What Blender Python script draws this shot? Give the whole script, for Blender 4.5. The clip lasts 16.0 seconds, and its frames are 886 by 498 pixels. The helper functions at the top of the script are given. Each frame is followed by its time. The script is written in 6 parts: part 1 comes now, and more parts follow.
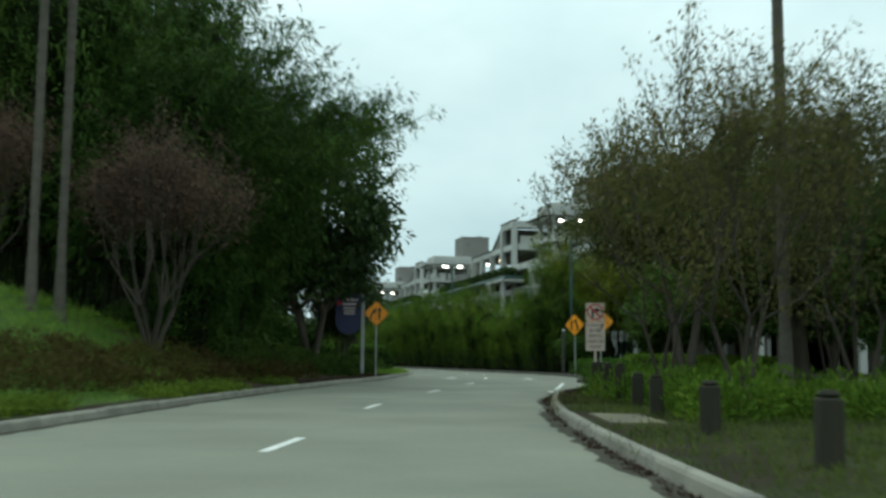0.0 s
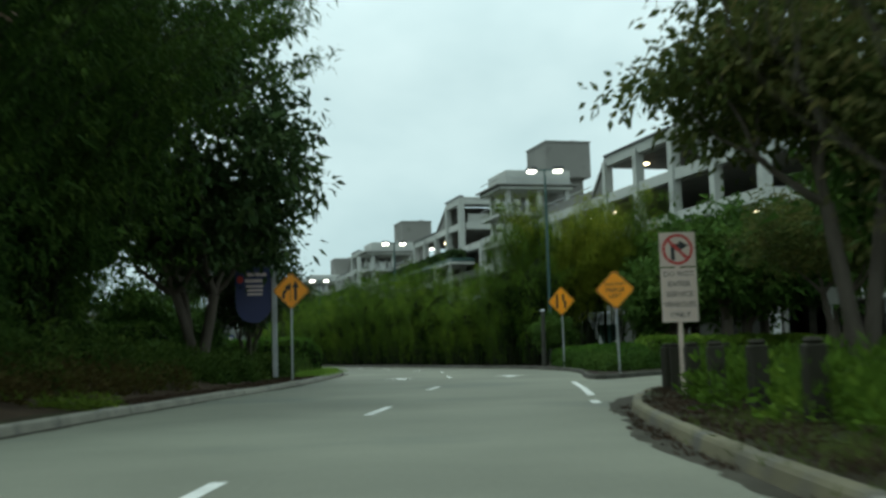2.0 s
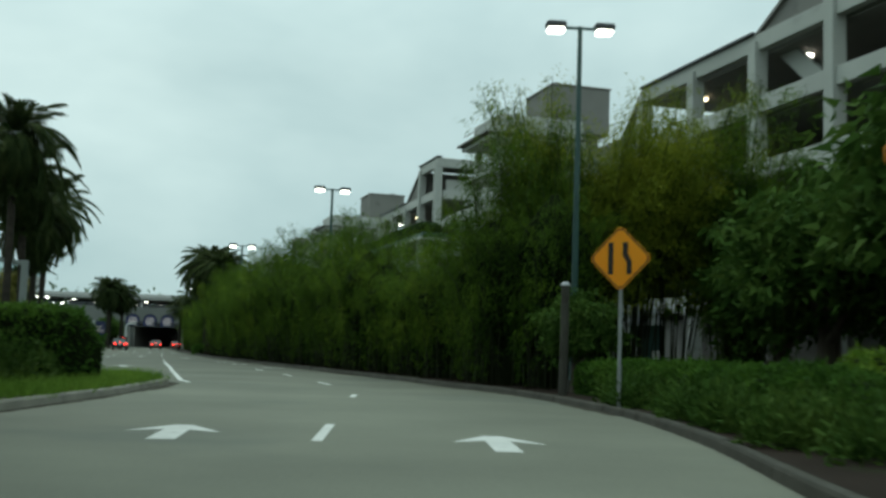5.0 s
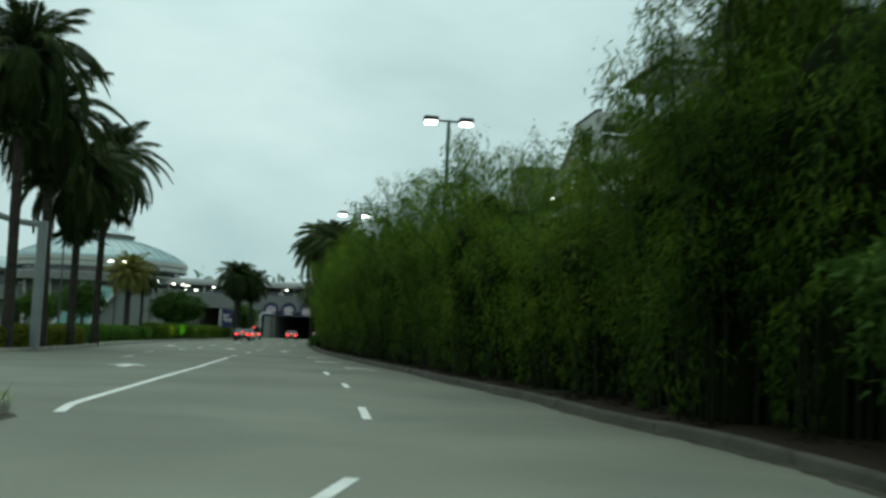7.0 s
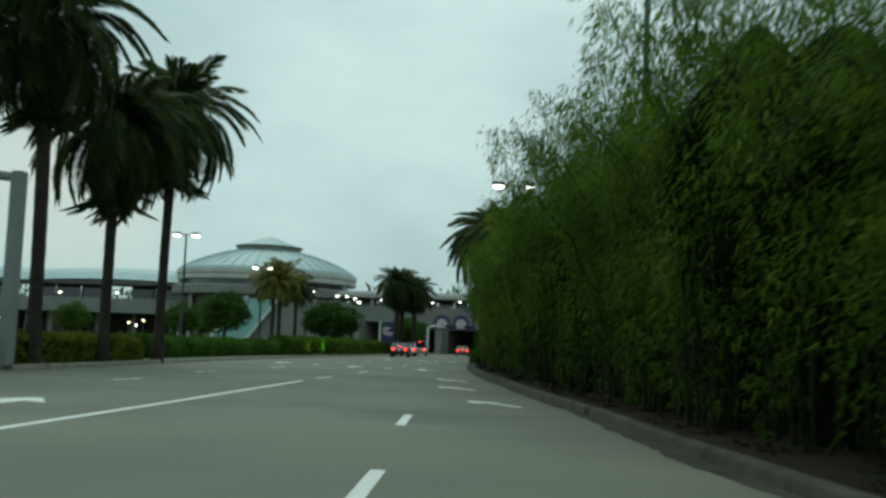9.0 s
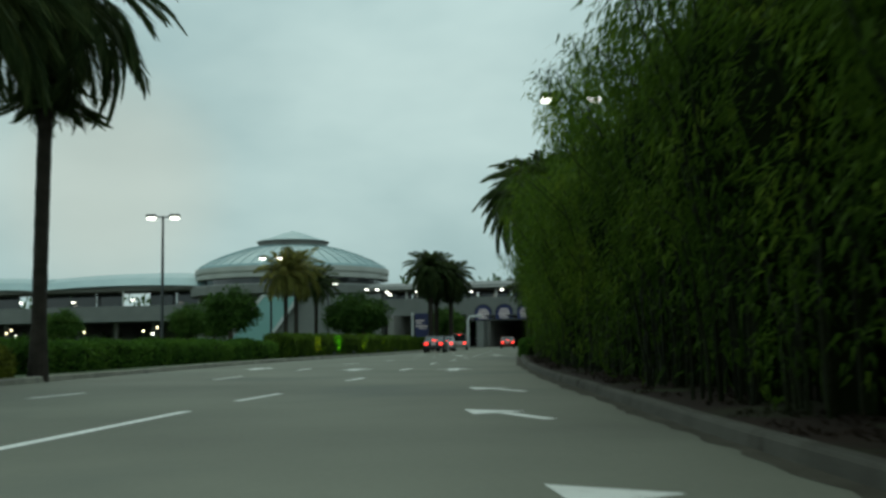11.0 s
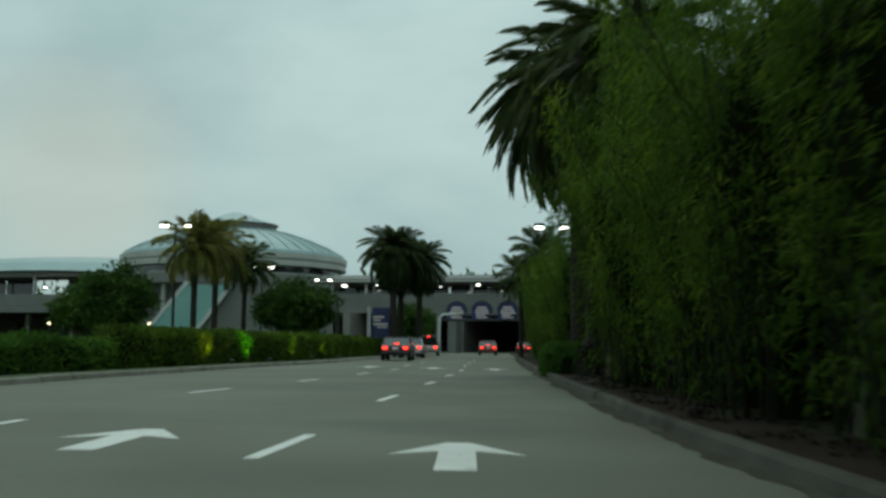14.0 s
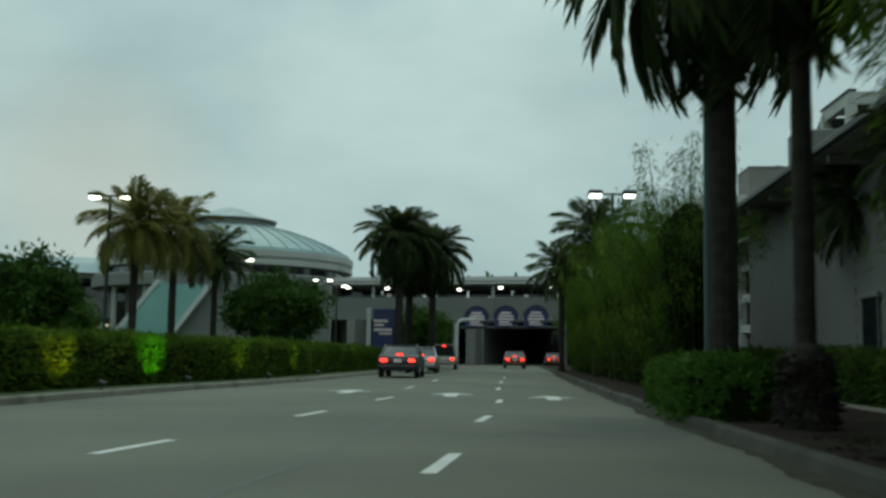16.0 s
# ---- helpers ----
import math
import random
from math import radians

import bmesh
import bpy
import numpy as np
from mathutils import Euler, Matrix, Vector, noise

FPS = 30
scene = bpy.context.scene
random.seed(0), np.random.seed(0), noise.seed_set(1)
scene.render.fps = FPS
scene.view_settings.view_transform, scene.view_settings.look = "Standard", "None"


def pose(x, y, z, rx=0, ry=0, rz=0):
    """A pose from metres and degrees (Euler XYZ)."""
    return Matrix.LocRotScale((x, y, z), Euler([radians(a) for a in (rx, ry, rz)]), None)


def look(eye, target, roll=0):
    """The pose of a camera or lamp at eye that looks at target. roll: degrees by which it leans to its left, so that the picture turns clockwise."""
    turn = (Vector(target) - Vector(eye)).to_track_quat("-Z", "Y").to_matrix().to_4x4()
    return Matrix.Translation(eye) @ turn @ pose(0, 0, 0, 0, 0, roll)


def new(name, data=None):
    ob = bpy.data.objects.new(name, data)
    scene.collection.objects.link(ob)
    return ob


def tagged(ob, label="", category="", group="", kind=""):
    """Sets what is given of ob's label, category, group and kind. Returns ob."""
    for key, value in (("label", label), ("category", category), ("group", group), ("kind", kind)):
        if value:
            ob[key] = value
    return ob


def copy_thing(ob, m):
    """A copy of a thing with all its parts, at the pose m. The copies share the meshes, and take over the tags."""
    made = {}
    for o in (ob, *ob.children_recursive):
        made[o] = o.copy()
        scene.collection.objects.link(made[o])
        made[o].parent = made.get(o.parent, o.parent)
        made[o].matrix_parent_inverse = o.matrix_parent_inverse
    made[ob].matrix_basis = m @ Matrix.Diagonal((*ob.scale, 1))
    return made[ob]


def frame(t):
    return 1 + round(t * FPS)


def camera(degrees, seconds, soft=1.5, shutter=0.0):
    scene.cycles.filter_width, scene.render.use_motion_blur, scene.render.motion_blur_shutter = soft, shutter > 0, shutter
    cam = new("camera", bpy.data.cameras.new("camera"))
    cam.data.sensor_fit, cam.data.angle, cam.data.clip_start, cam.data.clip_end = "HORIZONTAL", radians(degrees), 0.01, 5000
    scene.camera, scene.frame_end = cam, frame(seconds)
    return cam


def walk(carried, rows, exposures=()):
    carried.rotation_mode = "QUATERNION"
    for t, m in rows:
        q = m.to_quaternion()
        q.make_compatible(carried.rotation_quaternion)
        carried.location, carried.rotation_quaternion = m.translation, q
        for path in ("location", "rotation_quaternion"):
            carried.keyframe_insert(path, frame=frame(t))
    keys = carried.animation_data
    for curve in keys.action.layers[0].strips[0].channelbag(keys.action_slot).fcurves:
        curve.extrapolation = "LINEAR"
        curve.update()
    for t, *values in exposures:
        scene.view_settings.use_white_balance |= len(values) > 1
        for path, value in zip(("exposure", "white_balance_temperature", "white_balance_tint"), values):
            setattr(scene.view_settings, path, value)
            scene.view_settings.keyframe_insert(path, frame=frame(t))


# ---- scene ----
cam = camera(45.3, 16.0, soft=2.9, shutter=0.5)
METRES, EYE, TILT, LEAN, TURN = 140.0, 1.25, 2.1, 0.0, 0.0
PATH = [
    (0, (-0.092, 0.384, 1.114), (-0.089, 2.374, 1.318), 0.5),
    (0.5, (-0.334, 4.77, 1.029), (-0.283, 6.76, 1.226), 0.6),
    (1, (-0.422, 9.263, 0.981), (-0.337, 11.252, 1.174), -0.4),
    (1.5, (-0.396, 12.777, 0.972), (-0.287, 14.765, 1.161), -1.4),
    (2, (-0.223, 17.36, 0.97), (-0.103, 19.346, 1.165), -1.7),
    (2.5, (0.025, 21.894, 0.975), (0.173, 23.878, 1.187), -0.7),
    (3, (0.369, 26.313, 0.991), (0.549, 28.292, 1.215), 0.3),
    (5.5, (3.422, 49.869, 1.192), (3.54, 51.857, 1.376), 3.0),
    (6, (3.899, 54.369, 1.236), (3.945, 56.361, 1.412), 3.7),
    (6.5, (4.27, 58.713, 1.309), (4.231, 60.706, 1.477), 3.7),
    (7, (4.242, 63.031, 1.254), (4.097, 65.018, 1.422), 2.5),
    (7.5, (4.065, 66.951, 1.254), (3.83, 68.93, 1.422), 2.4),
    (8, (3.732, 72.202, 1.21), (3.408, 74.168, 1.384), 3.1),
    (8.5, (3.28, 76.753, 1.162), (2.867, 78.702, 1.342), 2.8),
    (9, (2.638, 81.161, 1.091), (2.15, 83.092, 1.276), 2.3),
    (11.5, (-2.078, 100.136, 0.89), (-2.637, 102.048, 1.062), -0.9),
    (12, (-3.197, 103.913, 0.907), (-3.75, 105.827, 1.077), -0.7),
    (12.5, (-4.475, 108.146, 0.89), (-5.011, 110.065, 1.059), -0.7),
    (13, (-5.656, 112.085, 0.889), (-6.182, 114.007, 1.055), -0.4),
    (13.5, (-6.732, 115.997, 0.901), (-7.24, 117.924, 1.072), -0.2),
    (14, (-8.232, 120.823, 0.971), (-8.729, 122.751, 1.151), 0.6),
    (14.5, (-9.173, 124.447, 1.038), (-9.688, 126.37, 1.233), 0.7),
    (15, (-10.466, 129.288, 1.001), (-11.002, 131.204, 1.207), 0.4),
    (15.5, (-11.535, 133.094, 1.024), (-12.076, 135.008, 1.236), 0.8),
    (16, (-12.7, 137.456, 0.991), (-13.226, 139.375, 1.191), 0.8),
]
walk(cam, [(t, look(eye, target, roll)) for t, eye, target, roll in PATH],
     exposures=[(0, 0.50, 6500, 0), (1.4, 0.46, 6500, 0), (2.2, 0.36, 6500, 0), (3.2, 0.12, 6500, -1), (5.5, 0.16, 6500, -3), (9.0, 0.05, 6500, -5), (11.5, -0.16, 6500, -5), (13.0, -0.20, 6500, -5), (16.0, -0.22, 6500, -5)])

# ---- world and light: dull overcast dusk ----
world = bpy.data.worlds.new("overcast_sky")
scene.world = world
world.use_nodes = True
wn, wl = world.node_tree.nodes, world.node_tree.links
wn.clear()
w_out = wn.new("ShaderNodeOutputWorld")
w_bg = wn.new("ShaderNodeBackground")
w_sky = wn.new("ShaderNodeTexSky")
w_sky.sky_type = "NISHITA"
w_sky.sun_disc = False
w_sky.sun_elevation = radians(9)
w_sky.sun_rotation = radians(150)
w_tc = wn.new("ShaderNodeTexCoord")
w_map = wn.new("ShaderNodeMapping")
w_map.inputs["Scale"].default_value = (1.0, 1.0, 1.9)
w_noise = wn.new("ShaderNodeTexNoise")
w_noise.inputs["Scale"].default_value = 2.1
w_noise.inputs["Detail"].default_value = 5.0
w_noise.inputs["Roughness"].default_value = 0.52
w_noise.inputs["Distortion"].default_value = 0.1
w_ramp = wn.new("ShaderNodeValToRGB")
w_ramp.color_ramp.elements[0].position = 0.30
w_ramp.color_ramp.elements[0].color = (0.37, 0.495, 0.545, 1)
w_ramp.color_ramp.elements[1].position = 0.72
w_ramp.color_ramp.elements[1].color = (0.695, 0.815, 0.85, 1)
w_scale = wn.new("ShaderNodeVectorMath")
w_scale.operation = "SCALE"
w_scale.inputs["Scale"].default_value = 0.05
w_mix = wn.new("ShaderNodeMix")
w_mix.data_type = "RGBA"
w_mix.inputs[0].default_value = 0.94
wl.new(w_tc.outputs["Generated"], w_map.inputs["Vector"])
wl.new(w_map.outputs["Vector"], w_noise.inputs["Vector"])
wl.new(w_noise.outputs["Fac"], w_ramp.inputs["Fac"])
wl.new(w_sky.outputs["Color"], w_scale.inputs[0])
wl.new(w_scale.outputs["Vector"], w_mix.inputs[6])
wl.new(w_ramp.outputs["Color"], w_mix.inputs[7])
# a faint warm break in the cloud, low ahead
w_dot = wn.new("ShaderNodeVectorMath")
w_dot.operation = "DOT_PRODUCT"
w_dot.inputs[1].default_value = Vector((-0.55, 0.82, 0.145)).normalized()
wl.new(w_tc.outputs["Generated"], w_dot.inputs[0])
w_glow = wn.new("ShaderNodeMapRange")
w_glow.interpolation_type = "SMOOTHSTEP"
w_glow.inputs["From Min"].default_value = 0.992
w_glow.inputs["From Max"].default_value = 1.0
w_glow.inputs["To Max"].default_value = 0.42
wl.new(w_dot.outputs["Value"], w_glow.inputs["Value"])
w_warm = wn.new("ShaderNodeMix")
w_warm.data_type = "RGBA"
w_warm.inputs[7].default_value = (0.72, 0.68, 0.62, 1)
wl.new(w_glow.outputs["Result"], w_warm.inputs[0])
wl.new(w_mix.outputs[2], w_warm.inputs[6])
wl.new(w_warm.outputs[2], w_bg.inputs["Color"])
# an overcast sky is brightest overhead
w_sep = wn.new("ShaderNodeSeparateXYZ")
wl.new(w_tc.outputs["Generated"], w_sep.inputs[0])
w_up = wn.new("ShaderNodeMapRange")
w_up.inputs["From Min"].default_value = 0.25
w_up.inputs["From Max"].default_value = 0.95
w_up.inputs["To Min"].default_value = 1.0
w_up.inputs["To Max"].default_value = 1.75
wl.new(w_sep.outputs["Z"], w_up.inputs["Value"])
wl.new(w_up.outputs["Result"], w_bg.inputs["Strength"])
wl.new(w_bg.outputs["Background"], w_out.inputs["Surface"])

sun = new("sun", bpy.data.lights.new("sun", "SUN"))
sun.data.energy = 0.5
sun.data.angle = radians(40)
sun.data.color = (1.0, 0.95, 0.88)
sun.matrix_world = look((0, 0, 60), (26, -40, 0))

# ---- materials ----


def material(name, low, high, rough=0.8, scale=3.0, fine=40.0, bump=0.2, metal=0.0, spots=None, per_object=0.0, streak=(1, 1, 1), coords="Object", spec=0.5):
    """Two colours mixed by a coarse and a fine noise, with relief; optional stains and a shift per object."""
    m = bpy.data.materials.new(name)
    m.use_nodes = True
    n, l = m.node_tree.nodes, m.node_tree.links
    bsdf = n["Principled BSDF"]
    tc = n.new("ShaderNodeTexCoord")
    mp = n.new("ShaderNodeMapping")
    mp.inputs["Scale"].default_value = streak
    l.new(tc.outputs[coords], mp.inputs["Vector"])
    a = n.new("ShaderNodeTexNoise")
    a.inputs["Scale"].default_value = scale
    a.inputs["Detail"].default_value = 5.0
    b = n.new("ShaderNodeTexNoise")
    b.inputs["Scale"].default_value = fine
    b.inputs["Detail"].default_value = 3.0
    for q in (a, b):
        l.new(mp.outputs["Vector"], q.inputs["Vector"])
    s = n.new("ShaderNodeMath")
    s.operation = "MULTIPLY_ADD"
    s.inputs[1].default_value = 0.45
    l.new(b.outputs["Fac"], s.inputs[0])
    s2 = n.new("ShaderNodeMath")
    s2.operation = "MULTIPLY_ADD"
    s2.inputs[1].default_value = 1.5
    s2.inputs[2].default_value = -0.48
    l.new(a.outputs["Fac"], s2.inputs[0])
    l.new(s2.outputs[0], s.inputs[2])
    s.use_clamp = True
    mix = n.new("ShaderNodeMix")
    mix.data_type = "RGBA"
    mix.inputs[6].default_value = (*low, 1)
    mix.inputs[7].default_value = (*high, 1)
    fac = s.outputs[0]
    if per_object:
        oi = n.new("ShaderNodeObjectInfo")
        po = n.new("ShaderNodeMath")
        po.operation = "MULTIPLY_ADD"
        po.inputs[1].default_value = per_object
        l.new(oi.outputs["Random"], po.inputs[0])
        l.new(fac, po.inputs[2])
        sh = n.new("ShaderNodeMath")
        sh.operation = "SUBTRACT"
        sh.inputs[1].default_value = per_object / 2
        sh.use_clamp = True
        l.new(po.outputs[0], sh.inputs[0])
        fac = sh.outputs[0]
    l.new(fac, mix.inputs[0])
    colour = mix.outputs[2]
    if spots:
        c = n.new("ShaderNodeTexNoise")
        c.inputs["Scale"].default_value = spots[1]
        c.inputs["Detail"].default_value = 6.0
        l.new(mp.outputs["Vector"], c.inputs["Vector"])
        r = n.new("ShaderNodeValToRGB")
        r.color_ramp.elements[0].position = spots[2]
        r.color_ramp.elements[1].position = min(spots[2] + 0.16, 1.0)
        l.new(c.outputs["Fac"], r.inputs["Fac"])
        m2 = n.new("ShaderNodeMix")
        m2.data_type = "RGBA"
        l.new(r.outputs["Color"], m2.inputs[0])
        l.new(colour, m2.inputs[6])
        m2.inputs[7].default_value = (*spots[0], 1)
        colour = m2.outputs[2]
    l.new(colour, bsdf.inputs["Base Color"])
    bsdf.inputs["Roughness"].default_value = rough
    bsdf.inputs["Metallic"].default_value = metal
    bsdf.inputs["Specular IOR Level"].default_value = spec
    if bump:
        bp = n.new("ShaderNodeBump")
        bp.inputs["Strength"].default_value = bump
        bp.inputs["Distance"].default_value = 0.02
        l.new(b.outputs["Fac"], bp.inputs["Height"])
        l.new(bp.outputs["Normal"], bsdf.inputs["Normal"])
    return m


def leaf_material(name, dark, mid, light, rough=0.55, through_light=0.25, speckle=0.40):
    """Leaves: a colour per leaf, a slow drift over the plant, and light that shines through."""
    m = bpy.data.materials.new(name)
    m.use_nodes = True
    n, l = m.node_tree.nodes, m.node_tree.links
    bsdf = n["Principled BSDF"]
    out = n["Material Output"]
    geo = n.new("ShaderNodeNewGeometry")
    oi = n.new("ShaderNodeObjectInfo")
    tc = n.new("ShaderNodeTexCoord")
    a = n.new("ShaderNodeTexNoise")
    a.inputs["Scale"].default_value = 0.7
    a.inputs["Detail"].default_value = 3.0
    l.new(tc.outputs["Object"], a.inputs["Vector"])
    add = n.new("ShaderNodeMath")
    add.operation = "MULTIPLY_ADD"
    add.inputs[1].default_value = speckle
    l.new(geo.outputs["Random Per Island"], add.inputs[0])
    sc = n.new("ShaderNodeMath")
    sc.operation = "MULTIPLY_ADD"
    sc.inputs[1].default_value = 1.4
    sc.inputs[2].default_value = -0.45
    l.new(a.outputs["Fac"], sc.inputs[0])
    l.new(sc.outputs[0], add.inputs[2])
    ob = n.new("ShaderNodeMath")
    ob.operation = "MULTIPLY_ADD"
    ob.inputs[1].default_value = 0.22
    l.new(oi.outputs["Random"], ob.inputs[0])
    l.new(add.outputs[0], ob.inputs[2])
    ramp = n.new("ShaderNodeValToRGB")
    ramp.color_ramp.elements[0].position = 0.12
    ramp.color_ramp.elements[0].color = (*dark, 1)
    ramp.color_ramp.elements[1].position = 0.95
    ramp.color_ramp.elements[1].color = (*light, 1)
    e = ramp.color_ramp.elements.new(0.55)
    e.color = (*mid, 1)
    l.new(ob.outputs[0], ramp.inputs["Fac"])
    l.new(ramp.outputs["Color"], bsdf.inputs["Base Color"])
    bsdf.inputs["Roughness"].default_value = rough
    bsdf.inputs["Specular IOR Level"].default_value = 0.02
    tr = n.new("ShaderNodeBsdfTranslucent")
    l.new(ramp.outputs["Color"], tr.inputs["Color"])
    mix = n.new("ShaderNodeMixShader")
    mix.inputs[0].default_value = through_light
    l.new(bsdf.outputs[0], mix.inputs[1])
    l.new(tr.outputs[0], mix.inputs[2])
    l.new(mix.outputs[0], out.inputs["Surface"])
    return m


def glow_material(name, colour, strength):
    m = bpy.data.materials.new(name)
    m.use_nodes = True
    b = m.node_tree.nodes["Principled BSDF"]
    b.inputs["Base Color"].default_value = (*colour, 1)
    b.inputs["Emission Color"].default_value = (*colour, 1)
    b.inputs["Emission Strength"].default_value = strength
    return m


def glass_material(name, colour, rough=0.06):
    m = bpy.data.materials.new(name)
    m.use_nodes = True
    b = m.node_tree.nodes["Principled BSDF"]
    b.inputs["Base Color"].default_value = (*colour, 1)
    b.inputs["Roughness"].default_value = rough
    b.inputs["Specular IOR Level"].default_value = 0.8
    return m


ASPHALT = material("worn_concrete_road", (0.097, 0.100, 0.076), (0.182, 0.186, 0.141), 0.8, 0.22, 16.0, 0.3, spots=((0.092, 0.102, 0.084), 0.16, 0.56), coords="Object", spec=0.25)
# road colour scaled down along y for the dimmer light round the bend
an, al = ASPHALT.node_tree.nodes, ASPHALT.node_tree.links
a_in = an["Principled BSDF"].inputs["Base Color"]
a_from = a_in.links[0].from_socket
a_tc = an.new("ShaderNodeTexCoord")
a_sep = an.new("ShaderNodeSeparateXYZ")
a_dim = an.new("ShaderNodeMapRange")
for name, value in (("From Min", 45.0), ("From Max", 110.0), ("To Min", 1.22), ("To Max", 0.86)):
    a_dim.inputs[name].default_value = value
a_mul = an.new("ShaderNodeVectorMath")
a_mul.operation = "SCALE"
al.new(a_tc.outputs["Object"], a_sep.inputs[0])
al.new(a_sep.outputs["Y"], a_dim.inputs["Value"])
al.new(a_from, a_mul.inputs[0])
al.new(a_dim.outputs["Result"], a_mul.inputs["Scale"])
al.new(a_mul.outputs["Vector"], a_in)
KERB = material("kerb_concrete", (0.125, 0.118, 0.092), (0.255, 0.242, 0.195), 0.85, 1.3, 30.0, 0.35, spots=((0.09, 0.085, 0.075), 1.6, 0.56), per_object=0.35)
# dirt brown, taken darker for the shade below the bamboo
KERB_DIRT_SHADE = material("dirt_and_shade_kerb_concrete", (0.038, 0.036, 0.029), (0.088, 0.085, 0.070), 0.9, 1.1, 26.0, 0.4, spots=((0.026, 0.021, 0.015), 1.3, 0.55), per_object=0.3, spec=0.15)
GUTTER = material("gutter_dirt", (0.030, 0.027, 0.020), (0.078, 0.072, 0.055), 0.95, 1.4, 22.0, 0.5, spots=((0.10, 0.10, 0.082), 0.9, 0.60), spec=0.1)
KERB_YELLOW = material("worn_yellow_kerb", (0.082, 0.072, 0.040), (0.165, 0.148, 0.085), 0.85, 1.3, 30.0, 0.35, spots=((0.085, 0.08, 0.066), 1.2, 0.5), per_object=0.3)
SOIL = material("soil_and_mulch", (0.011, 0.0075, 0.005), (0.027, 0.017, 0.011), 0.95, 0.6, 14.0, 0.6, spots=((0.03, 0.04125, 0.015), 0.5, 0.55), spec=0.12)
GRASS_GROUND = material("grass_ground", (0.024, 0.042, 0.011), (0.052, 0.084, 0.020), 0.95, 0.4, 18.0, 0.6, spots=((0.06, 0.05, 0.03), 0.7, 0.62))
BANK_GRASS = material("bank_grass", (0.032, 0.058, 0.012), (0.066, 0.110, 0.021), 0.95, 0.4, 18.0, 0.6, spots=((0.055, 0.075, 0.022), 0.7, 0.6), spec=0.1)
VERGE = material("mulched_verge", (0.017, 0.014, 0.008), (0.038, 0.031, 0.017), 0.95, 0.7, 16.0, 0.6, spots=((0.034, 0.048, 0.016), 0.5, 0.5), spec=0.1)
MULCH = material("brown_mulch", (0.026, 0.018, 0.012), (0.066, 0.045, 0.029), 0.95, 0.8, 22.0, 0.7, spots=((0.034, 0.044, 0.016), 0.5, 0.60), spec=0.1)
LITTER = material("leaf_litter", (0.030, 0.020, 0.013), (0.072, 0.046, 0.029), 0.95, 2.0, 30.0, 0.5, spec=0.12)
TAR = material("tar_seam", (0.05, 0.055, 0.048), (0.09, 0.10, 0.085), 0.7, 2.0, 20.0, 0.1)
PAINT = material("road_paint", (0.50, 0.50, 0.47), (0.70, 0.70, 0.66), 0.7, 1.5, 35.0, 0.2, spots=((0.28, 0.28, 0.26), 5.0, 0.60))
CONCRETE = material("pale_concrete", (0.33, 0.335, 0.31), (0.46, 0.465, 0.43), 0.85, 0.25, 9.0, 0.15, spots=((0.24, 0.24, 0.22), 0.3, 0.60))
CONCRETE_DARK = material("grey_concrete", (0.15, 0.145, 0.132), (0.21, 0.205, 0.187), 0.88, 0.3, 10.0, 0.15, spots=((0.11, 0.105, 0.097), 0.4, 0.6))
STUCCO = material("grey_stucco", (0.135, 0.140, 0.130), (0.187, 0.193, 0.180), 0.9, 0.4, 30.0, 0.2)
BARK = material("grey_brown_bark", (0.055, 0.045, 0.035), (0.13, 0.11, 0.09), 0.92, 2.5, 18.0, 0.7, streak=(1, 1, 0.3), spec=0.12)
GREY_PALM_BARK = material("grey_palm_bark", (0.065, 0.056, 0.046), (0.125, 0.11, 0.092), 0.92, 2.0, 14.0, 0.5, streak=(1, 1, 2.0), spec=0.12)
PALM_BARK = material("palm_bark", (0.018, 0.016, 0.013), (0.055, 0.046, 0.037), 0.95, 3.0, 14.0, 0.9, streak=(1, 1, 1.6), spec=0.12)
PALE_BARK = material("pale_smooth_bark", (0.036, 0.030, 0.023), (0.078, 0.066, 0.052), 0.85, 2.0, 20.0, 0.4, streak=(1, 1, 0.35), spec=0.12)
CULM = material("bamboo_culm", (0.008, 0.011, 0.004), (0.022, 0.026, 0.009), 0.5, 1.2, 12.0, 0.1, per_object=0.3, spec=0.12)
TIMBER = material("weathered_timber", (0.018, 0.017, 0.012), (0.044, 0.041, 0.029), 0.92, 2.0, 25.0, 0.6, streak=(1, 1, 0.15), per_object=0.3, spec=0.15)
GALV = material("galvanised_steel", (0.30, 0.31, 0.31), (0.45, 0.46, 0.46), 0.5, 2.0, 20.0, 0.05, metal=0.6)
GREEN_STEEL = material("green_painted_steel", (0.018, 0.05, 0.045), (0.03, 0.075, 0.065), 0.5, 2.0, 20.0, 0.05)
DARK_STEEL = material("dark_steel", (0.02, 0.022, 0.024), (0.045, 0.048, 0.05), 0.5, 2.0, 20.0, 0.05)
WHITE_STEEL = material("pale_painted_steel", (0.42, 0.43, 0.42), (0.55, 0.56, 0.55), 0.5, 1.0, 12.0, 0.05)
GREY_STEEL = material("weathered_grey_steel", (0.15, 0.165, 0.16), (0.23, 0.25, 0.24), 0.55, 1.0, 12.0, 0.05)
SIGN_ORANGE = material("orange_sign_sheeting", (0.82, 0.27, 0.006), (0.92, 0.34, 0.010), 0.45, 1.0, 30.0, 0.02)
SIGN_BLACK = material("black_sign_print", (0.012, 0.012, 0.012), (0.02, 0.02, 0.02), 0.5, 2.0, 30.0, 0.0)
SIGN_WHITE = material("faded_white_sign", (0.54, 0.42, 0.35), (0.64, 0.51, 0.43), 0.5, 1.5, 20.0, 0.02)
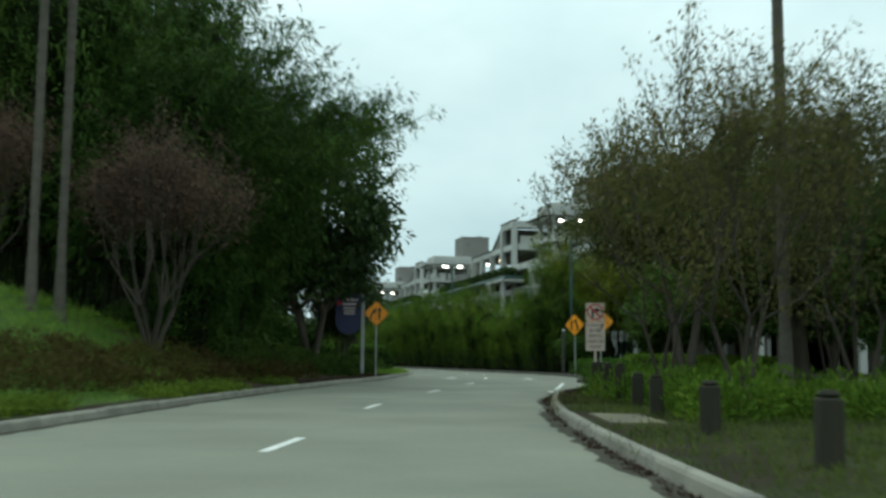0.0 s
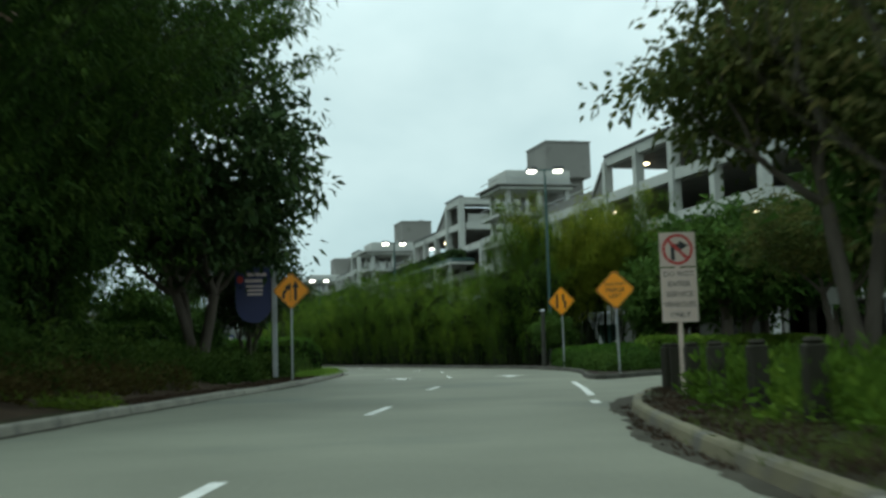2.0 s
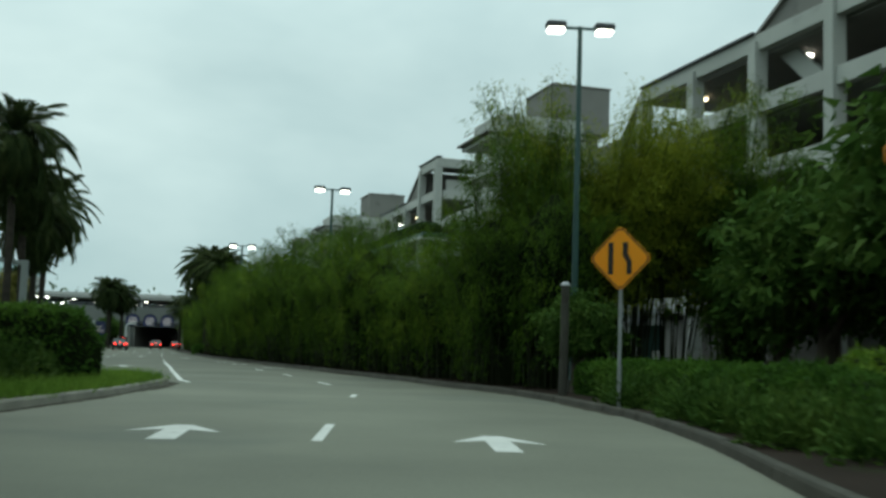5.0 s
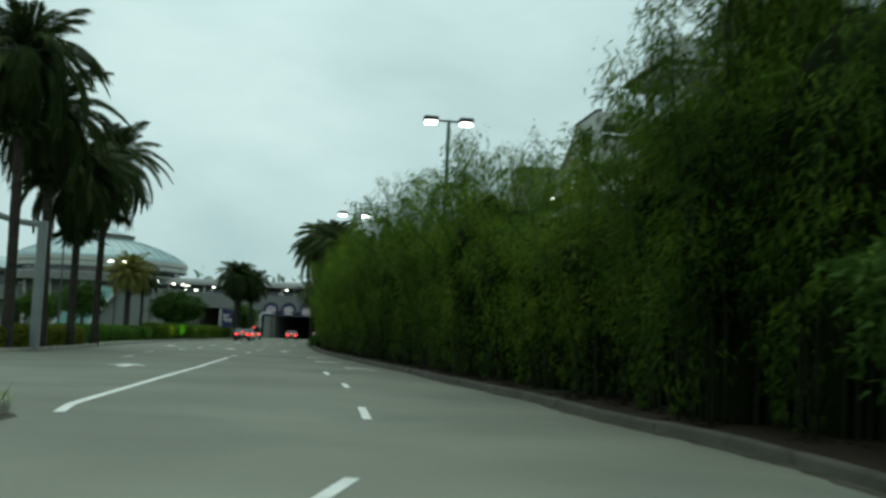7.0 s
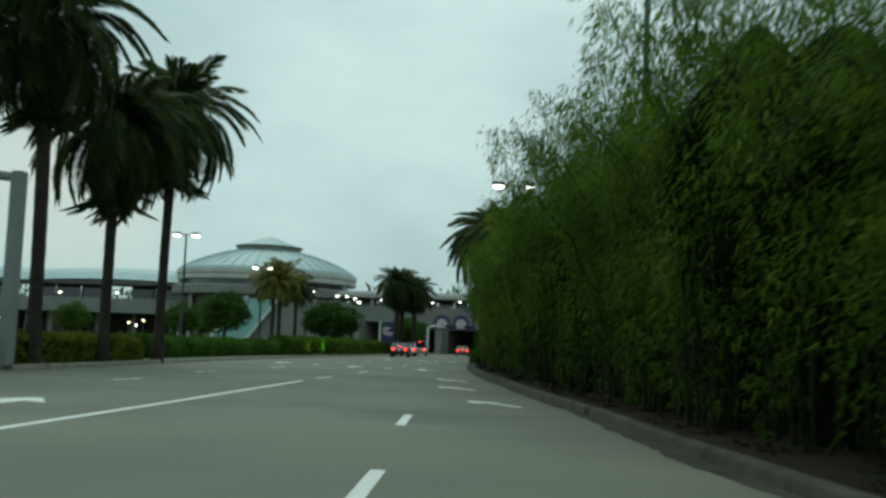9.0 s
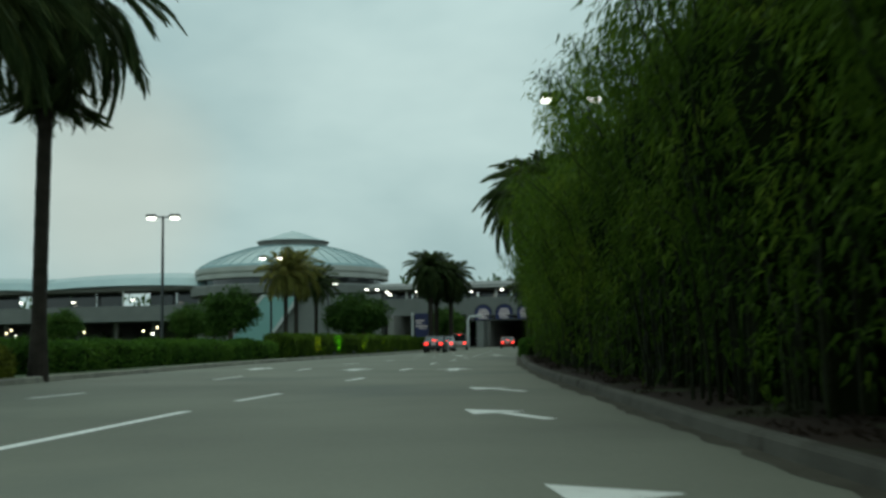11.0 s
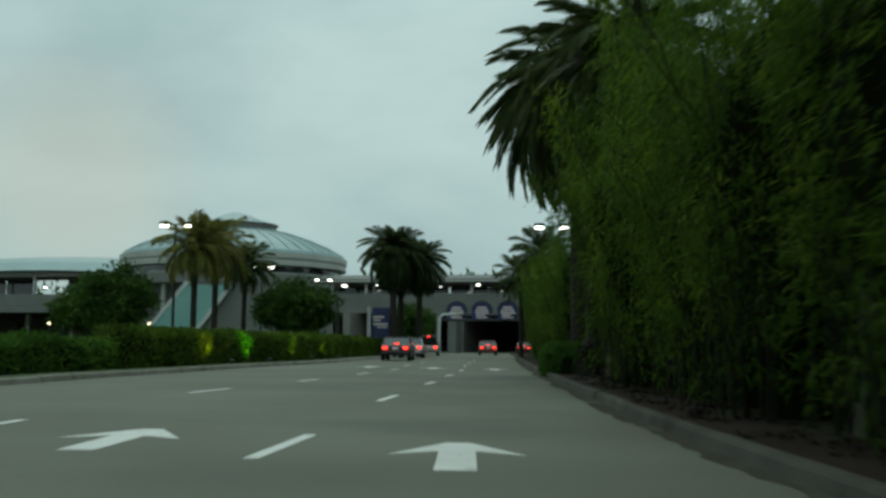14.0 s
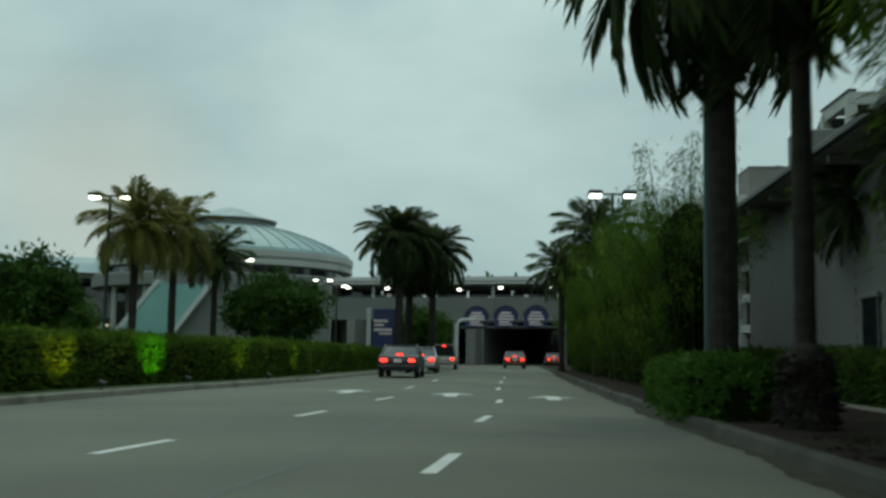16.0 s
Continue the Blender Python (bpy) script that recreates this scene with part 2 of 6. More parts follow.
SIGN_RED = material("red_sign_print", (0.42, 0.03, 0.025), (0.50, 0.05, 0.04), 0.5, 2.0, 30.0, 0.0)
SIGN_NAVY = material("navy_sign_panel", (0.014, 0.021, 0.085), (0.022, 0.032, 0.125), 0.4, 1.0, 12.0, 0.02)
SIGN_PALE = material("pale_sign_lettering", (0.66, 0.53, 0.52), (0.76, 0.63, 0.62), 0.5, 2.0, 20.0, 0.0)
ROOF_GREEN = material("pale_green_metal_roof", (0.16, 0.245, 0.25), (0.235, 0.335, 0.34), 0.42, 0.2, 6.0, 0.05, metal=0.2)
RAMP_GREEN = material("teal_glazed_cladding", (0.17, 0.33, 0.31), (0.26, 0.45, 0.42), 0.35, 0.3, 5.0, 0.03)
GLASS_DARK = glass_material("dark_glazing", (0.015, 0.02, 0.022))
RUBBER = material("tyre_rubber", (0.012, 0.012, 0.012), (0.025, 0.025, 0.025), 0.9, 5.0, 40.0, 0.2)
CAR_BLACK = material("black_car_paint", (0.005, 0.006, 0.009), (0.009, 0.010, 0.013), 0.35, 2.0, 20.0, 0.0)
CAR_SILVER = material("silver_car_paint", (0.30, 0.30, 0.30), (0.36, 0.36, 0.36), 0.3, 2.0, 20.0, 0.0, metal=0.5)
CAR_GOLD = material("champagne_car_paint", (0.26, 0.245, 0.22), (0.32, 0.30, 0.27), 0.3, 2.0, 20.0, 0.0, metal=0.5)
CAR_RED = material("dark_red_car_paint", (0.12, 0.02, 0.015), (0.16, 0.03, 0.02), 0.3, 2.0, 20.0, 0.0)
TAIL_GLOW = glow_material("lit_red_tail_lamp", (1.0, 0.03, 0.02), 5.0)
LAMP_GLOW = glow_material("lit_lamp_lens", (1.0, 0.95, 0.86), 7.0)
WARM_GLOW = glow_material("lit_warm_lamp", (1.0, 0.80, 0.52), 5.0)
AMBER_GLOW = glow_material("lit_amber_lamp", (1.0, 0.5, 0.08), 4.0)

# near-black colour for solids that stand for the shade inside plants
SHADE_CORE = material("dark_shade_core", (0.005, 0.008, 0.002), (0.012, 0.018, 0.005), 0.95, 2.0, 20.0, 0.5, spec=0.05)
BAMBOO_LEAF = leaf_material("bamboo_leaves", (0.021, 0.044, 0.007), (0.081, 0.138, 0.017), (0.225, 0.290, 0.032), 0.55, 0.40, speckle=0.22)
FRESH_BAMBOO_LEAF = leaf_material("yellow_green_bamboo_leaves", (0.062, 0.088, 0.011), (0.155, 0.190, 0.021), (0.32, 0.335, 0.040), 0.55, 0.45, speckle=0.25)
DARK_BAMBOO_LEAF = leaf_material("dark_bamboo_leaves", (0.014, 0.030, 0.008), (0.040, 0.078, 0.016), (0.092, 0.142, 0.028))
BRIGHT_LEAF = leaf_material("bright_shrub_leaves", (0.042, 0.078, 0.0125), (0.088, 0.155, 0.020), (0.16, 0.235, 0.03))
DARK_LEAF = leaf_material("dark_glossy_leaves", (0.016, 0.030, 0.012), (0.031, 0.055, 0.019), (0.066, 0.098, 0.033), 0.4, 0.12)
OAK_LEAF = leaf_material("oak_leaves", (0.024, 0.048, 0.0115), (0.047, 0.092, 0.018), (0.092, 0.148, 0.031))
OLIVE_LEAF = leaf_material("olive_green_tree_leaves", (0.028, 0.042, 0.012), (0.058, 0.078, 0.021), (0.125, 0.120, 0.035), 0.55, 0.35)
MYRTLE_LEAF = leaf_material("sparse_green_brown_leaves", (0.046, 0.058, 0.019), (0.090, 0.094, 0.032), (0.160, 0.130, 0.052), 0.6, 0.4)
RUSSET_LEAF = leaf_material("russet_leaves", (0.065, 0.046, 0.034), (0.115, 0.078, 0.055), (0.16, 0.108, 0.075))
PALM_LEAF = leaf_material("palm_fronds", (0.022, 0.036, 0.014), (0.047, 0.070, 0.026), (0.105, 0.125, 0.045), 0.45, 0.25)
YELLOW_PALM_LEAF = leaf_material("yellowing_palm_fronds", (0.055, 0.066, 0.020), (0.14, 0.14, 0.036), (0.25, 0.225, 0.06), 0.45, 0.3)
HEDGE_LEAF = leaf_material("hedge_leaves", (0.026, 0.058, 0.012), (0.055, 0.115, 0.018), (0.105, 0.185, 0.028))
MEDIAN_LEAF = leaf_material("median_hedge_leaves", (0.036, 0.062, 0.010), (0.078, 0.128, 0.016), (0.15, 0.21, 0.028))
YELLOW_HEDGE_LEAF = leaf_material("yellow_green_hedge_leaves", (0.05, 0.065, 0.012), (0.11, 0.13, 0.02), (0.19, 0.20, 0.03))
SHRUB_LEAF = leaf_material("reddish_shrub_leaves", (0.036, 0.030, 0.011), (0.070, 0.054, 0.019), (0.078, 0.105, 0.024))
MOUND_LEAF = leaf_material("dark_mound_shrub_leaves", (0.020, 0.040, 0.010), (0.042, 0.076, 0.016), (0.085, 0.125, 0.026))
LIME_LEAF = leaf_material("lime_ground_cover_leaves", (0.052, 0.085, 0.014), (0.108, 0.155, 0.022), (0.19, 0.245, 0.036))
DULL_GRASS_LEAF = leaf_material("dull_grass_blades", (0.039, 0.0546, 0.0156), (0.0754, 0.1014, 0.026), (0.1235, 0.1495, 0.0416), 0.7, 0.2)
GRASS_LEAF = leaf_material("grass_blades", (0.054, 0.102, 0.0168), (0.12, 0.21, 0.0312), (0.216, 0.324, 0.054), 0.6, 0.3)

# ---- building helpers ----


class Geo:
    """Collects corners and faces of one part."""

    def __init__(self):
        self.v, self.f = [], []

    def face(self, pts):
        i = len(self.v)
        self.v += [tuple(p) for p in pts]
        self.f.append(tuple(range(i, i + len(pts))))
        return self

    def box(self, cx, cy, cz, sx, sy, sz, bevel=0.0, m=None):
        """A box by centre and size, its edges bevelled."""
        h = (sx / 2, sy / 2, sz / 2)
        bevel = min(bevel, 0.45 * min(sx, sy, sz))
        i0 = len(self.v)
        idx = {}
        for a in (-1, 1):
            for b in (-1, 1):
                for c in (-1, 1):
                    s = (a, b, c)
                    for ax in range(3):
                        p = [s[k] * (h[k] if k == ax else h[k] - bevel) for k in range(3)]
                        idx[s, ax] = len(self.v)
                        q = Vector((cx + p[0], cy + p[1], cz + p[2]))
                        self.v.append(tuple(m @ q if m else q))
        for ax in range(3):
            u, w = (ax + 1) % 3, (ax + 2) % 3
            for sg in (-1, 1):
                ring = []
                for (p, q) in ((-1, -1), (1, -1), (1, 1), (-1, 1)):
                    s = [0, 0, 0]
                    s[ax], s[u], s[w] = sg, p, q
                    ring.append(idx[tuple(s), ax])
                self.f.append(tuple(ring if sg > 0 else ring[::-1]))
        if bevel > 0:
            for ax in range(3):
                u, w = (ax + 1) % 3, (ax + 2) % 3
                for p in (-1, 1):
                    for q in (-1, 1):
                        lo, hi = [0, 0, 0], [0, 0, 0]
                        lo[ax], lo[u], lo[w] = -1, p, q
                        hi[ax], hi[u], hi[w] = 1, p, q
                        lo, hi = tuple(lo), tuple(hi)
                        ring = (idx[lo, u], idx[hi, u], idx[hi, w], idx[lo, w])
                        self.f.append(ring if p * q < 0 else ring[::-1])
            for a in (-1, 1):
                for b in (-1, 1):
                    for c in (-1, 1):
                        s = (a, b, c)
                        ring = (idx[s, 0], idx[s, 1], idx[s, 2])
                        self.f.append(ring if a * b * c > 0 else ring[::-1])
        return self

    def tube(self, pts, radii, sides=8, cap=True):
        """A round bar along points, with a radius at each."""
        pts = [Vector(p) for p in pts]
        rings = []
        up = Vector((0.13, 0.31, 0.94))
        for k, p in enumerate(pts):
            d = (pts[min(k + 1, len(pts) - 1)] - pts[max(k - 1, 0)]).normalized()
            if abs(d.dot(up)) > 0.98:
                up = Vector((1, 0, 0.1))
            x = d.cross(up).normalized()
            y = d.cross(x)
            r = radii[k] if not isinstance(radii, (int, float)) else radii
            ring = []
            for j in range(sides):
                t = 2 * math.pi * j / sides
                ring.append(len(self.v))
                self.v.append(tuple(p + x * (r * math.cos(t)) + y * (r * math.sin(t))))
            rings.append(ring)
        for a, b in zip(rings, rings[1:]):
            for j in range(sides):
                self.f.append((a[j], b[j], b[(j + 1) % sides], a[(j + 1) % sides]))
        if cap:
            self.f.append(tuple(rings[0]))
            self.f.append(tuple(rings[-1][::-1]))
        return self

    def lathe(self, profile, sides=64, cx=0.0, cy=0.0, start=0.0, sweep=2 * math.pi):
        """A profile of (radius, height) turned round the upright axis."""
        full = abs(sweep - 2 * math.pi) < 1e-6
        n = sides if full else sides + 1
        rings = []
        for r, z in profile:
            ring = []
            for j in range(n):
                t = start + sweep * j / sides
                ring.append(len(self.v))
                self.v.append((cx + r * math.cos(t), cy + r * math.sin(t), z))
            rings.append(ring)
        for a, b in zip(rings, rings[1:]):
            for j in range(sides):
                k = (j + 1) % n
                self.f.append((a[j], a[k], b[k], b[j]))
        return self

    def prism(self, outline, z0, z1):
        """An outline in plan, between two heights."""
        n = len(outline)
        i = len(self.v)
        self.v += [(x, y, z0) for x, y in outline] + [(x, y, z1) for x, y in outline]
        self.f.append(tuple(range(i + n - 1, i - 1, -1)))
        self.f.append(tuple(range(i + n, i + 2 * n)))
        for k in range(n):
            j = (k + 1) % n
            self.f.append((i + k, i + j, i + n + j, i + n + k))
        return self

    def plate(self, outline, m, thick):
        """A flat outline (x, z) with thickness along y, moved by m."""
        n = len(outline)
        i = len(self.v)
        self.v += [tuple(m @ Vector((x, 0, z))) for x, z in outline] + [tuple(m @ Vector((x, thick, z))) for x, z in outline]
        self.f.append(tuple(range(i, i + n)))
        self.f.append(tuple(range(i + 2 * n - 1, i + n - 1, -1)))
        for k in range(n):
            j = (k + 1) % n
            self.f.append((i + k, i + n + k, i + n + j, i + j))
        return self

    def mesh(self, name, mat, smooth=False):
        me = bpy.data.meshes.new(name)
        me.from_pydata(self.v, [], self.f)
        me.materials.append(mat)
        if smooth:
            me.polygons.foreach_set("use_smooth", [True] * len(me.polygons))
        me.update()
        return me


def part(name, geo, mat, parent=None, label="", smooth=False):
    """One mesh object under a thing or a part."""
    ob = new(name, geo.mesh(name, mat, smooth) if isinstance(geo, Geo) else geo)
    if parent is not None:
        ob.parent = parent
    return tagged(ob, label)


def thing(name, label, category, group="", at=None, kind=""):
    ob = new(name)
    ob.empty_display_size = 0.2
    if at is not None:
        ob.matrix_world = at
    return tagged(ob, label, category, group, kind)


def leaf_mesh(name, base, axis, length, width, mat, rng, droop=0.0, blade=False, flat=0.0):
    """Many separate leaves: a kite of four corners each, from base along axis."""
    n = len(base)
    axis = axis / np.maximum(np.linalg.norm(axis, axis=1, keepdims=True), 1e-6)
    side = np.cross(axis, rng.normal(size=(n, 3)) * (1 - flat) + np.array([0, 0, 1.6]) * flat)
    side /= np.maximum(np.linalg.norm(side, axis=1, keepdims=True), 1e-6)
    length = np.broadcast_to(np.asarray(length, float).reshape(-1, 1), (n, 1))
    width = np.broadcast_to(np.asarray(width, float).reshape(-1, 1), (n, 1))
    mid = base + axis * length * 0.42
    tip = base + axis * length
    tip[:, 2:] -= droop * length
    c = 4
    if blade:  # narrow three-cornered leaves
        c = 3
        v = np.stack([base + side * width / 2, tip, base - side * width / 2], axis=1).reshape(-1, 3)
    else:
        v = np.stack([base, mid + side * width / 2, tip, mid - side * width / 2], axis=1).reshape(-1, 3)
    me = bpy.data.meshes.new(name)
    me.vertices.add(c * n)
    me.vertices.foreach_set("co", v.astype(np.float32).ravel())
    me.loops.add(c * n)
    me.loops.foreach_set("vertex_index", np.arange(c * n, dtype=np.int32))
    me.polygons.add(n)
    me.polygons.foreach_set("loop_start", np.arange(0, c * n, c, dtype=np.int32))
    me.polygons.foreach_set("loop_total", np.full(n, c, dtype=np.int32))
    me.materials.append(mat)
    me.update(calc_edges=True)
    return me


def smooth_line(pts, step):
    """A smooth line through points of the plan, resampled at even steps."""
    p = [Vector((*q, 0)[:3]) for q in pts]
    dense = []
    for i in range(len(p) - 1):
        a, b, c, d = p[max(i - 1, 0)], p[i], p[i + 1], p[min(i + 2, len(p) - 1)]
        for k in range(24):
            t = k / 24
            dense.append(0.5 * ((2 * b) + (c - a) * t + (2 * a - 5 * b + 4 * c - d) * t * t + (3 * b - a - 3 * c + d) * t * t * t))
    dense.append(p[-1])
    out, run = [dense[0].copy()], 0.0
    for a, b in zip(dense, dense[1:]):
        seg = (b - a).length
        while run + seg >= step:
            a = a + (b - a) * ((step - run) / seg)
            out.append(a.copy())
            seg = (b - a).length
            run = 0.0
        run += seg
    if (out[-1] - dense[-1]).length > 0.2 * step:
        out.append(dense[-1].copy())
    return out


def normals_right(line):
    """Unit directions to the right of a line, seen along it."""
    out = []
    for k in range(len(line)):
        d = (line[min(k + 1, len(line) - 1)] - line[max(k - 1, 0)]).normalized()
        out.append(Vector((d.y, -d.x, 0)))
    return out


def at_y(line, y):
    """The point of a line at the given y."""
    for a, b in zip(line, line[1:]):
        if (a.y - y) * (b.y - y) <= 0 and a.y != b.y:
            return a + (b - a) * ((y - a.y) / (b.y - a.y))
    return line[-1].copy()

# ---- plan: kerb lines, as (x, y) ----
RIGHT_A = smooth_line([(2.1, -40), (2.1, 0), (2.0, 12), (2.15, 20), (2.6, 26.5), (3.3, 32), (3.9, 35), (4.5, 37), (5.4, 39.4), (7.2, 42.0), (10.5, 45.5), (15, 50), (26, 60)], 0.5)
RIGHT_B = smooth_line([(26, 70), (15, 60), (12.2, 57.2), (8.6, 52.6), (7.0, 50.6), (6.45, 51.0), (6.75, 54.0), (7.5, 58.5), (8.0, 63.5), (8.1, 67.5), (7.8, 72.5), (7.1, 77.0), (5.8, 81.3), (4.4, 87.0), (2.3, 94.0), (0.5, 100.5), (-1.6, 107.4), (-4.2, 116.5),
                       (-5.8, 122), (-8.2, 131.0), (-10.2, 139.5), (-12.1, 148), (-14.4, 158.5), (-16.9, 170.5), (-23.0, 201), (-31.5, 243), (-38, 275)], 0.5)
LEFT_A = smooth_line([(-6.6, -40), (-6.6, 0), (-6.3, 15.8), (-5.75, 28), (-5.15, 36), (-4.4, 43.5), (-3.6, 50), (-3.0, 57), (-2.65, 63), (-2.35, 68), (-2.3, 72), (-2.35, 75.4), (-2.8, 77.6), (-4.0, 78.8), (-6.6, 79.0), (-12, 77.6), (-30, 72), (-60, 62)], 0.5)
LEFT_B = smooth_line([(-60, 74), (-36, 83), (-23, 92), (-16.6, 97.8), (-15.7, 102), (-16.0, 107), (-17.4, 114), (-18.9, 121), (-20.7, 129), (-22.6, 138), (-24.1, 146), (-25.2, 154), (-26.3, 161.5), (-27.0, 169), (-28.5, 179), (-32.5, 200), (-35.5, 215), (-46, 262), (-49, 275)], 0.5)

# ---- ground ----
g = Geo()
N = 24
for i in range(N):
    for j in range(N):
        x0, x1 = -2400 + 4800 * i / N, -2400 + 4800 * (i + 1) / N
        y0, y1 = -2400 + 4800 * j / N, -2400 + 4800 * (j + 1) / N
        g.face([(x0, y0, -0.03), (x1, y0, -0.03), (x1, y1, -0.03), (x0, y1, -0.03)])
tagged(part("ground", g, GRASS_GROUND), "flat dull green ground reaching to the horizon", "ground", kind="structure")

g = Geo()
g.face([(-75, -60, 0), (40, -60, 0), (40, 330, 0), (-75, 330, 0)])
tagged(part("road", g, ASPHALT), "worn pale grey concrete road with faint patches", "road", kind="structure")


def verge(name, line, beyond, mat, label, inset=0.16):
    """Raised ground behind a kerb; beyond: the outline's way back."""
    n = normals_right(line)
    side = 1 if name != "verge_island" and name != "verge_median" else -1
    outline = [(p.x + side * q.x * inset, p.y + side * q.y * inset) for p, q in zip(line, n)] + beyond
    area = sum(a[0] * b[1] - b[0] * a[1] for a, b in zip(outline, outline[1:] + outline[:1]))
    if area < 0:
        outline.reverse()
    return tagged(part(name, Geo().prism(outline, -0.02, 0.125), mat), label, "verge", kind="structure")


verge("verge_near", RIGHT_A, [(140, 160), (140, -40)], VERGE, "grassy roadside verge with brown leaf litter")
verge("verge_bamboo", RIGHT_B, [(140, 275), (140, 180)], SOIL, "dark mulched planting strip behind a concrete kerb")
verge("verge_island", LEFT_A, [(-140, 40), (-140, -40)], VERGE, "raised planted island of grass and low shrubs")
verge("verge_median", LEFT_B, [(-200, 275), (-200, 74)], GRASS_GROUND, "planted strip beside the road with low hedges")

# the earth bank on the island, rising away from the road
bank_y = [-30 + 2.0 * k for k in range(50)]
bank_o = [0.9, 2.0, 3.5, 5.0, 7.0, 9.0, 12.0, 18.0, 30.0, 60.0]


def bank_height(y, o):
    rise = 2.9 * min(1.0, max(0.0, (64 - y) / 34.0)) * min(1.0, max(0.0, (y + 60) / 40))
    t = min(1.0, max(0.0, (o - 0.9) / 6.6))
    return 0.11 + rise * t * t * (3 - 2 * t) + 0.10 * noise.noise(Vector((y * 0.3, o * 0.3, 0))) * t


def bank(name, mat, label, y0, y1):
    g = Geo()
    for a, b in zip(bank_y, bank_y[1:]):
        if not y0 <= a < y1:
            continue
        pa, pb = at_y(LEFT_A, a), at_y(LEFT_A, b)
        for o, p in zip(bank_o, bank_o[1:]):
            g.face([(pa.x - o, a, bank_height(a, o)), (pa.x - p, a, bank_height(a, p)), (pb.x - p, b, bank_height(b, p)), (pb.x - o, b, bank_height(b, o))][::-1])
    tagged(part(name, g, mat, smooth=True), label, "bank", kind="structure")


bank("ground_bank_1", BANK_GRASS, "grassy earth bank rising away from the road", -40, 34)
bank("ground_bank_2", MULCH, "brown mulched bank below shrubs and trees", 34, 90)


def island_z(x, y):
    return bank_height(y, max(0.9, at_y(LEFT_A, y).x - x))


# ---- kerbs: one stone every three metres, with open joints ----


def kerb(name, line, side, label, mat=None):
    """Cast kerb along a line; side 1: the raised ground lies to its right."""
    base = thing(name, label, "kerb", kind="structure")
    n = normals_right(line)
    profile = [(0.0, -0.01), (0.025, 0.11), (0.05, 0.145), (0.08, 0.15), (0.17, 0.15), (0.185, 0.13), (0.185, -0.01)]
    k = 0
    while k < len(line) - 1:
        e = min(k + 6, len(line) - 1)
        g = Geo()
        rows = []
        jog = random.uniform(-0.008, 0.008)
        for j in range(k, e + 1):
            p = line[j].copy()
            if j == k and e > k:
                p = p + (line[k + 1] - line[k]).normalized() * 0.012
            q = n[j] * side
            rows.append([(p.x + q.x * (o + jog), p.y + q.y * (o + jog), z + (jog if z > 0 else 0)) for o, z in profile])
        for a, b in zip(rows, rows[1:]):
            for i in range(len(profile) - 1):
                f = [a[i], b[i], b[i + 1], a[i + 1]]
                g.face(f if side < 0 else f[::-1])
        g.face(rows[0])
        g.face(rows[-1][::-1])
        part("kerb_stone", g, KERB_YELLOW if name == "kerb_near" and line[k].y > 20 else mat or KERB, base)
        k = e
    return base


kerb("kerb_near", RIGHT_A, 1, "stained pale concrete kerb curving into a side drive")
# storm drain: a concrete cover slab behind the kerb, a dark strip for the shaded inlet slot
DRAIN = thing("storm_drain", "worn concrete drain slab behind the kerb over a dark inlet", "drain")
part("slab", Geo().prism([(2.52, 16.7), (3.40, 16.8), (3.44, 19.3), (2.58, 19.65)], 0.05, 0.158), KERB_YELLOW, DRAIN)
part("inlet", Geo().prism([(2.29, 16.95), (2.34, 16.95), (2.39, 19.1), (2.34, 19.1)], 0.015, 0.085), DARK_STEEL, DRAIN, "dark solid strip standing for the shaded inlet slot")
kerb("kerb_bamboo", RIGHT_B, 1, "long dirt-stained concrete kerb, darkened for shade below the bamboo", KERB_DIRT_SHADE)
kerb("kerb_island", LEFT_A, -1, "worn concrete kerb round a planted island")
kerb("kerb_median", LEFT_B, -1, "low concrete kerb along the hedge")

# ---- road markings ----


def stripe(name, label, pts, width, z=0.004, mat=None):
    """A painted line along points."""
    line = [Vector((*p, 0)) for p in pts]
    n = normals_right(line)
    g = Geo()
    for k in range(len(line) - 1):
        a, b, u, w = line[k], line[k + 1], n[k] * width / 2, n[k + 1] * width / 2
        g.face([(*(a + u).xy, z), (*(b + w).xy, z), (*(b - w).xy, z), (*(a - u).xy, z)])
    ob = part(name, g, mat or PAINT)
    return tagged(ob, label, "road marking", kind="structure")


DASHES = [((-2.3, 2.4), (-2.3, 4.8)), ((-2.16, 13.0), (-2.0, 15.2)), ((-1.72, 23.8), (-1.53, 26.0)), ((-0.48, 34.8), (-0.1, 37.4)), ((1.0, 46.0), (1.42, 48.4)), ((2.4, 58.6), (2.5, 61.6)),
          ((2.78, 70.8), (2.85, 72.4)), ((2.05, 79.0), (1.58, 81.6)), ((0.3, 88.1), (-0.15, 90.2)), ((-1.47, 95.4), (-2.0, 97.7)), ((-9.0, 112.0), (-9.35, 114.4)), ((-10.46, 120.5), (-10.8, 122.6)),
          ((-12.05, 129.2), (-12.45, 131.6)), ((-13.85, 138.3), (-14.2, 140.5)), ((-15.2, 146.2), (-15.45, 148.1)), ((-16.45, 153.3), (-16.67, 155.0)), ((-17.6, 160.0), (-17.9, 161.6)), ((-19.5, 168.7), (-19.9, 170.6)),
          ((-21.2, 177), (-21.6, 179)), ((-23, 186), (-23.4, 188)), ((-11.25, 104.2), (-11.45, 106.0)), ((-13.35, 112.6), (-13.6, 114.6)), ((-14.6, 121.6), (-15.0, 124.0)), ((-16.0, 130.0), (-16.5, 132.3)),
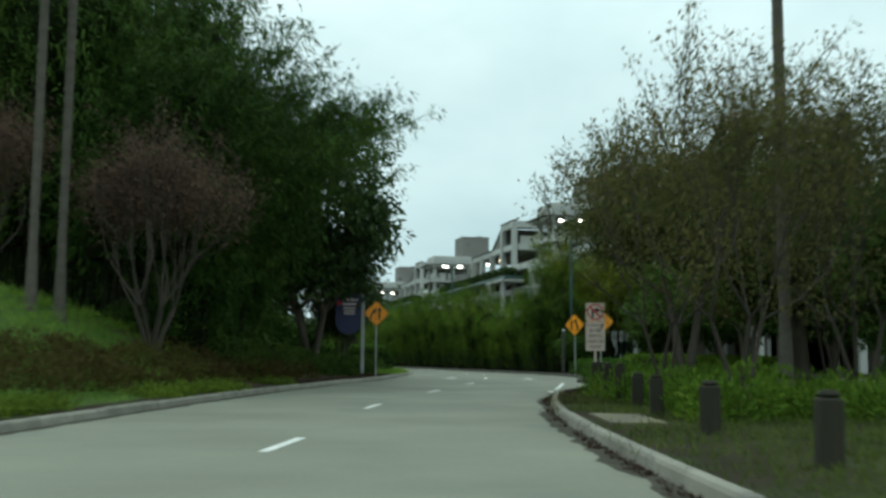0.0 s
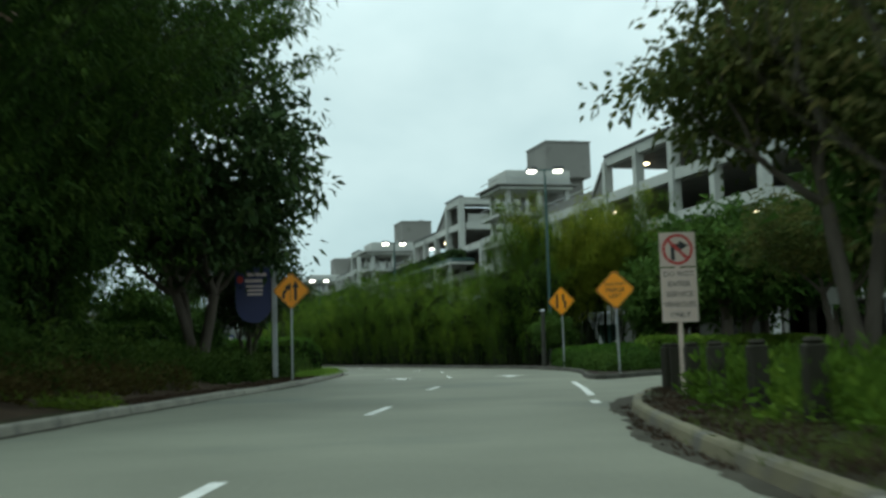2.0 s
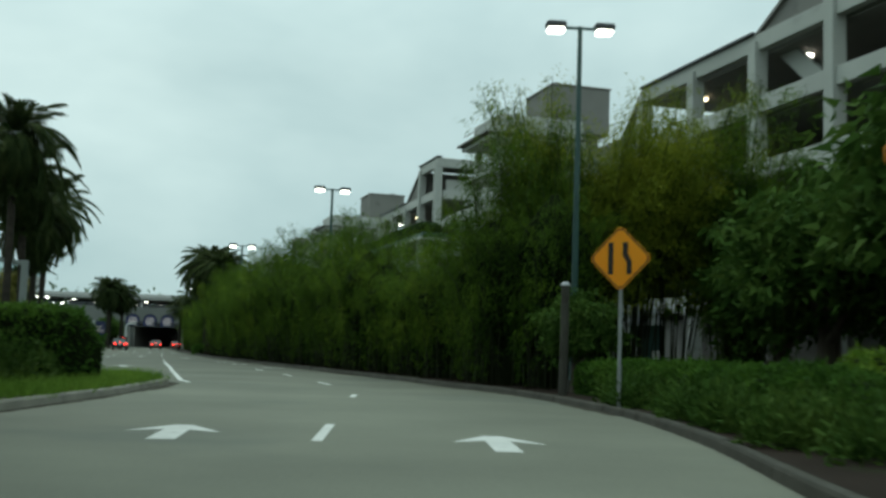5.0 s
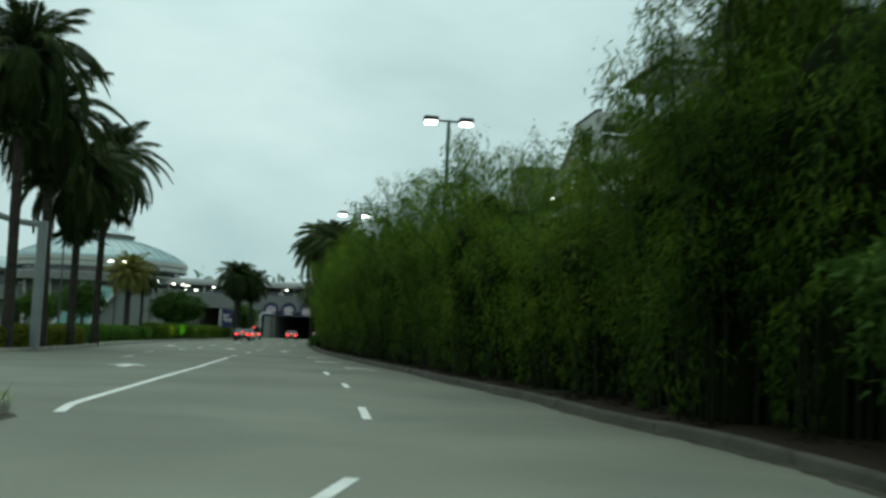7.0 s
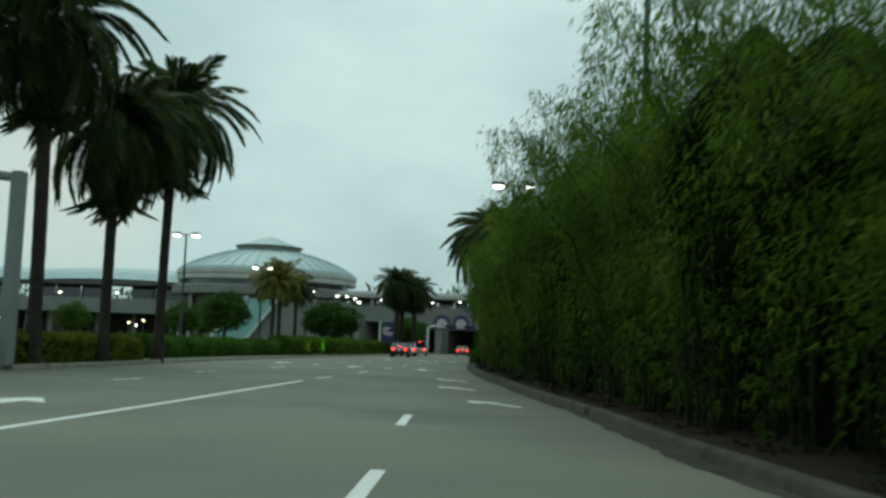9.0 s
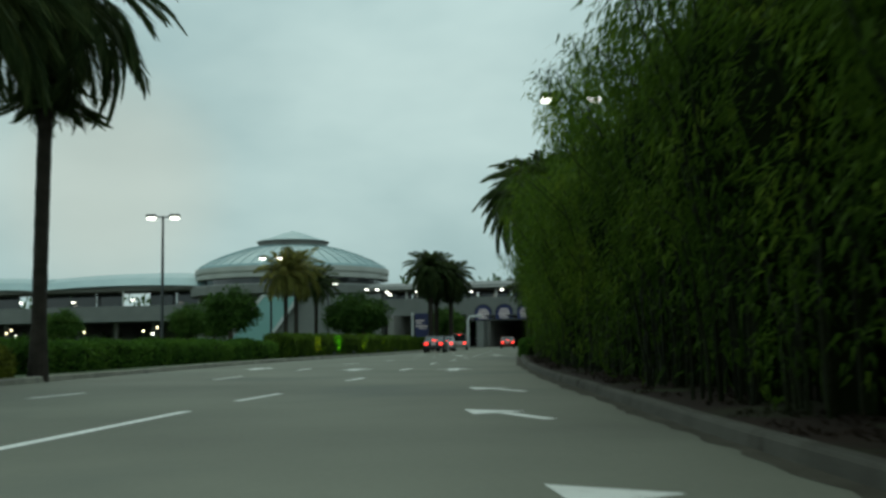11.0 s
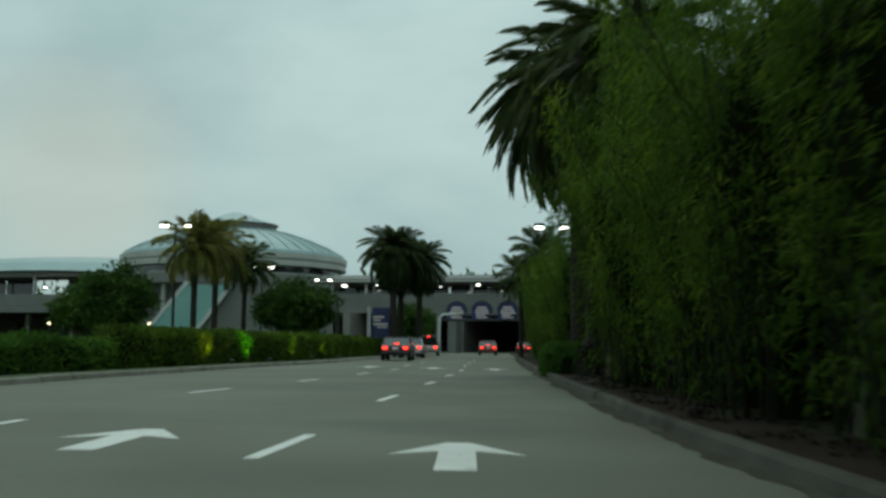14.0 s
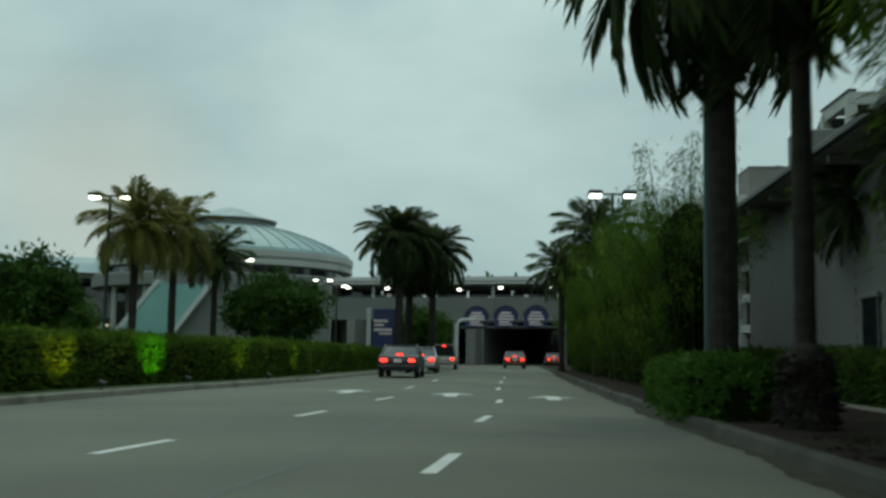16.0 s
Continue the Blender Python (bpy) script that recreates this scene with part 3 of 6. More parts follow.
          ((-18.08, 139.6), (-18.3, 141.8)), ((-18.68, 146.6), (-18.85, 148.4)), ((-19.42, 153.3), (-19.6, 155.0)), ((-20.3, 159.8), (-20.5, 161.6)), ((-22.2, 168), (-22.5, 170)), ((-24.0, 177.5), (-24.4, 179.5))]
for a, b in DASHES:
    stripe("lane_dash", "worn white painted lane dash on the road", [a, b], 0.14)
stripe("gore_line", "long white painted line where two roads join", [(-2.1, 77.6), (-2.6, 79.2), (-3.3, 82.8), (-4.7, 90.0), (-6.1, 97.5), (-7.3, 103.5), (-8.5, 109.6)], 0.16)
stripe("drive_edge_line", "white edge line across the side drive", [(5.5, 49.2), (4.75, 43.6), (4.15, 39.6)], 0.16)
stripe("drive_edge_line", "short white edge dash at the side drive", [(3.75, 37.4), (3.6, 36.3)], 0.16)

stripe("road_seam", "thin dark filled seam in the road surface", [(-15.9, 141.5), (-16.2, 144.2), (-16.5, 146.6), (-17.6, 152.6), (-19.2, 160.0), (-21.4, 170.0)], 0.07, 0.003, TAR)


def gutter(label, line, y0, y1, side, width):
    """Dirt that has washed against a kerb, with a ragged road-side edge."""
    pts = [p for p in line if y0 <= p.y <= y1]
    n = normals_right(pts)
    g = Geo()
    rows = []
    for k, (p, q) in enumerate(zip(pts, n)):
        for u in (0.0, 0.5):
            c = p if not u or k + 1 == len(pts) else (p + pts[k + 1]) / 2
            w = width * max(0.15, 0.8 + 0.5 * noise.noise(Vector((0.35 * c.x, 0.35 * c.y, 1.7))) + 0.35 * noise.noise(Vector((2.3 * c.x, 2.3 * c.y, 4.1))))
            rows.append(((c.x, c.y, 0.0035), (c.x - side * q.x * w, c.y - side * q.y * w, 0.0035)))
    for a, b in zip(rows, rows[1:]):
        f = [a[0], b[0], b[1], a[1]]
        g.face(f[::-1] if side > 0 else f)
    return tagged(part("gutter_dirt", g, GUTTER), label, "road dirt", kind="structure")


gutter("dark washed dirt in the gutter below the bamboo", RIGHT_B[70:], 66, 200, 1, 0.30)
gutter("dark washed dirt in the gutter of the verge", RIGHT_A, 4, 41, 1, 0.36)
gutter("dark washed dirt in the gutter of the island", LEFT_A, 4, 77, -1, 0.30)


def arrow(at, heading, kind="straight", size=1.0):
    """Painted lane arrow; heading: degrees left of north."""
    m = pose(at[0], at[1], 0.004, 0, 0, heading)
    if kind == "straight":
        pieces = [[(-0.17, -1.3), (0.17, -1.3), (0.17, 0.20), (-0.17, 0.20)], [(-0.17, 0.20), (0.17, 0.20), (0.12, 1.05), (-0.12, 1.05)], [(0.17, 0.20), (0.62, -0.12), (0.12, 1.05)], [(-0.62, -0.12), (-0.17, 0.20), (-0.12, 1.05)]]
    else:
        pieces = [[(0.75, -1.5), (1.0, -1.35), (0.20, 0.55), (-0.05, 0.35)], [(-0.55, 0.15), (0.55, 0.95), (-0.75, 1.7)]]
    g = Geo()
    for p in pieces:
        g.face([tuple(m @ Vector((x * size, y * size, 0))) for x, y in p])
    return tagged(part("lane_arrow", g, PAINT), "worn white painted lane arrow on the road", "road marking", kind="structure")


for p, h, k in [((0.5, 59.6), 2, "straight"), ((4.75, 59.1), -2, "straight"), ((-7.9, 95.7), 12, "straight"), ((-1.6, 102.3), 15, "merge"), ((-4.05, 109.4), 15, "merge"), ((-5.75, 116.0), 15, "merge"),
                ((-10.5, 130.2), 13, "straight"), ((-14.1, 130.6), 13, "straight"), ((-18.7, 132.6), 13, "straight"), ((-17.0, 163.4), 13, "straight"), ((-19.7, 164.0), 13, "straight"), ((-22.7, 164.6), 13, "straight")]:
    arrow(p, h, k, 0.62 if k == "merge" else 1.0)

# ---- parking garage: local x along the front, y towards the road ----
GARAGE_AT = pose(24.9, 84.1, 0, 0, 0, 102.06)
BAY, DEPTH, MODULE = 6.07, 34.0, 69.3
FLOORS = [4.2, 7.4, 10.65, 13.9, 17.1]
ROOF = 20.4


def garage():
    base = thing("parking_garage", "long open concrete parking garage with stepped upper decks", "parking garage")
    long = 4 * MODULE
    # decks, walls and columns inside take the darker concrete, shade in the colour
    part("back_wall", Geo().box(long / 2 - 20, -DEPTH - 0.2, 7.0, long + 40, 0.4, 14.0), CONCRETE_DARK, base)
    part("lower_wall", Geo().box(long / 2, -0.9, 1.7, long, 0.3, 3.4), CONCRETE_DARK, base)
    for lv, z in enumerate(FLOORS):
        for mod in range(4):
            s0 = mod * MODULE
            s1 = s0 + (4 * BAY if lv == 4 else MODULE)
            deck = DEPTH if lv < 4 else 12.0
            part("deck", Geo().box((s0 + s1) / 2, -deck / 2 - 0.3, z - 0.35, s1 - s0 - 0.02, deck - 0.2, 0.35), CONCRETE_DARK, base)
            part("edge_beam", Geo().box((s0 + s1) / 2, 0.02, z, s1 - s0 - 0.01, 0.45, 0.85, 0.03), CONCRETE, base)
            if mod == 0 or lv == 4:
                part("end_beam", Geo().box(s0 + 0.1, -deck / 2 - 0.3, z, 0.45, deck - 0.4, 0.85, 0.03), CONCRETE, base)
    for mod in range(4):
        s0 = mod * MODULE
        for k in range(11):
            s = s0 + k * BAY
            top = ROOF if k < 2 else FLOORS[4] if k < 5 else FLOORS[3] + 0.3
            part("column", Geo().box(s, 0.06, top / 2, 0.68, 0.75, top, 0.03), CONCRETE, base)
            if k % 2 == 0:
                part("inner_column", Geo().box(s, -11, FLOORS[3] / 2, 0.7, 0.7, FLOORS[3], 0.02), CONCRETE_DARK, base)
        # highest bay: frame, flat roof, recessed parapets
        part("roof_beam", Geo().box(s0 + BAY / 2, 0.02, ROOF - 0.05, BAY + 0.8, 0.5, 0.95, 0.03), CONCRETE, base)
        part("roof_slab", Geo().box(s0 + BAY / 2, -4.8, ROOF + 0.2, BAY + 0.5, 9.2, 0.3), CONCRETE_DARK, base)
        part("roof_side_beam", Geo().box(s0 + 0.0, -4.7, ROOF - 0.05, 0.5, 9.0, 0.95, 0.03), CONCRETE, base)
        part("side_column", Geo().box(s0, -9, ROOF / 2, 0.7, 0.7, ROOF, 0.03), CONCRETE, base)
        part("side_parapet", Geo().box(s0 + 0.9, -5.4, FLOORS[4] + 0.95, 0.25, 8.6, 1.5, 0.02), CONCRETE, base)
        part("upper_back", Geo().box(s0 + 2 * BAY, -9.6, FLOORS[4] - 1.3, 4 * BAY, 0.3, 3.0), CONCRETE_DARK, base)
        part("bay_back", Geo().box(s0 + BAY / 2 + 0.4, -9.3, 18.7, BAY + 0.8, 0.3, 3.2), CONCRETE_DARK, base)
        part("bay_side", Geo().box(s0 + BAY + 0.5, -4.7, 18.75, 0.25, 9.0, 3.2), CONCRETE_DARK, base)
        part("ramp_wall", Geo().plate([(s0 + BAY + 1.6, FLOORS[3] + 0.4), (s0 + BAY + 3.2, FLOORS[3] + 0.4), (s0 + 2 * BAY, FLOORS[4] - 0.4), (s0 + 2 * BAY - 1.4, FLOORS[4] - 0.4)], Matrix.Translation((0, -1.4, 0)), 0.3), CONCRETE, base, "pale sloping ramp wall")
        for a, b, za, zb in ((BAY, 2 * BAY, ROOF + 0.35, FLOORS[4] + 0.45), (4 * BAY, 4 * BAY + 3.6, FLOORS[4] + 0.45, FLOORS[3] + 0.45)):
            out = [(s0 + a, za), (s0 + a, za - 0.35), (s0 + b - 0.35, zb), (s0 + b, zb)]
            part("sloping_beam", Geo().plate(out, Matrix.Translation((0, -0.25, 0)), 0.5), CONCRETE_DARK, base)
            out = [(s0 + a, za - 0.36), (s0 + a, zb), (s0 + b - 0.36, zb)]
            part("sloping_infill", Geo().plate(out, Matrix.Translation((0, -0.05, 0)), 0.12), CONCRETE_DARK, base)
        part("eave_rail", Geo().box(s0 + 3 * BAY, 0.12, FLOORS[4] + 0.5, 2 * BAY, 0.6, 0.16, 0.02), DARK_STEEL, base, "dark metal eave rail")
        part("roof_edge", Geo().box(s0 + BAY / 2, 0.1, ROOF + 0.5, BAY + 1.0, 0.6, 0.14, 0.02), DARK_STEEL, base, "dark metal roof edge")
        # stair tower with open landings, standing out from the front
        for dx in (42.9, 48.0):
            for dy in (2.8, -0.6, -3.7):
                part("tower_column", Geo().box(s0 + dx, dy, 9.2, 0.5, 0.5, 18.4, 0.02), CONCRETE, base)
        for z in (3.2, 6.2, 9.1, 12.0, 14.95, 17.7):
            part("landing", Geo().box(s0 + 45.6, -0.1, z, 7.0, 8.0, 0.28, 0.02), CONCRETE, base)
            part("landing_rail", Geo().box(s0 + 42.2, -0.1, z + 1.1, 0.06, 7.8, 0.07), GALV, base)
            part("landing_rail", Geo().box(s0 + 42.2, -0.1, z + 0.6, 0.06, 7.8, 0.05), GALV, base)
            part("landing_rail", Geo().box(s0 + 45.6, 3.8, z + 1.1, 6.8, 0.06, 0.07), GALV, base)
        part("stair_core", Geo().box(s0 + 46.4, -2.4, 9.0, 2.6, 2.4, 18.0, 0.02), CONCRETE_DARK, base)
        part("stair_flight", Geo().plate([(s0 + 43.2, 15.1), (s0 + 44.2, 15.1), (s0 + 47.6, 17.6), (s0 + 46.6, 17.6)], Matrix.Translation((0, 1.2, 0)), 1.3), CONCRETE, base, "pale concrete stair flight")
        part("tower_eave", Geo().box(s0 + 45.6, -0.2, 18.0, 7.6, 9.0, 0.16, 0.03), CONCRETE_DARK, base)
        part("tower_roof", Geo().box(s0 + 45.5, -0.45, 18.85, 6.0, 7.1, 1.5, 0.05), CONCRETE, base, "pale concrete tower cap")
        part("lift_housing", Geo().box(s0 + 50.6, -6.0, 21.75, 6.2, 5.2, 3.9, 0.05), CONCRETE_DARK, base, "brown-grey windowless lift housing")
        part("housing_cap", Geo().box(s0 + 50.6, -6.0, 23.78, 6.4, 5.4, 0.16, 0.03), CONCRETE_DARK, base)
        part("housing_vent", Geo().box(s0 + 49.2, -7.2, 24.05, 0.7, 0.7, 0.4, 0.05), GALV, base)
        part("housing_base", Geo().box(s0 + 51.2, -6.2, 16.6, 4.6, 4.0, 6.4), CONCRETE_DARK, base)
        part("deck_parapet", Geo().box(s0 + 40, -0.4, FLOORS[3] + 0.8, 24, 0.3, 1.1, 0.02), CONCRETE_DARK, base)
        part("deck_rail", Geo().box(s0 + 40, 0.05, FLOORS[3] + 1.6, 24, 0.07, 0.07), GALV, base)
        if mod:
            part("awning", Geo().box(s0 + 17.5, 1.7, 12.25, 47, 2.9, 0.35, 0.03), GREEN_STEEL, base, "dark green metal awning")
        if mod == 1:
            part("canopy", Geo().box(s0 - 2.5, 2.2, 11.7, 9.0, 3.2, 0.3, 0.04), CONCRETE, base, "thin pale canopy slab")
            for dx in (-6.0, 1.0):
                part("canopy_post", Geo().box(s0 + dx, 3.4, 5.8, 0.4, 0.4, 11.6, 0.02), CONCRETE, base)
    base.matrix_world = GARAGE_AT
    return base


garage()


def garage_lamp(s, y, z, glow):
    """A deck lamp hung below a slab."""
    base = thing("deck_lamp", "small lit ceiling lamp under a garage deck", "lamp", "deck lamps")
    part("housing", Geo().box(0, 0, 0.06, 0.6, 0.6, 0.14, 0.02), DARK_STEEL, base)
    part("lens", Geo().box(0, 0, -0.08, 0.52, 0.52, 0.18, 0.05), glow, base)
    base.matrix_world = GARAGE_AT @ pose(s, y, z)
    return base


for s, y, z, w in [(11, -2.0, 16.5, 0), (21, -2, 16.5, 1), (4.2, -2, 10.1, 1), (1.2, -5, 16.6, 1), (1.2, -5, 13.3, 1), (33, -2, 13.3, 0), (28, -2, 13.3, 1), (15, -2, 10.1, 0), (3, -3, 6.9, 1), (47, -2, 10.1, 0), (84, -2, 16.5, 1), (79, -2, 13.3, 0), (92, -2, 16.5, 0), (100, -2, 13.3, 1), (56, -2, 10.0, 1), (56, -1, 16.7, 0), (125, -1, 16.7, 0), (125, -1, 13.4, 1), (150, -2, 16.5, 0), (160, -2, 13.3, 1)]:
    garage_lamp(s, y, z, WARM_GLOW if w else LAMP_GLOW)

# ---- round pavilion with a shallow metal dome ----


def pavilion():
    base = thing("domed_pavilion", "round pavilion with a shallow pale green metal dome", "pavilion")
    roof = Geo().lathe([(19.3, 13.6), (19.0, 14.0), (16.5, 15.2), (13.5, 16.3), (10.0, 17.3), (6.8, 17.9)], 96)
    part("dome_roof", roof, ROOF_GREEN, base, "pale green standing-seam dome")
    part("lantern_drum", Geo().lathe([(7.0, 17.6), (7.0, 18.5), (7.3, 18.6), (7.3, 18.8)], 64), CONCRETE_DARK, base)
    part("lantern_roof", Geo().lathe([(7.4, 18.8), (4.6, 19.5), (1.8, 20.4), (0.3, 20.75), (0.01, 20.8)], 64), ROOF_GREEN, base)
    part("fascia", Geo().lathe([(18.4, 11.7), (19.5, 11.8), (19.5, 12.3), (19.3, 12.4), (19.3, 12.7), (19.6, 12.8), (19.6, 13.6), (19.2, 13.65)], 96), CONCRETE, base, "pale banded concrete fascia")
    part("clerestory", Geo().lathe([(18.0, 10.6), (18.0, 11.8)], 96), GLASS_DARK, base, "dark glazed strip")
    part("lower_ring", Geo().lathe([(18.0, 9.0), (20.5, 9.1), (20.5, 10.5), (20.2, 10.7), (18.0, 10.7)], 96), STUCCO, base)
    part("drum_wall", Geo().lathe([(15.5, 0.0), (15.5, 9.2), (18.2, 9.2)], 64), STUCCO, base)
    for k in range(48):
        a = 2 * math.pi * k / 48
        c, s = math.cos(a), math.sin(a)
        seam = Geo().tube([(19.0 * c, 19.0 * s, 14.05), (16.5 * c, 16.5 * s, 15.25), (13.5 * c, 13.5 * s, 16.35), (10 * c, 10 * s, 17.35), (7 * c, 7 * s, 17.95)], 0.07, 4)
        part("seam", seam, ROOF_GREEN, base)
    for k in range(16):
        a = 2 * math.pi * (k + 0.5) / 16
        part("column", Geo().tube([(18.6 * math.cos(a), 18.6 * math.sin(a), 0), (18.6 * math.cos(a), 18.6 * math.sin(a), 9.2)], 0.4, 12), CONCRETE, base)
    base.matrix_world = pose(-78.8, 268.5, 0) @ Matrix.Diagonal((0.86, 0.86, 1, 1))
    return base


pavilion()

# ---- raised walkway with vaulted canopies ----


def walkway(name, label, x0, x1, y, vaulted):
    """A raised moving-walk bridge: deck, parapet, canopy on posts, piers."""
    base = thing(name, label, "footbridge")
    w = x1 - x0
    up = 1.6 if vaulted else 0.3
    cx = (x0 + x1) / 2
    part("deck", Geo().box(cx, y, 5.7, w, 9, 1.1, 0.05), STUCCO, base)
    part("parapet", Geo().box(cx, y - 4.4, 7.0, w, 0.25, 1.7, 0.03), STUCCO, base)
    part("parapet", Geo().box(cx, y + 4.4, 7.0, w, 0.25, 1.7, 0.03), STUCCO, base)
    part("canopy_beam", Geo().box(cx, y - 4.2, 9.2 + up, w, 0.3, 0.7, 0.03), CONCRETE_DARK, base)
    part("canopy_beam", Geo().box(cx, y + 4.2, 9.2 + up, w, 0.3, 0.7, 0.03), CONCRETE_DARK, base)
    bays = max(2, round(w / 5.5))
    # dark panels added to close off the bright gap behind the canopy
    for k in range(bays):
        if vaulted and k % 4 == 2:
            continue
        part("gap_panel", Geo().box(x0 + w * (k + 0.5) / bays, y + 4.3, 8.6 + up / 2, w / bays - 0.2, 0.12, 1.5 + up), GLASS_DARK, base, "dark panel added to close the gap below the canopy")
    n = max(2, round(w / (29 if vaulted else 16)))
    for k in range(n):
        a, b = x0 + w * k / n, x0 + w * (k + 1) / n
        g = Geo()
        rise = 1.9 if vaulted else 0.7
        rows = []
        for i in range(9):
            t = i / 8
            zz = 10.6 + up + 1.2 * math.sin(math.pi * (0.2 + 0.6 * t)) if vaulted else 10.3
            xx = a + 0.15 + (b - a - 0.3) * t
            drop = 2.0 if vaulted else 0.9
            rows.append([(xx, y - 5.2, zz - drop), (xx, y - 3.2, zz - 0.3 * drop), (xx, y, zz + 0.35), (xx, y + 3.2, zz - 0.3 * drop), (xx, y + 5.2, zz - drop)])
        for p, q in zip(rows, rows[1:]):
            for j in range(4):
                g.face([p[j], q[j], q[j + 1], p[j + 1]])
        g.face(rows[0])
        g.face(rows[-1][::-1])
        part("canopy", g, ROOF_GREEN if vaulted else STUCCO, base, "pale curved canopy roof")
        part("post", Geo().tube([(a + 0.5, y - 4.2, 6.2), (a + 0.5, y - 4.2, 9.0 + up)], 0.16, 8), WHITE_STEEL, base)
        part("post", Geo().tube([((a + b) / 2, y - 4.2, 6.2), ((a + b) / 2, y - 4.2, 9.0 + up)], 0.16, 8), WHITE_STEEL, base)
        if vaulted:
            part("pier", Geo().box(a + 3, y, 2.6, 1.2, 3.0, 5.2, 0.05), STUCCO, base)
    return base


walkway("west_walkway", "raised moving-walk bridge with vaulted pale green canopies", -190, -90, 263, True)
walkway("east_walkway", "raised concrete walkway bridge across the road", -62, 12, 263, False)

for x, z in [(-180, 9.0), (-172, 8.8), (-163, 9.0), (-150, 8.9), (-140, 8.8), (-128, 8.9), (-117, 8.7), (-105, 8.9), (-58, 9.1), (-53, 9.0), (-47, 8.9), (-44, 8.8), (-39, 9.0), (-33, 9.0), (-30.5, 8.8), (-24, 9), (-17, 8.9)]:
    lamp = thing("canopy_lamp", "small lit lamp under the walkway canopy", "lamp", "canopy lamps")
    part("housing", Geo().box(0, 0, 0.15, 0.7, 0.7, 0.12, 0.02), DARK_STEEL, lamp)
    part("lens", Geo().box(0, 0, 0, 0.45, 0.45, 0.16, 0.05), AMBER_GLOW if x == -30.5 else LAMP_GLOW, lamp)
    lamp.matrix_world = pose(x, 259.2, z)
for k in range(24):
    x, y, z, m = -158 + 4.3 * k + 1.6 * math.sin(3.1 * k), 246 - 0.5 * max(0, k - 14) - 6 * (k % 3), 2.7 + 0.35 * (k % 3), k % 3 > 0
    lamp = thing("car_park_lamp", "small lit lamp at the car park below the bridge", "lamp", "car park lamps")
    part("post", Geo().tube([(0, 0, -z + 0.0), (0, 0, 0)], 0.06, 6), DARK_STEEL, lamp)
    part("lens", Geo().box(0, 0, 0.12, 0.3, 0.3, 0.26, 0.06), WARM_GLOW if m else LAMP_GLOW, lamp)
    lamp.matrix_world = pose(x, y, z)

# teal glazed ramp tube beside the pavilion
RAMP = thing("glazed_ramp", "sloping teal glazed stair enclosure in a pale frame", "stair enclosure")
part("cladding", Geo().plate([(0, 0), (3.6, 0), (7.2, 5.6), (4.0, 5.6)], Matrix.Identity(4), 2.6), RAMP_GREEN, RAMP)
for a, b in (((-0.15, 0), (3.9, 5.9)), ((3.55, 0), (7.35, 5.9))):
    part("frame", Geo().plate([a, (a[0] + 0.35, a[1]), (b[0] + 0.35, b[1]), b], Matrix.Translation((0, -0.08, 0)), 2.8), WHITE_STEEL, RAMP)
part("side_wall", Geo().prism([(4.6, 0.6), (15, 0.6), (15, 3), (4.6, 3)], 0, 5.8), STUCCO, RAMP)
RAMP.matrix_world = pose(-66.0, 218, 0.12, 0, 0, 17) @ Matrix.Diagonal((1.35, 1.2, 1.2, 1))

# block behind the underpass and the dark way through it
PORTAL = thing("underpass", "dark underpass below the walkway with pale piers", "underpass")
for px, w in ((-48.0, 1.6), (-41.4, 1.1), (-27.0, 1.2)):
    part("pier", Geo().box(px, 256, 2.6, w, 3.0, 5.2, 0.06), STUCCO, PORTAL)
part("side_wall", Geo().box(-56, 285, 2.6, 1.0, 60, 5.2), CONCRETE_DARK, PORTAL)
part("side_wall", Geo().box(-41.4, 287, 2.6, 1.0, 56, 5.2), CONCRETE_DARK, PORTAL)
part("side_wall", Geo().box(-26, 285, 2.6, 1.0, 60, 5.2), CONCRETE_DARK, PORTAL)
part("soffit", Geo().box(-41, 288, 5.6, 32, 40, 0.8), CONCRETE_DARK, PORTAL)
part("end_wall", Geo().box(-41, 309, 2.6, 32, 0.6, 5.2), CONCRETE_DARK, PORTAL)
# back walls and soffit added to keep light out of this lower level
UNDER = thing("undercroft", "lower parking level below the walkway, walls and soffit added to darken it", "building")
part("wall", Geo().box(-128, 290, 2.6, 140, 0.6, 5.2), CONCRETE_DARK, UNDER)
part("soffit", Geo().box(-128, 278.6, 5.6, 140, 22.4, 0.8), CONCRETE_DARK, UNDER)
part("wall", Geo().box(2, 270, 2.6, 54, 0.6, 5.2), CONCRETE_DARK, UNDER)
for k in range(14):
    part("column", Geo().box(-194 + 8 * k, 268, 2.6, 0.7, 0.7, 5.2, 0.03), CONCRETE, UNDER)

# ---- arched lane signs over the entrance ----


def bars(parent, mat, rows, y, name="lettering"):
    """Rows of plain bars in place of writing: (x, z, width, height)."""
    for x, z, w, h in rows:
        part(name, Geo().box(x, y, z, w, 0.02, h), mat, parent)


def lane_header(x, y, turn):
    base = thing("lane_sign", "navy half-round lane sign with pale lettering bars", "sign", "lane signs over the entrance")
    out = [(-1.2, -0.95), (1.2, -0.95), (1.2, 0.0)] + [(1.2 * math.cos(math.pi * k / 14), 1.2 * math.sin(math.pi * k / 14)) for k in range(1, 14)] + [(-1.2, 0.0)]
    part("panel", Geo().plate(out, Matrix.Identity(4), 0.25), SIGN_NAVY, base)
    bars(base, SIGN_PALE, [(0, 0.48, 1.1, 0.2), (0, 0.17, 1.5, 0.18), (0, -0.14, 1.7, 0.2), (-0.1, -0.45, 1.2, 0.18), (0, -0.72, 1.4, 0.14)], -0.03)
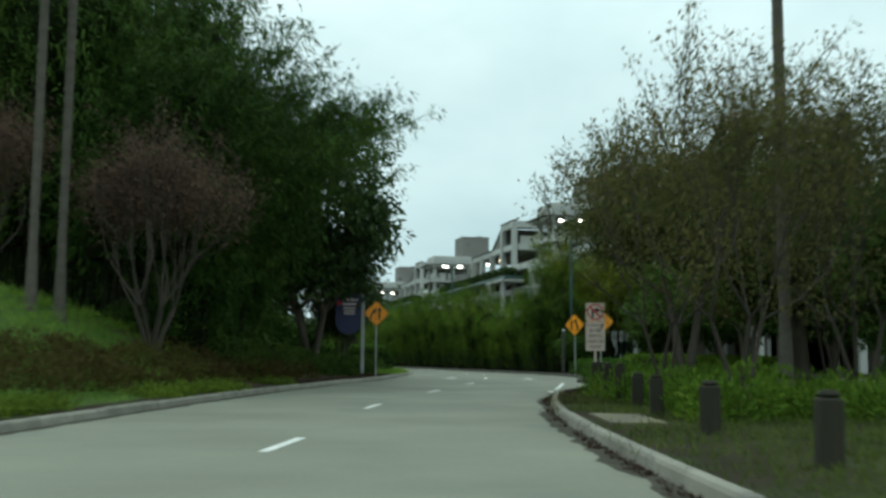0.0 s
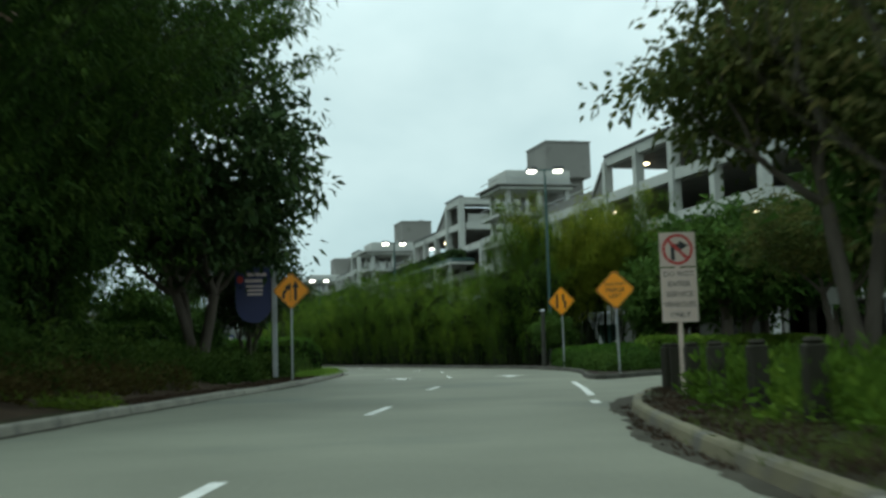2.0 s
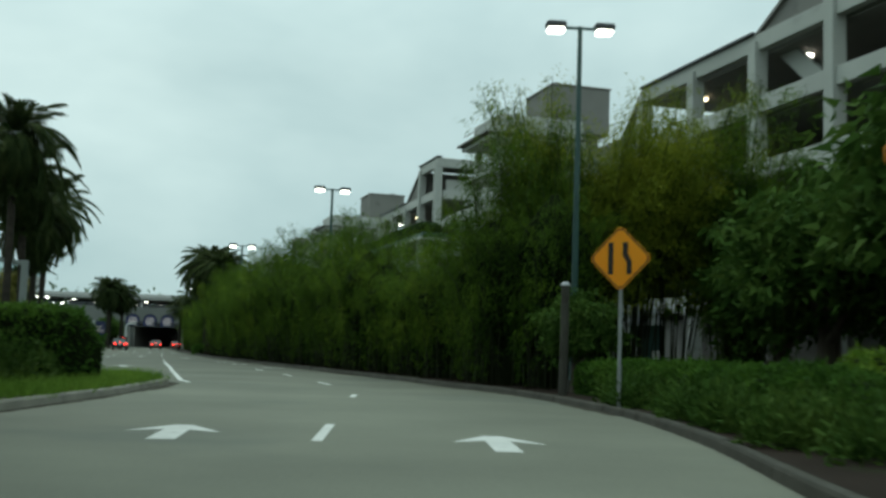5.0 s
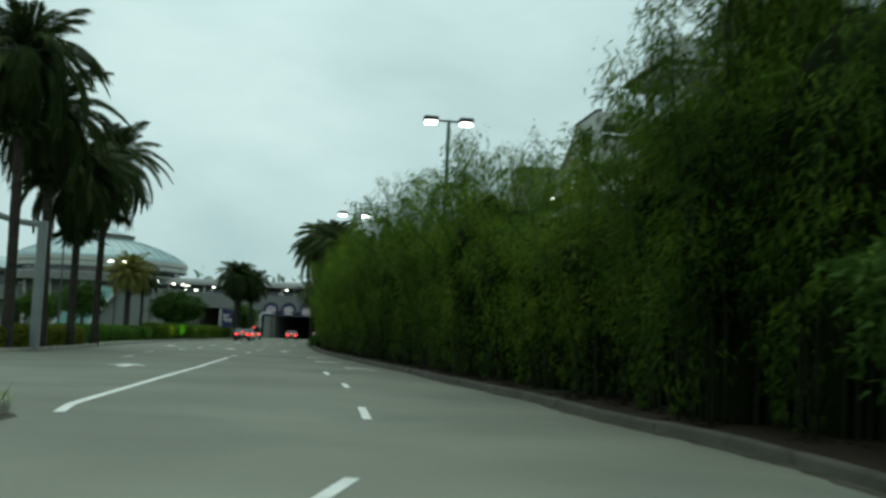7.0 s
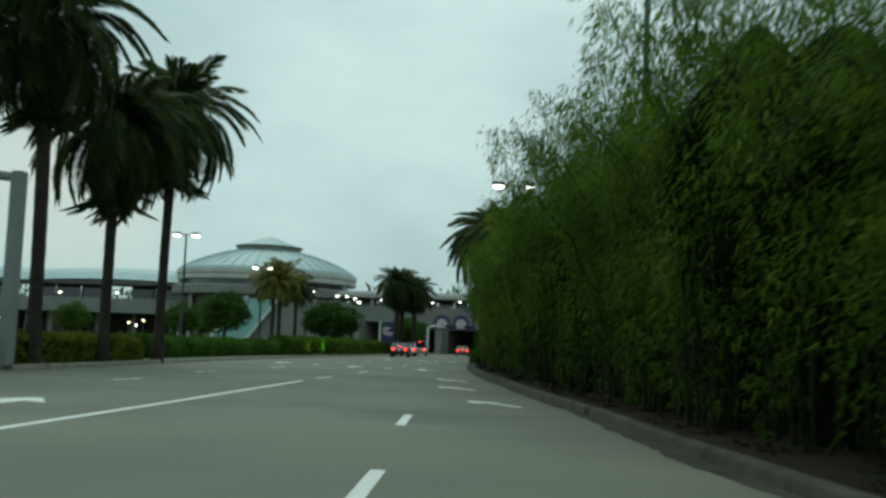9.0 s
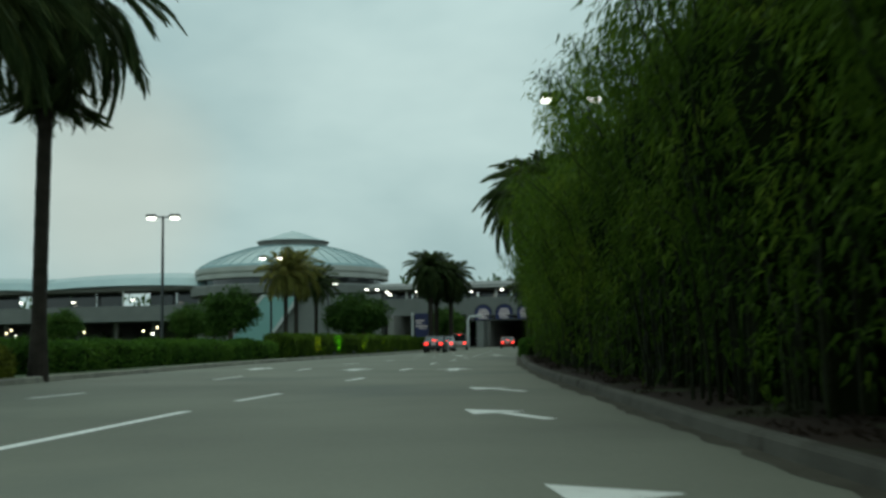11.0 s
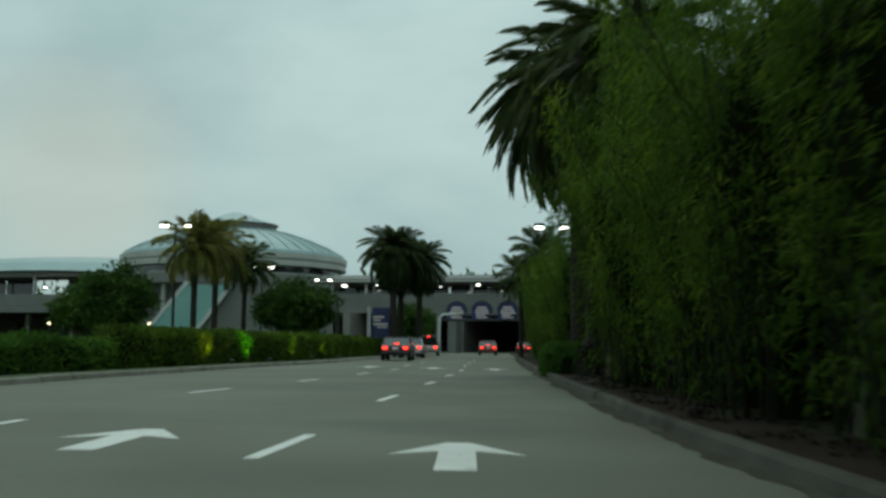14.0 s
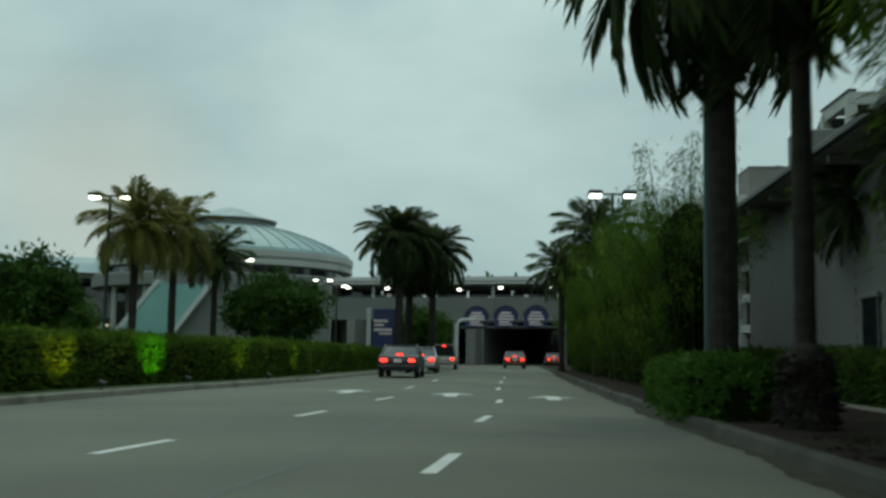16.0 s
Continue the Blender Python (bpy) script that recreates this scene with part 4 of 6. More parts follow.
    rim = [(1.26 * math.cos(math.pi * k / 16), -0.04, 1.26 * math.sin(math.pi * k / 16)) for k in range(17)]
    part("rim", Geo().tube(rim, 0.09, 6), DARK_STEEL, base)
    base.matrix_world = pose(x, y, 5.0, 0, 0, turn)
    return base


for x, y in [(-38.7, 246.0), (-35.4, 245.2), (-32.1, 244.4)]:
    lane_header(x, y, 14)
GANTRY = thing("sign_gantry", "dark steel gantry that carries the lane signs", "gantry")
part("beam", Geo().tube([(-41.2, 246.9, 4.6), (-29.2, 244.0, 4.6)], 0.16, 8), DARK_STEEL, GANTRY)
part("beam", Geo().tube([(-41.2, 246.9, 4.0), (-29.2, 244.0, 4.0)], 0.16, 8), DARK_STEEL, GANTRY)
part("post", Geo().box(-41.3, 247.0, 2.5, 0.4, 0.4, 5.0, 0.05), STUCCO, GANTRY)
part("post", Geo().box(-29.1, 244.0, 2.5, 0.4, 0.4, 5.0, 0.05), STUCCO, GANTRY)
BARRIER = thing("barrier_arch", "pale bent steel pole over the lane edge", "pole")
part("pole", Geo().tube([(0, 0, 0), (0, 0, 3.6), (0.15, 0, 3.85), (0.4, 0, 4.0), (1.6, 0, 4.1)], 0.16, 8), WHITE_STEEL, BARRIER)
BARRIER.matrix_world = pose(-35.2, 224.3, 0.0, 0, 0, 14)

# sign board beside the hedge
BOARD = thing("navy_sign_board", "navy sign board with pale bars on a white post", "sign")
part("post", Geo().box(0, 0, 1.9, 0.26, 0.26, 3.8, 0.02), WHITE_STEEL, BOARD)
part("panel", Geo().box(0.95, 0, 2.55, 1.35, 0.16, 2.4, 0.02), SIGN_NAVY, BOARD)
bars(BOARD, SIGN_PALE, [(0.75, 3.0, 0.9, 0.16), (0.65, 2.75, 0.6, 0.13), (0.9, 2.45, 1.15, 0.17), (1.05, 2.22, 0.8, 0.12)], -0.1)
BOARD.matrix_world = pose(-34.66, 200.3, 0.1, 0, 0, 14)

# round-topped navy sign at the island
ROUND = thing("round_navy_sign", "navy rounded sign with pale lettering bars beside a steel post", "sign")
part("post", Geo().box(0.75, 0.05, 1.85, 0.24, 0.24, 4.5, 0.02), GALV, ROUND)
out = [(-1.05, 4.05), (-1.05, 2.55)] + [(-0.215 - 0.835 * math.cos(math.pi * k / 12), 2.55 - 0.75 * math.sin(math.pi * k / 12)) for k in range(1, 12)] + [(0.62, 2.55), (0.62, 4.05)]
part("panel", Geo().plate(out, Matrix.Identity(4), 0.14), SIGN_NAVY, ROUND)
bars(ROUND, SIGN_PALE, [(-0.1, 3.75, 1.0, 0.13), (-0.1, 3.5, 1.0, 0.13), (-0.15, 3.28, 0.8, 0.09), (-0.15, 3.12, 0.75, 0.09), (-0.15, 2.96, 0.7, 0.09)], -0.02)
part("badge", Geo().tube([(-0.83, -0.03, 3.55), (-0.83, 0.0, 3.55)], 0.15, 16), SIGN_RED, ROUND)
ROUND.matrix_world = pose(-5.15, 60.6, 0.60, 0, 0, 4) @ Matrix.Diagonal((0.86, 1, 1, 1))

# ---- road signs ----


def lettering(text, size, x, z, y, parent, mat):
    """A line of raised print."""
    cu = bpy.data.curves.new("print", "FONT")
    cu.body, cu.size, cu.align_x, cu.align_y, cu.extrude, cu.resolution_u = text, size, "CENTER", "CENTER", 0.002, 2
    tmp = bpy.data.objects.new("print", cu)
    scene.collection.objects.link(tmp)
    bpy.context.view_layer.update()
    me = bpy.data.meshes.new_from_object(tmp.evaluated_get(bpy.context.evaluated_depsgraph_get()))
    bpy.data.objects.remove(tmp)
    bm = bmesh.new()
    bm.from_mesh(me)
    bpy.data.meshes.remove(me)
    left = set(bm.verts)
    while left:  # each letter becomes a part of its own
        todo, letter = [left.pop()], []
        while todo:
            v = todo.pop()
            letter.append(v)
            for e in v.link_edges:
                w = e.other_vert(v)
                if w in left:
                    left.discard(w)
                    todo.append(w)
        index = {v: k for k, v in enumerate(letter)}
        faces = [[index[v] for v in f.verts] for f in bm.faces if f.verts[0] in index]
        one = bpy.data.meshes.new("letter")
        one.from_pydata([tuple(v.co) for v in letter], [], faces)
        one.materials.append(mat)
        ob = new("letter", one)
        ob.parent = parent
        ob.matrix_basis = pose(x, y, z, 90, 0, 0)
    bm.free()


def diamond_sign(label, x, y, turn, centre, kind, half=0.70, z0=0.12, lean=0.0):
    """An orange warning diamond on a steel post."""
    base = thing("warning_sign", label, "road sign", "orange warning signs")
    part("post", Geo().box(0, 0.06, centre / 2, 0.07, 0.05, centre + 0.5, 0.008), GALV, base)
    r = 0.06
    out = [(-half + r, -r), (-r, -half + r), (r, -half + r), (half - r, -r), (half - r, r), (r, half - r), (-r, half - r), (-half + r, r)]
    out = [(px, pz + centre) for px, pz in out]
    plate = part("plate", Geo().plate(out, Matrix.Identity(4), 0.012), SIGN_ORANGE, base, "orange reflective plate")
    def edge(k):
        return [(px * k, (pz - centre) * k + centre) for px, pz in out]
    o, i = edge(0.965), edge(0.915)
    g = Geo()
    for a in range(8):
        b = (a + 1) % 8
        g.face([(o[a][0], -0.003, o[a][1]), (o[b][0], -0.003, o[b][1]), (i[b][0], -0.003, i[b][1]), (i[a][0], -0.003, i[a][1])])
    part("border", g, SIGN_BLACK, plate)
    m = Matrix.Translation((0, -0.006, centre)) @ Matrix.Diagonal((half / 0.63, 1, half / 0.63, 1))
    if kind == "lane_ends":
        part("symbol", Geo().plate([(-0.24, -0.30), (-0.14, -0.30), (-0.14, 0.30), (-0.24, 0.30)], m, 0.004), SIGN_BLACK, plate)
        part("symbol", Geo().plate([(0.13, -0.30), (0.23, -0.30), (0.23, -0.05), (0.15, 0.08), (0.15, 0.30), (0.05, 0.30), (0.05, 0.05), (0.13, -0.08)], m, 0.004), SIGN_BLACK, plate)
    elif kind == "merge":
        part("symbol", Geo().plate([(0.10, -0.32), (0.19, -0.32), (0.19, 0.12), (0.10, 0.12)], m, 0.004), SIGN_BLACK, plate)
        part("symbol", Geo().plate([(0.03, 0.10), (0.26, 0.10), (0.145, 0.34)], m, 0.004), SIGN_BLACK, plate)
        part("symbol", Geo().plate([(-0.32, -0.26), (-0.22, -0.26), (-0.20, -0.10), (-0.08, 0.06), (-0.14, 0.13), (-0.28, -0.04)], m, 0.004), SIGN_BLACK, plate)
        part("symbol", Geo().plate([(-0.22, 0.14), (-0.02, 0.0), (0.0, 0.26)], m, 0.004), SIGN_BLACK, plate)
        for k in range(4):
            part("symbol", Geo().plate([(-0.05, -0.32 + 0.1 * k), (-0.02, -0.32 + 0.1 * k), (-0.02, -0.27 + 0.1 * k), (-0.05, -0.27 + 0.1 * k)], m, 0.004), SIGN_BLACK, plate)
    else:
        for text, dz, size in (("LANE ENDS", 0.19, 0.145), ("MERGE", -0.01, 0.21), ("LEFT", -0.22, 0.21)):
            lettering(text, size, 0, centre + dz, -0.005, plate, SIGN_BLACK)
    base.matrix_world = pose(x, y, z0, 0, lean, turn)
    return base


diamond_sign("orange lane-joins warning diamond on a steel post", -3.52, 57.0, 2, 3.30, "merge", z0=0.14)
diamond_sign("orange lane-ends warning diamond on a steel post behind the kerb", 8.3, 67.1, -36, 3.12, "lane_ends", half=0.71)
diamond_sign("orange warning diamond worded for merging, on a tilted post", 7.95, 53.7, -6, 2.86, "words", lean=-1.0)

STOP = thing("no_right_turn_sign", "faded white no-right-turn sign over a worded plate", "road sign")
part("post", Geo().box(0, 0.05, 1.5, 0.08, 0.05, 3.1, 0.008), SIGN_WHITE, STOP)
top = part("upper_plate", Geo().box(0, 0, 2.76, 0.64, 0.012, 0.61, 0.004), SIGN_WHITE, STOP)
g = Geo()
for k in range(32):
    a, b = 2 * math.pi * k / 32, 2 * math.pi * (k + 1) / 32
    g.face([(0.275 * math.cos(a), -0.009, 2.76 + 0.275 * math.sin(a)), (0.225 * math.cos(a), -0.009, 2.76 + 0.225 * math.sin(a)), (0.225 * math.cos(b), -0.009, 2.76 + 0.225 * math.sin(b)), (0.275 * math.cos(b), -0.009, 2.76 + 0.275 * math.sin(b))])
part("prohibition_ring", g, SIGN_RED, top)
m = Matrix.Translation((0, -0.0105, 2.76))
part("symbol", Geo().plate([(-0.12, -0.19), (-0.05, -0.19), (-0.05, 0.03), (0.03, 0.03), (0.03, 0.10), (-0.12, 0.10)], m, 0.003), SIGN_BLACK, top)
part("symbol", Geo().plate([(0.03, -0.03), (0.19, 0.065), (0.03, 0.16)], m, 0.003), SIGN_BLACK, top)
part("prohibition_bar", Geo().plate([(-0.20, 0.16), (-0.16, 0.20), (0.20, -0.16), (0.16, -0.20)], Matrix.Translation((0, -0.014, 2.76)), 0.003), SIGN_RED, top)
low = part("lower_plate", Geo().box(0, 0, 1.95, 0.64, 0.012, 0.96, 0.004), SIGN_WHITE, STOP)
for k, text in enumerate(("DO NOT", "ENTER", "SERVICE", "VEHICLES", "ONLY")):
    lettering(text, 0.135, 0, 2.32 - 0.18 * k, -0.009, low, SIGN_BLACK)
STOP.matrix_world = pose(5.06, 35.85, -0.08, 0, 0, -3)

# pale drive-in canopy by the garage foot
KIOSK = thing("entrance_canopy", "small pale tilted canopy on a slanting strut", "canopy")
part("panel", Geo().plate([(0, 3.40), (1.75, 3.46), (2.2, 2.55), (0.65, 2.5)], Matrix.Identity(4), 0.10), WHITE_STEEL, KIOSK)
for k in range(9):  # raised ribs of the sheeting
    u = 0.1 + 0.1 * k
    part("rib", Geo().tube([(0.65 * u + 0.02, -0.07, 3.40 - 0.9 * u), (1.73 + 0.45 * u, -0.07, 3.46 - 0.91 * u)], 0.022, 5), WHITE_STEEL, KIOSK)
part("strut", Geo().plate([(-0.05, 3.45), (0.22, 3.45), (1.62, 0.05), (1.35, 0.05)], Matrix.Translation((0, -0.14, 0)), 0.16), WHITE_STEEL, KIOSK)
part("prop", Geo().tube([(0.72, 0.1, 2.6), (0.5, 0.1, 0)], 0.05, 6), WHITE_STEEL, KIOSK)
part("back_panel", Geo().box(1.45, 0.7, 1.3, 1.5, 0.12, 2.6, 0.02), GREEN_STEEL, KIOSK)
part("wall", Geo().box(-0.55, 0.9, 1.25, 1.5, 0.2, 2.5, 0.02), STUCCO, KIOSK)
part("cabinet", Geo().box(1.95, 0.25, 0.7, 0.4, 0.4, 1.4, 0.03), CONCRETE, KIOSK)
KIOSK.matrix_world = pose(14.35, 92.3, 0.12, 0, 0, -10)
PLATE = thing("small_road_sign", "small blank pale sign on a thin post", "road sign")
part("post", Geo().tube([(0, 0.03, 0), (0, 0.03, 2.6)], 0.03, 6), GALV, PLATE)
part("plate", Geo().box(0, 0, 2.45, 0.5, 0.02, 0.6, 0.005), WHITE_STEEL, PLATE)
PLATE.matrix_world = pose(15.6, 53.8, 0.12, 0, 0, -10)

# ---- timber posts along the verge ----


def timber_post(x, y, h=0.80):
    base = thing("timber_post", "weathered square timber post with a chamfered top", "post", "timber posts along the verge")
    part("shaft", Geo().box(0, 0, h / 2, 0.23, 0.23, h, 0.02), TIMBER, base)
    part("cap", Geo().box(0, 0, h + 0.03, 0.19, 0.19, 0.08, 0.035), TIMBER, base)
    base.matrix_world = pose(x, y, 0.1, random.uniform(-1.5, 1.5), random.uniform(-1.5, 1.5), random.uniform(-15, 15))
    return base


for x, y in [(3.5, 10.3), (3.5, 14.6), (3.8, 19.6), (4.0, 22.6), (4.1, 25.2), (4.3, 28.3), (4.45, 30.4), (4.6, 32.5), (4.9, 34.7), (5.25, 36.9), (5.6, 38.8), (6.04, 40.5), (6.9, 41.8), (8.1, 42.8)]:
    timber_post(x, y, 0.68 if y < 24 else 0.86)
POST = thing("kerbside_post", "tall grey weathered round post by the kerb", "post")
part("shaft", Geo().tube([(0, 0, -0.1), (0, 0, 3.05)], [0.115, 0.108], 14), KERB_DIRT_SHADE, POST)
part("cap", Geo().tube([(0, 0, 3.05), (0, 0, 3.10), (0, 0, 3.14), (0, 0, 3.16)], [0.125, 0.12, 0.08, 0.02], 14), GALV, POST)
POST.matrix_world = pose(8.27, 72.9, -0.05, 0, 0.3, 0)

# ---- street lamps ----


def street_lamp(label, x, y, h, turn, mat, boxy=False, glow=None):
    """A tall post with two lamp heads on a cross arm."""
    base = thing("street_lamp", label, "street lamp", "twin street lamps")
    part("post", Geo().tube([(0, 0, 0), (0, 0, 0.5), (0, 0, h)], [0.15, 0.11, 0.07], 10), mat, base)
    part("base_plate", Geo().tube([(0, 0, 0), (0, 0, 0.35)], [0.20, 0.17], 12), KERB_DIRT_SHADE, base)
    part("cross_arm", Geo().tube([(-0.55, 0, h - 0.05), (0.55, 0, h - 0.05)], 0.045, 8), mat, base)
    for sg in (-1, 1):
        head = part("lamp_head", Geo().box(sg * 0.75, 0, h + 0.02, 0.62, 0.42, 0.2, 0.05), DARK_STEEL, base)
        part("lens", Geo().box(sg * 0.75, 0, h - 0.14, 0.52, 0.36, 0.13, 0.05), glow or LAMP_GLOW, head)
    base.matrix_world = pose(x, y, 0.1, 0, 0, turn)
    return base


street_lamp("tall green twin lamp post behind the kerb, lit", 9.26, 76.5, 11.1, 0, GREEN_STEEL)
street_lamp("tall green twin lamp post above the bamboo, lit", 1.05, 106.9, 10.3, 12, GREEN_STEEL)
street_lamp("tall green twin lamp post above the bamboo, lit", -6.75, 132.0, 9.1, 14, GREEN_STEEL)
street_lamp("tall green twin lamp post beside a palm, lit", -13.2, 160.8, 9.0, 14, GREEN_STEEL)
street_lamp("green twin lamp post above the far bamboo, lit", -17.75, 183.9, 8.1, 14, GREEN_STEEL)
street_lamp("dark twin lamp post in the car park, lit", -36.85, 155.9, 9.0, 14, DARK_STEEL)
street_lamp("dark twin lamp post beside palms, lit", -42.45, 183.4, 8.6, 14, DARK_STEEL)
street_lamp("dark twin lamp post among trees, lit", -45.5, 204.0, 7.4, 14, DARK_STEEL)
street_lamp("dark twin lamp post before the bridge, lit", -47.5, 228.0, 7.2, 14, DARK_STEEL)
street_lamp("dark twin lamp post before the bridge, lit", -53.05, 238.4, 8.5, 14, DARK_STEEL)

# coloured garden lights at the foot of the hedge


def garden_light(x, y, turn, colour, power):
    """A small spike light that shines on the hedge."""
    base = thing("garden_light", "small coloured spike light at the hedge foot", "garden light", "garden lights")
    part("spike", Geo().tube([(0, 0, 0), (0, 0, 0.16)], 0.02, 6), DARK_STEEL, base)
    part("head", Geo().tube([(0, 0.05, 0.2), (0, -0.1, 0.14)], [0.06, 0.045], 10), DARK_STEEL, base)
    base.matrix_world = pose(x, y, 0.12, 0, 0, turn)
    lamp = new("garden_lamp", bpy.data.lights.new("garden_lamp", "SPOT"))
    lamp.data.energy, lamp.data.color, lamp.data.spot_size, lamp.data.spot_blend, lamp.data.shadow_soft_size = power, colour, radians(84), 0.5, 0.08
    lamp.parent = base
    lamp.matrix_basis = look((0, 0.10, 0.22), (0, 1.0, 1.05))
    return base


for y, colour, power in ((163.3, (0.30, 1.0, 0.04), 380), (158.3, (0.85, 0.75, 0.05), 130), (169.8, (0.75, 0.9, 0.05), 130), (176.5, (0.8, 0.9, 0.05), 90)):
    p = at_y(LEFT_B, y)
    garden_light(p.x - 0.35, y, 104, colour, power)

# pale sign gantry beside the palms
SIDE = thing("side_gantry", "pale steel gantry arm beside the palms", "gantry")
part("post", Geo().box(0, 0, 2.7, 0.36, 0.36, 5.4, 0.04), GREY_STEEL, SIDE)
part("arm", Geo().tube([(0.1, 0, 5.2), (-1.2, 0, 5.35), (-3.0, 0, 5.9), (-7.0, 0, 6.6)], 0.14, 8), GREY_STEEL, SIDE)
SIDE.matrix_world = pose(-16.0, 106.6, 0.1, 0, 0, 8)

# ---- low building past the palms ----
HALL = thing("service_building", "grey stucco building with a wide dark overhanging roof", "building")
part("wall", Geo().box(7.0, 12.9, 2.75, 14, 25.8, 5.5, 0.04), STUCCO, HALL)
part("roof", Geo().plate([(-1.1, 5.5), (-1.1, 5.72), (7.0, 7.8), (15.1, 5.72), (15.1, 5.5)], Matrix.Translation((0, -1.5, 0)), 28.2), CONCRETE_DARK, HALL, "dark pitched roof with deep eaves")
part("gutter", Geo().box(-1.18, 12.6, 5.62, 0.14, 28.2, 0.18, 0.03), DARK_STEEL, HALL)
for k in range(9):
    part("eave_bracket", Geo().box(-0.5, 0.6 + 2.9 * k, 5.38, 1.0, 0.14, 0.2, 0.02), CONCRETE_DARK, HALL)
part("chimney", Geo().box(0.6, 19.4, 6.7, 1.2, 1.2, 1.6, 0.04), STUCCO, HALL)
for yy in (6.0, 12.5, 18.6):
    d = part("door", Geo().box(-0.02, yy, 1.15, 0.12, 1.1, 2.3, 0.02), GLASS_DARK, HALL)
    part("door_frame", Geo().box(-0.05, yy, 2.36, 0.14, 1.3, 0.12, 0.02), CONCRETE_DARK, d)
for yy in (4.0, 10.5, 17.0):
    w = part("wall_lamp", Geo().box(-0.12, yy, 4.3, 0.26, 0.24, 0.26, 0.04), DARK_STEEL, HALL)
    part("lens", Geo().box(-0.14, yy, 4.13, 0.22, 0.2, 0.12, 0.04), LAMP_GLOW, w)
part("plinth", Geo().box(-0.06, 12.9, 0.2, 0.14, 25.9, 0.4, 0.02), CONCRETE_DARK, HALL)
HALL.matrix_world = pose(-7.4, 150.5, 0.1, 0, 0, 10.6)
PATH = thing("paved_drive", "pale paved strip beside the stucco building", "pavement", kind="structure")
part("slab", Geo().prism([(-9.6, 152.5), (-7.2, 152.5), (-11.2, 178), (-13.6, 178)], 0.1, 0.14), KERB, PATH)

# ---- vehicles ----


def car(label, x, y, heading, paint, length=4.6, width=1.78, height=1.42, boxy=0.0):
    """A car seen from behind: body, cabin glass, wheels, lit tail lamps; its nose points along +y."""
    base = thing("car", label, "car", "cars on the road")
    hl, hw = length / 2, width / 2
    g = Geo()
    side = [(-hl, 0.34), (-hl, 0.72), (-hl + 0.12, 0.92), (-hl + 0.75, 0.98), (0.9, 0.95), (hl - 0.35, 0.80), (hl, 0.60), (hl, 0.30)]
    rows = []
    for sx, inset in ((-1, 0.0), (-0.94, -0.05), (0.94, -0.05), (1, 0.0)):
        rows.append([(sx * hw * (0.93 if abs(sx) == 1 and (p[0] in (-hl, hl)) else 1.0), p[0], p[1] - (0.03 if abs(sx) == 1 else 0)) for p in side])
    for a, b in zip(rows, rows[1:]):
        for i in range(len(side)):
            j = (i + 1) % len(side)
            g.face([a[i], a[j], b[j], b[i]])
    g.face(rows[0][::-1])
    g.face(rows[-1])
    body = part("body", g, paint, base)
    back = -hl + (0.25 if boxy else 0.85)
    cab = [(back, 0.94), (back + (0.3 if boxy else 0.65), height), (0.35, height), (1.25, 0.94)]
    cg = Geo()
    wide, thin = hw * 0.93, hw * 0.76
    lft = [(-(wide if z < 1 else thin), yy, z) for yy, z in cab]
    rgt = [((wide if z < 1 else thin), yy, z) for yy, z in cab]
    for i in range(3):
        cg.face([lft[i], lft[i + 1], rgt[i + 1], rgt[i]][::-1])
    cg.face(lft)
    cg.face(rgt[::-1])
    part("cabin_glass", cg, GLASS_DARK, body)
    part("roof", Geo().box(0, (cab[1][0] + cab[2][0]) / 2, height + 0.015, thin * 2, cab[2][0] - cab[1][0] + 0.1, 0.05, 0.02), paint, body)
    for sg in (-1, 1):
        part("roof_pillar", Geo().tube([(sg * wide, cab[0][0], 0.94), (sg * thin, cab[1][0], height)], 0.05, 5), paint, body)
        part("tail_lamp", Geo().box(sg * (hw - 0.28), -hl - 0.01, 0.76, 0.30, 0.10, 0.14, 0.03), TAIL_GLOW, body, "lit red tail lamp")
        for yy in (-hl + 0.85, hl - 0.85):
            w = part("wheel", Geo().tube([(sg * (hw - 0.2), yy, 0.31), (sg * (hw + 0.005), yy, 0.31)], 0.31, 18), RUBBER, base)
            part("rim", Geo().tube([(sg * (hw - 0.02), yy, 0.31), (sg * (hw + 0.015), yy, 0.31)], 0.19, 14), GALV, w)
    part("bumper", Geo().box(0, -hl - 0.02, 0.45, width * 0.96, 0.16, 0.24, 0.05), paint, body)
    part("number_plate", Geo().box(0, -hl - 0.06, 0.74, 0.34, 0.03, 0.16, 0.01), SIGN_PALE, body)
    part("high_brake_lamp", Geo().box(0, back + 0.1, 1.02 if not boxy else height - 0.06, 0.3, 0.06, 0.05, 0.01), TAIL_GLOW, body)
    base.matrix_world = pose(x, y, 0.005, 0, 0, heading)
    return base


car("black saloon car with lit tail lamps", -27.3, 184, 12, CAR_BLACK)
car("silver saloon car with lit tail lamps", -30.0, 196.5, 13, CAR_SILVER)
car("champagne-coloured van with lit tail lamps", -33.3, 213.5, 13, CAR_GOLD, 4.6, 1.8, 1.75, 1.0)
car("dark red car braking before the underpass", -30.6, 226, 13, CAR_RED)
car("dark red car near the kerb with lit tail lamps", -31.6, 252, 13, CAR_RED)

# ---- plants ----
def spray_leaves(points, out, count, length, spread, down, rng):
    """Leaves set round points: bases jittered by spread, pointing out, sideways and down."""
    n = len(points) * count
    base = np.repeat(points, count, axis=0) + rng.normal(size=(n, 3)) * spread
    axis = np.repeat(out, count, axis=0) * 0.7 + rng.normal(size=(n, 3)) * 0.6
    axis[:, 2] -= down
    return base, axis, length * rng.uniform(0.6, 1.25, n)


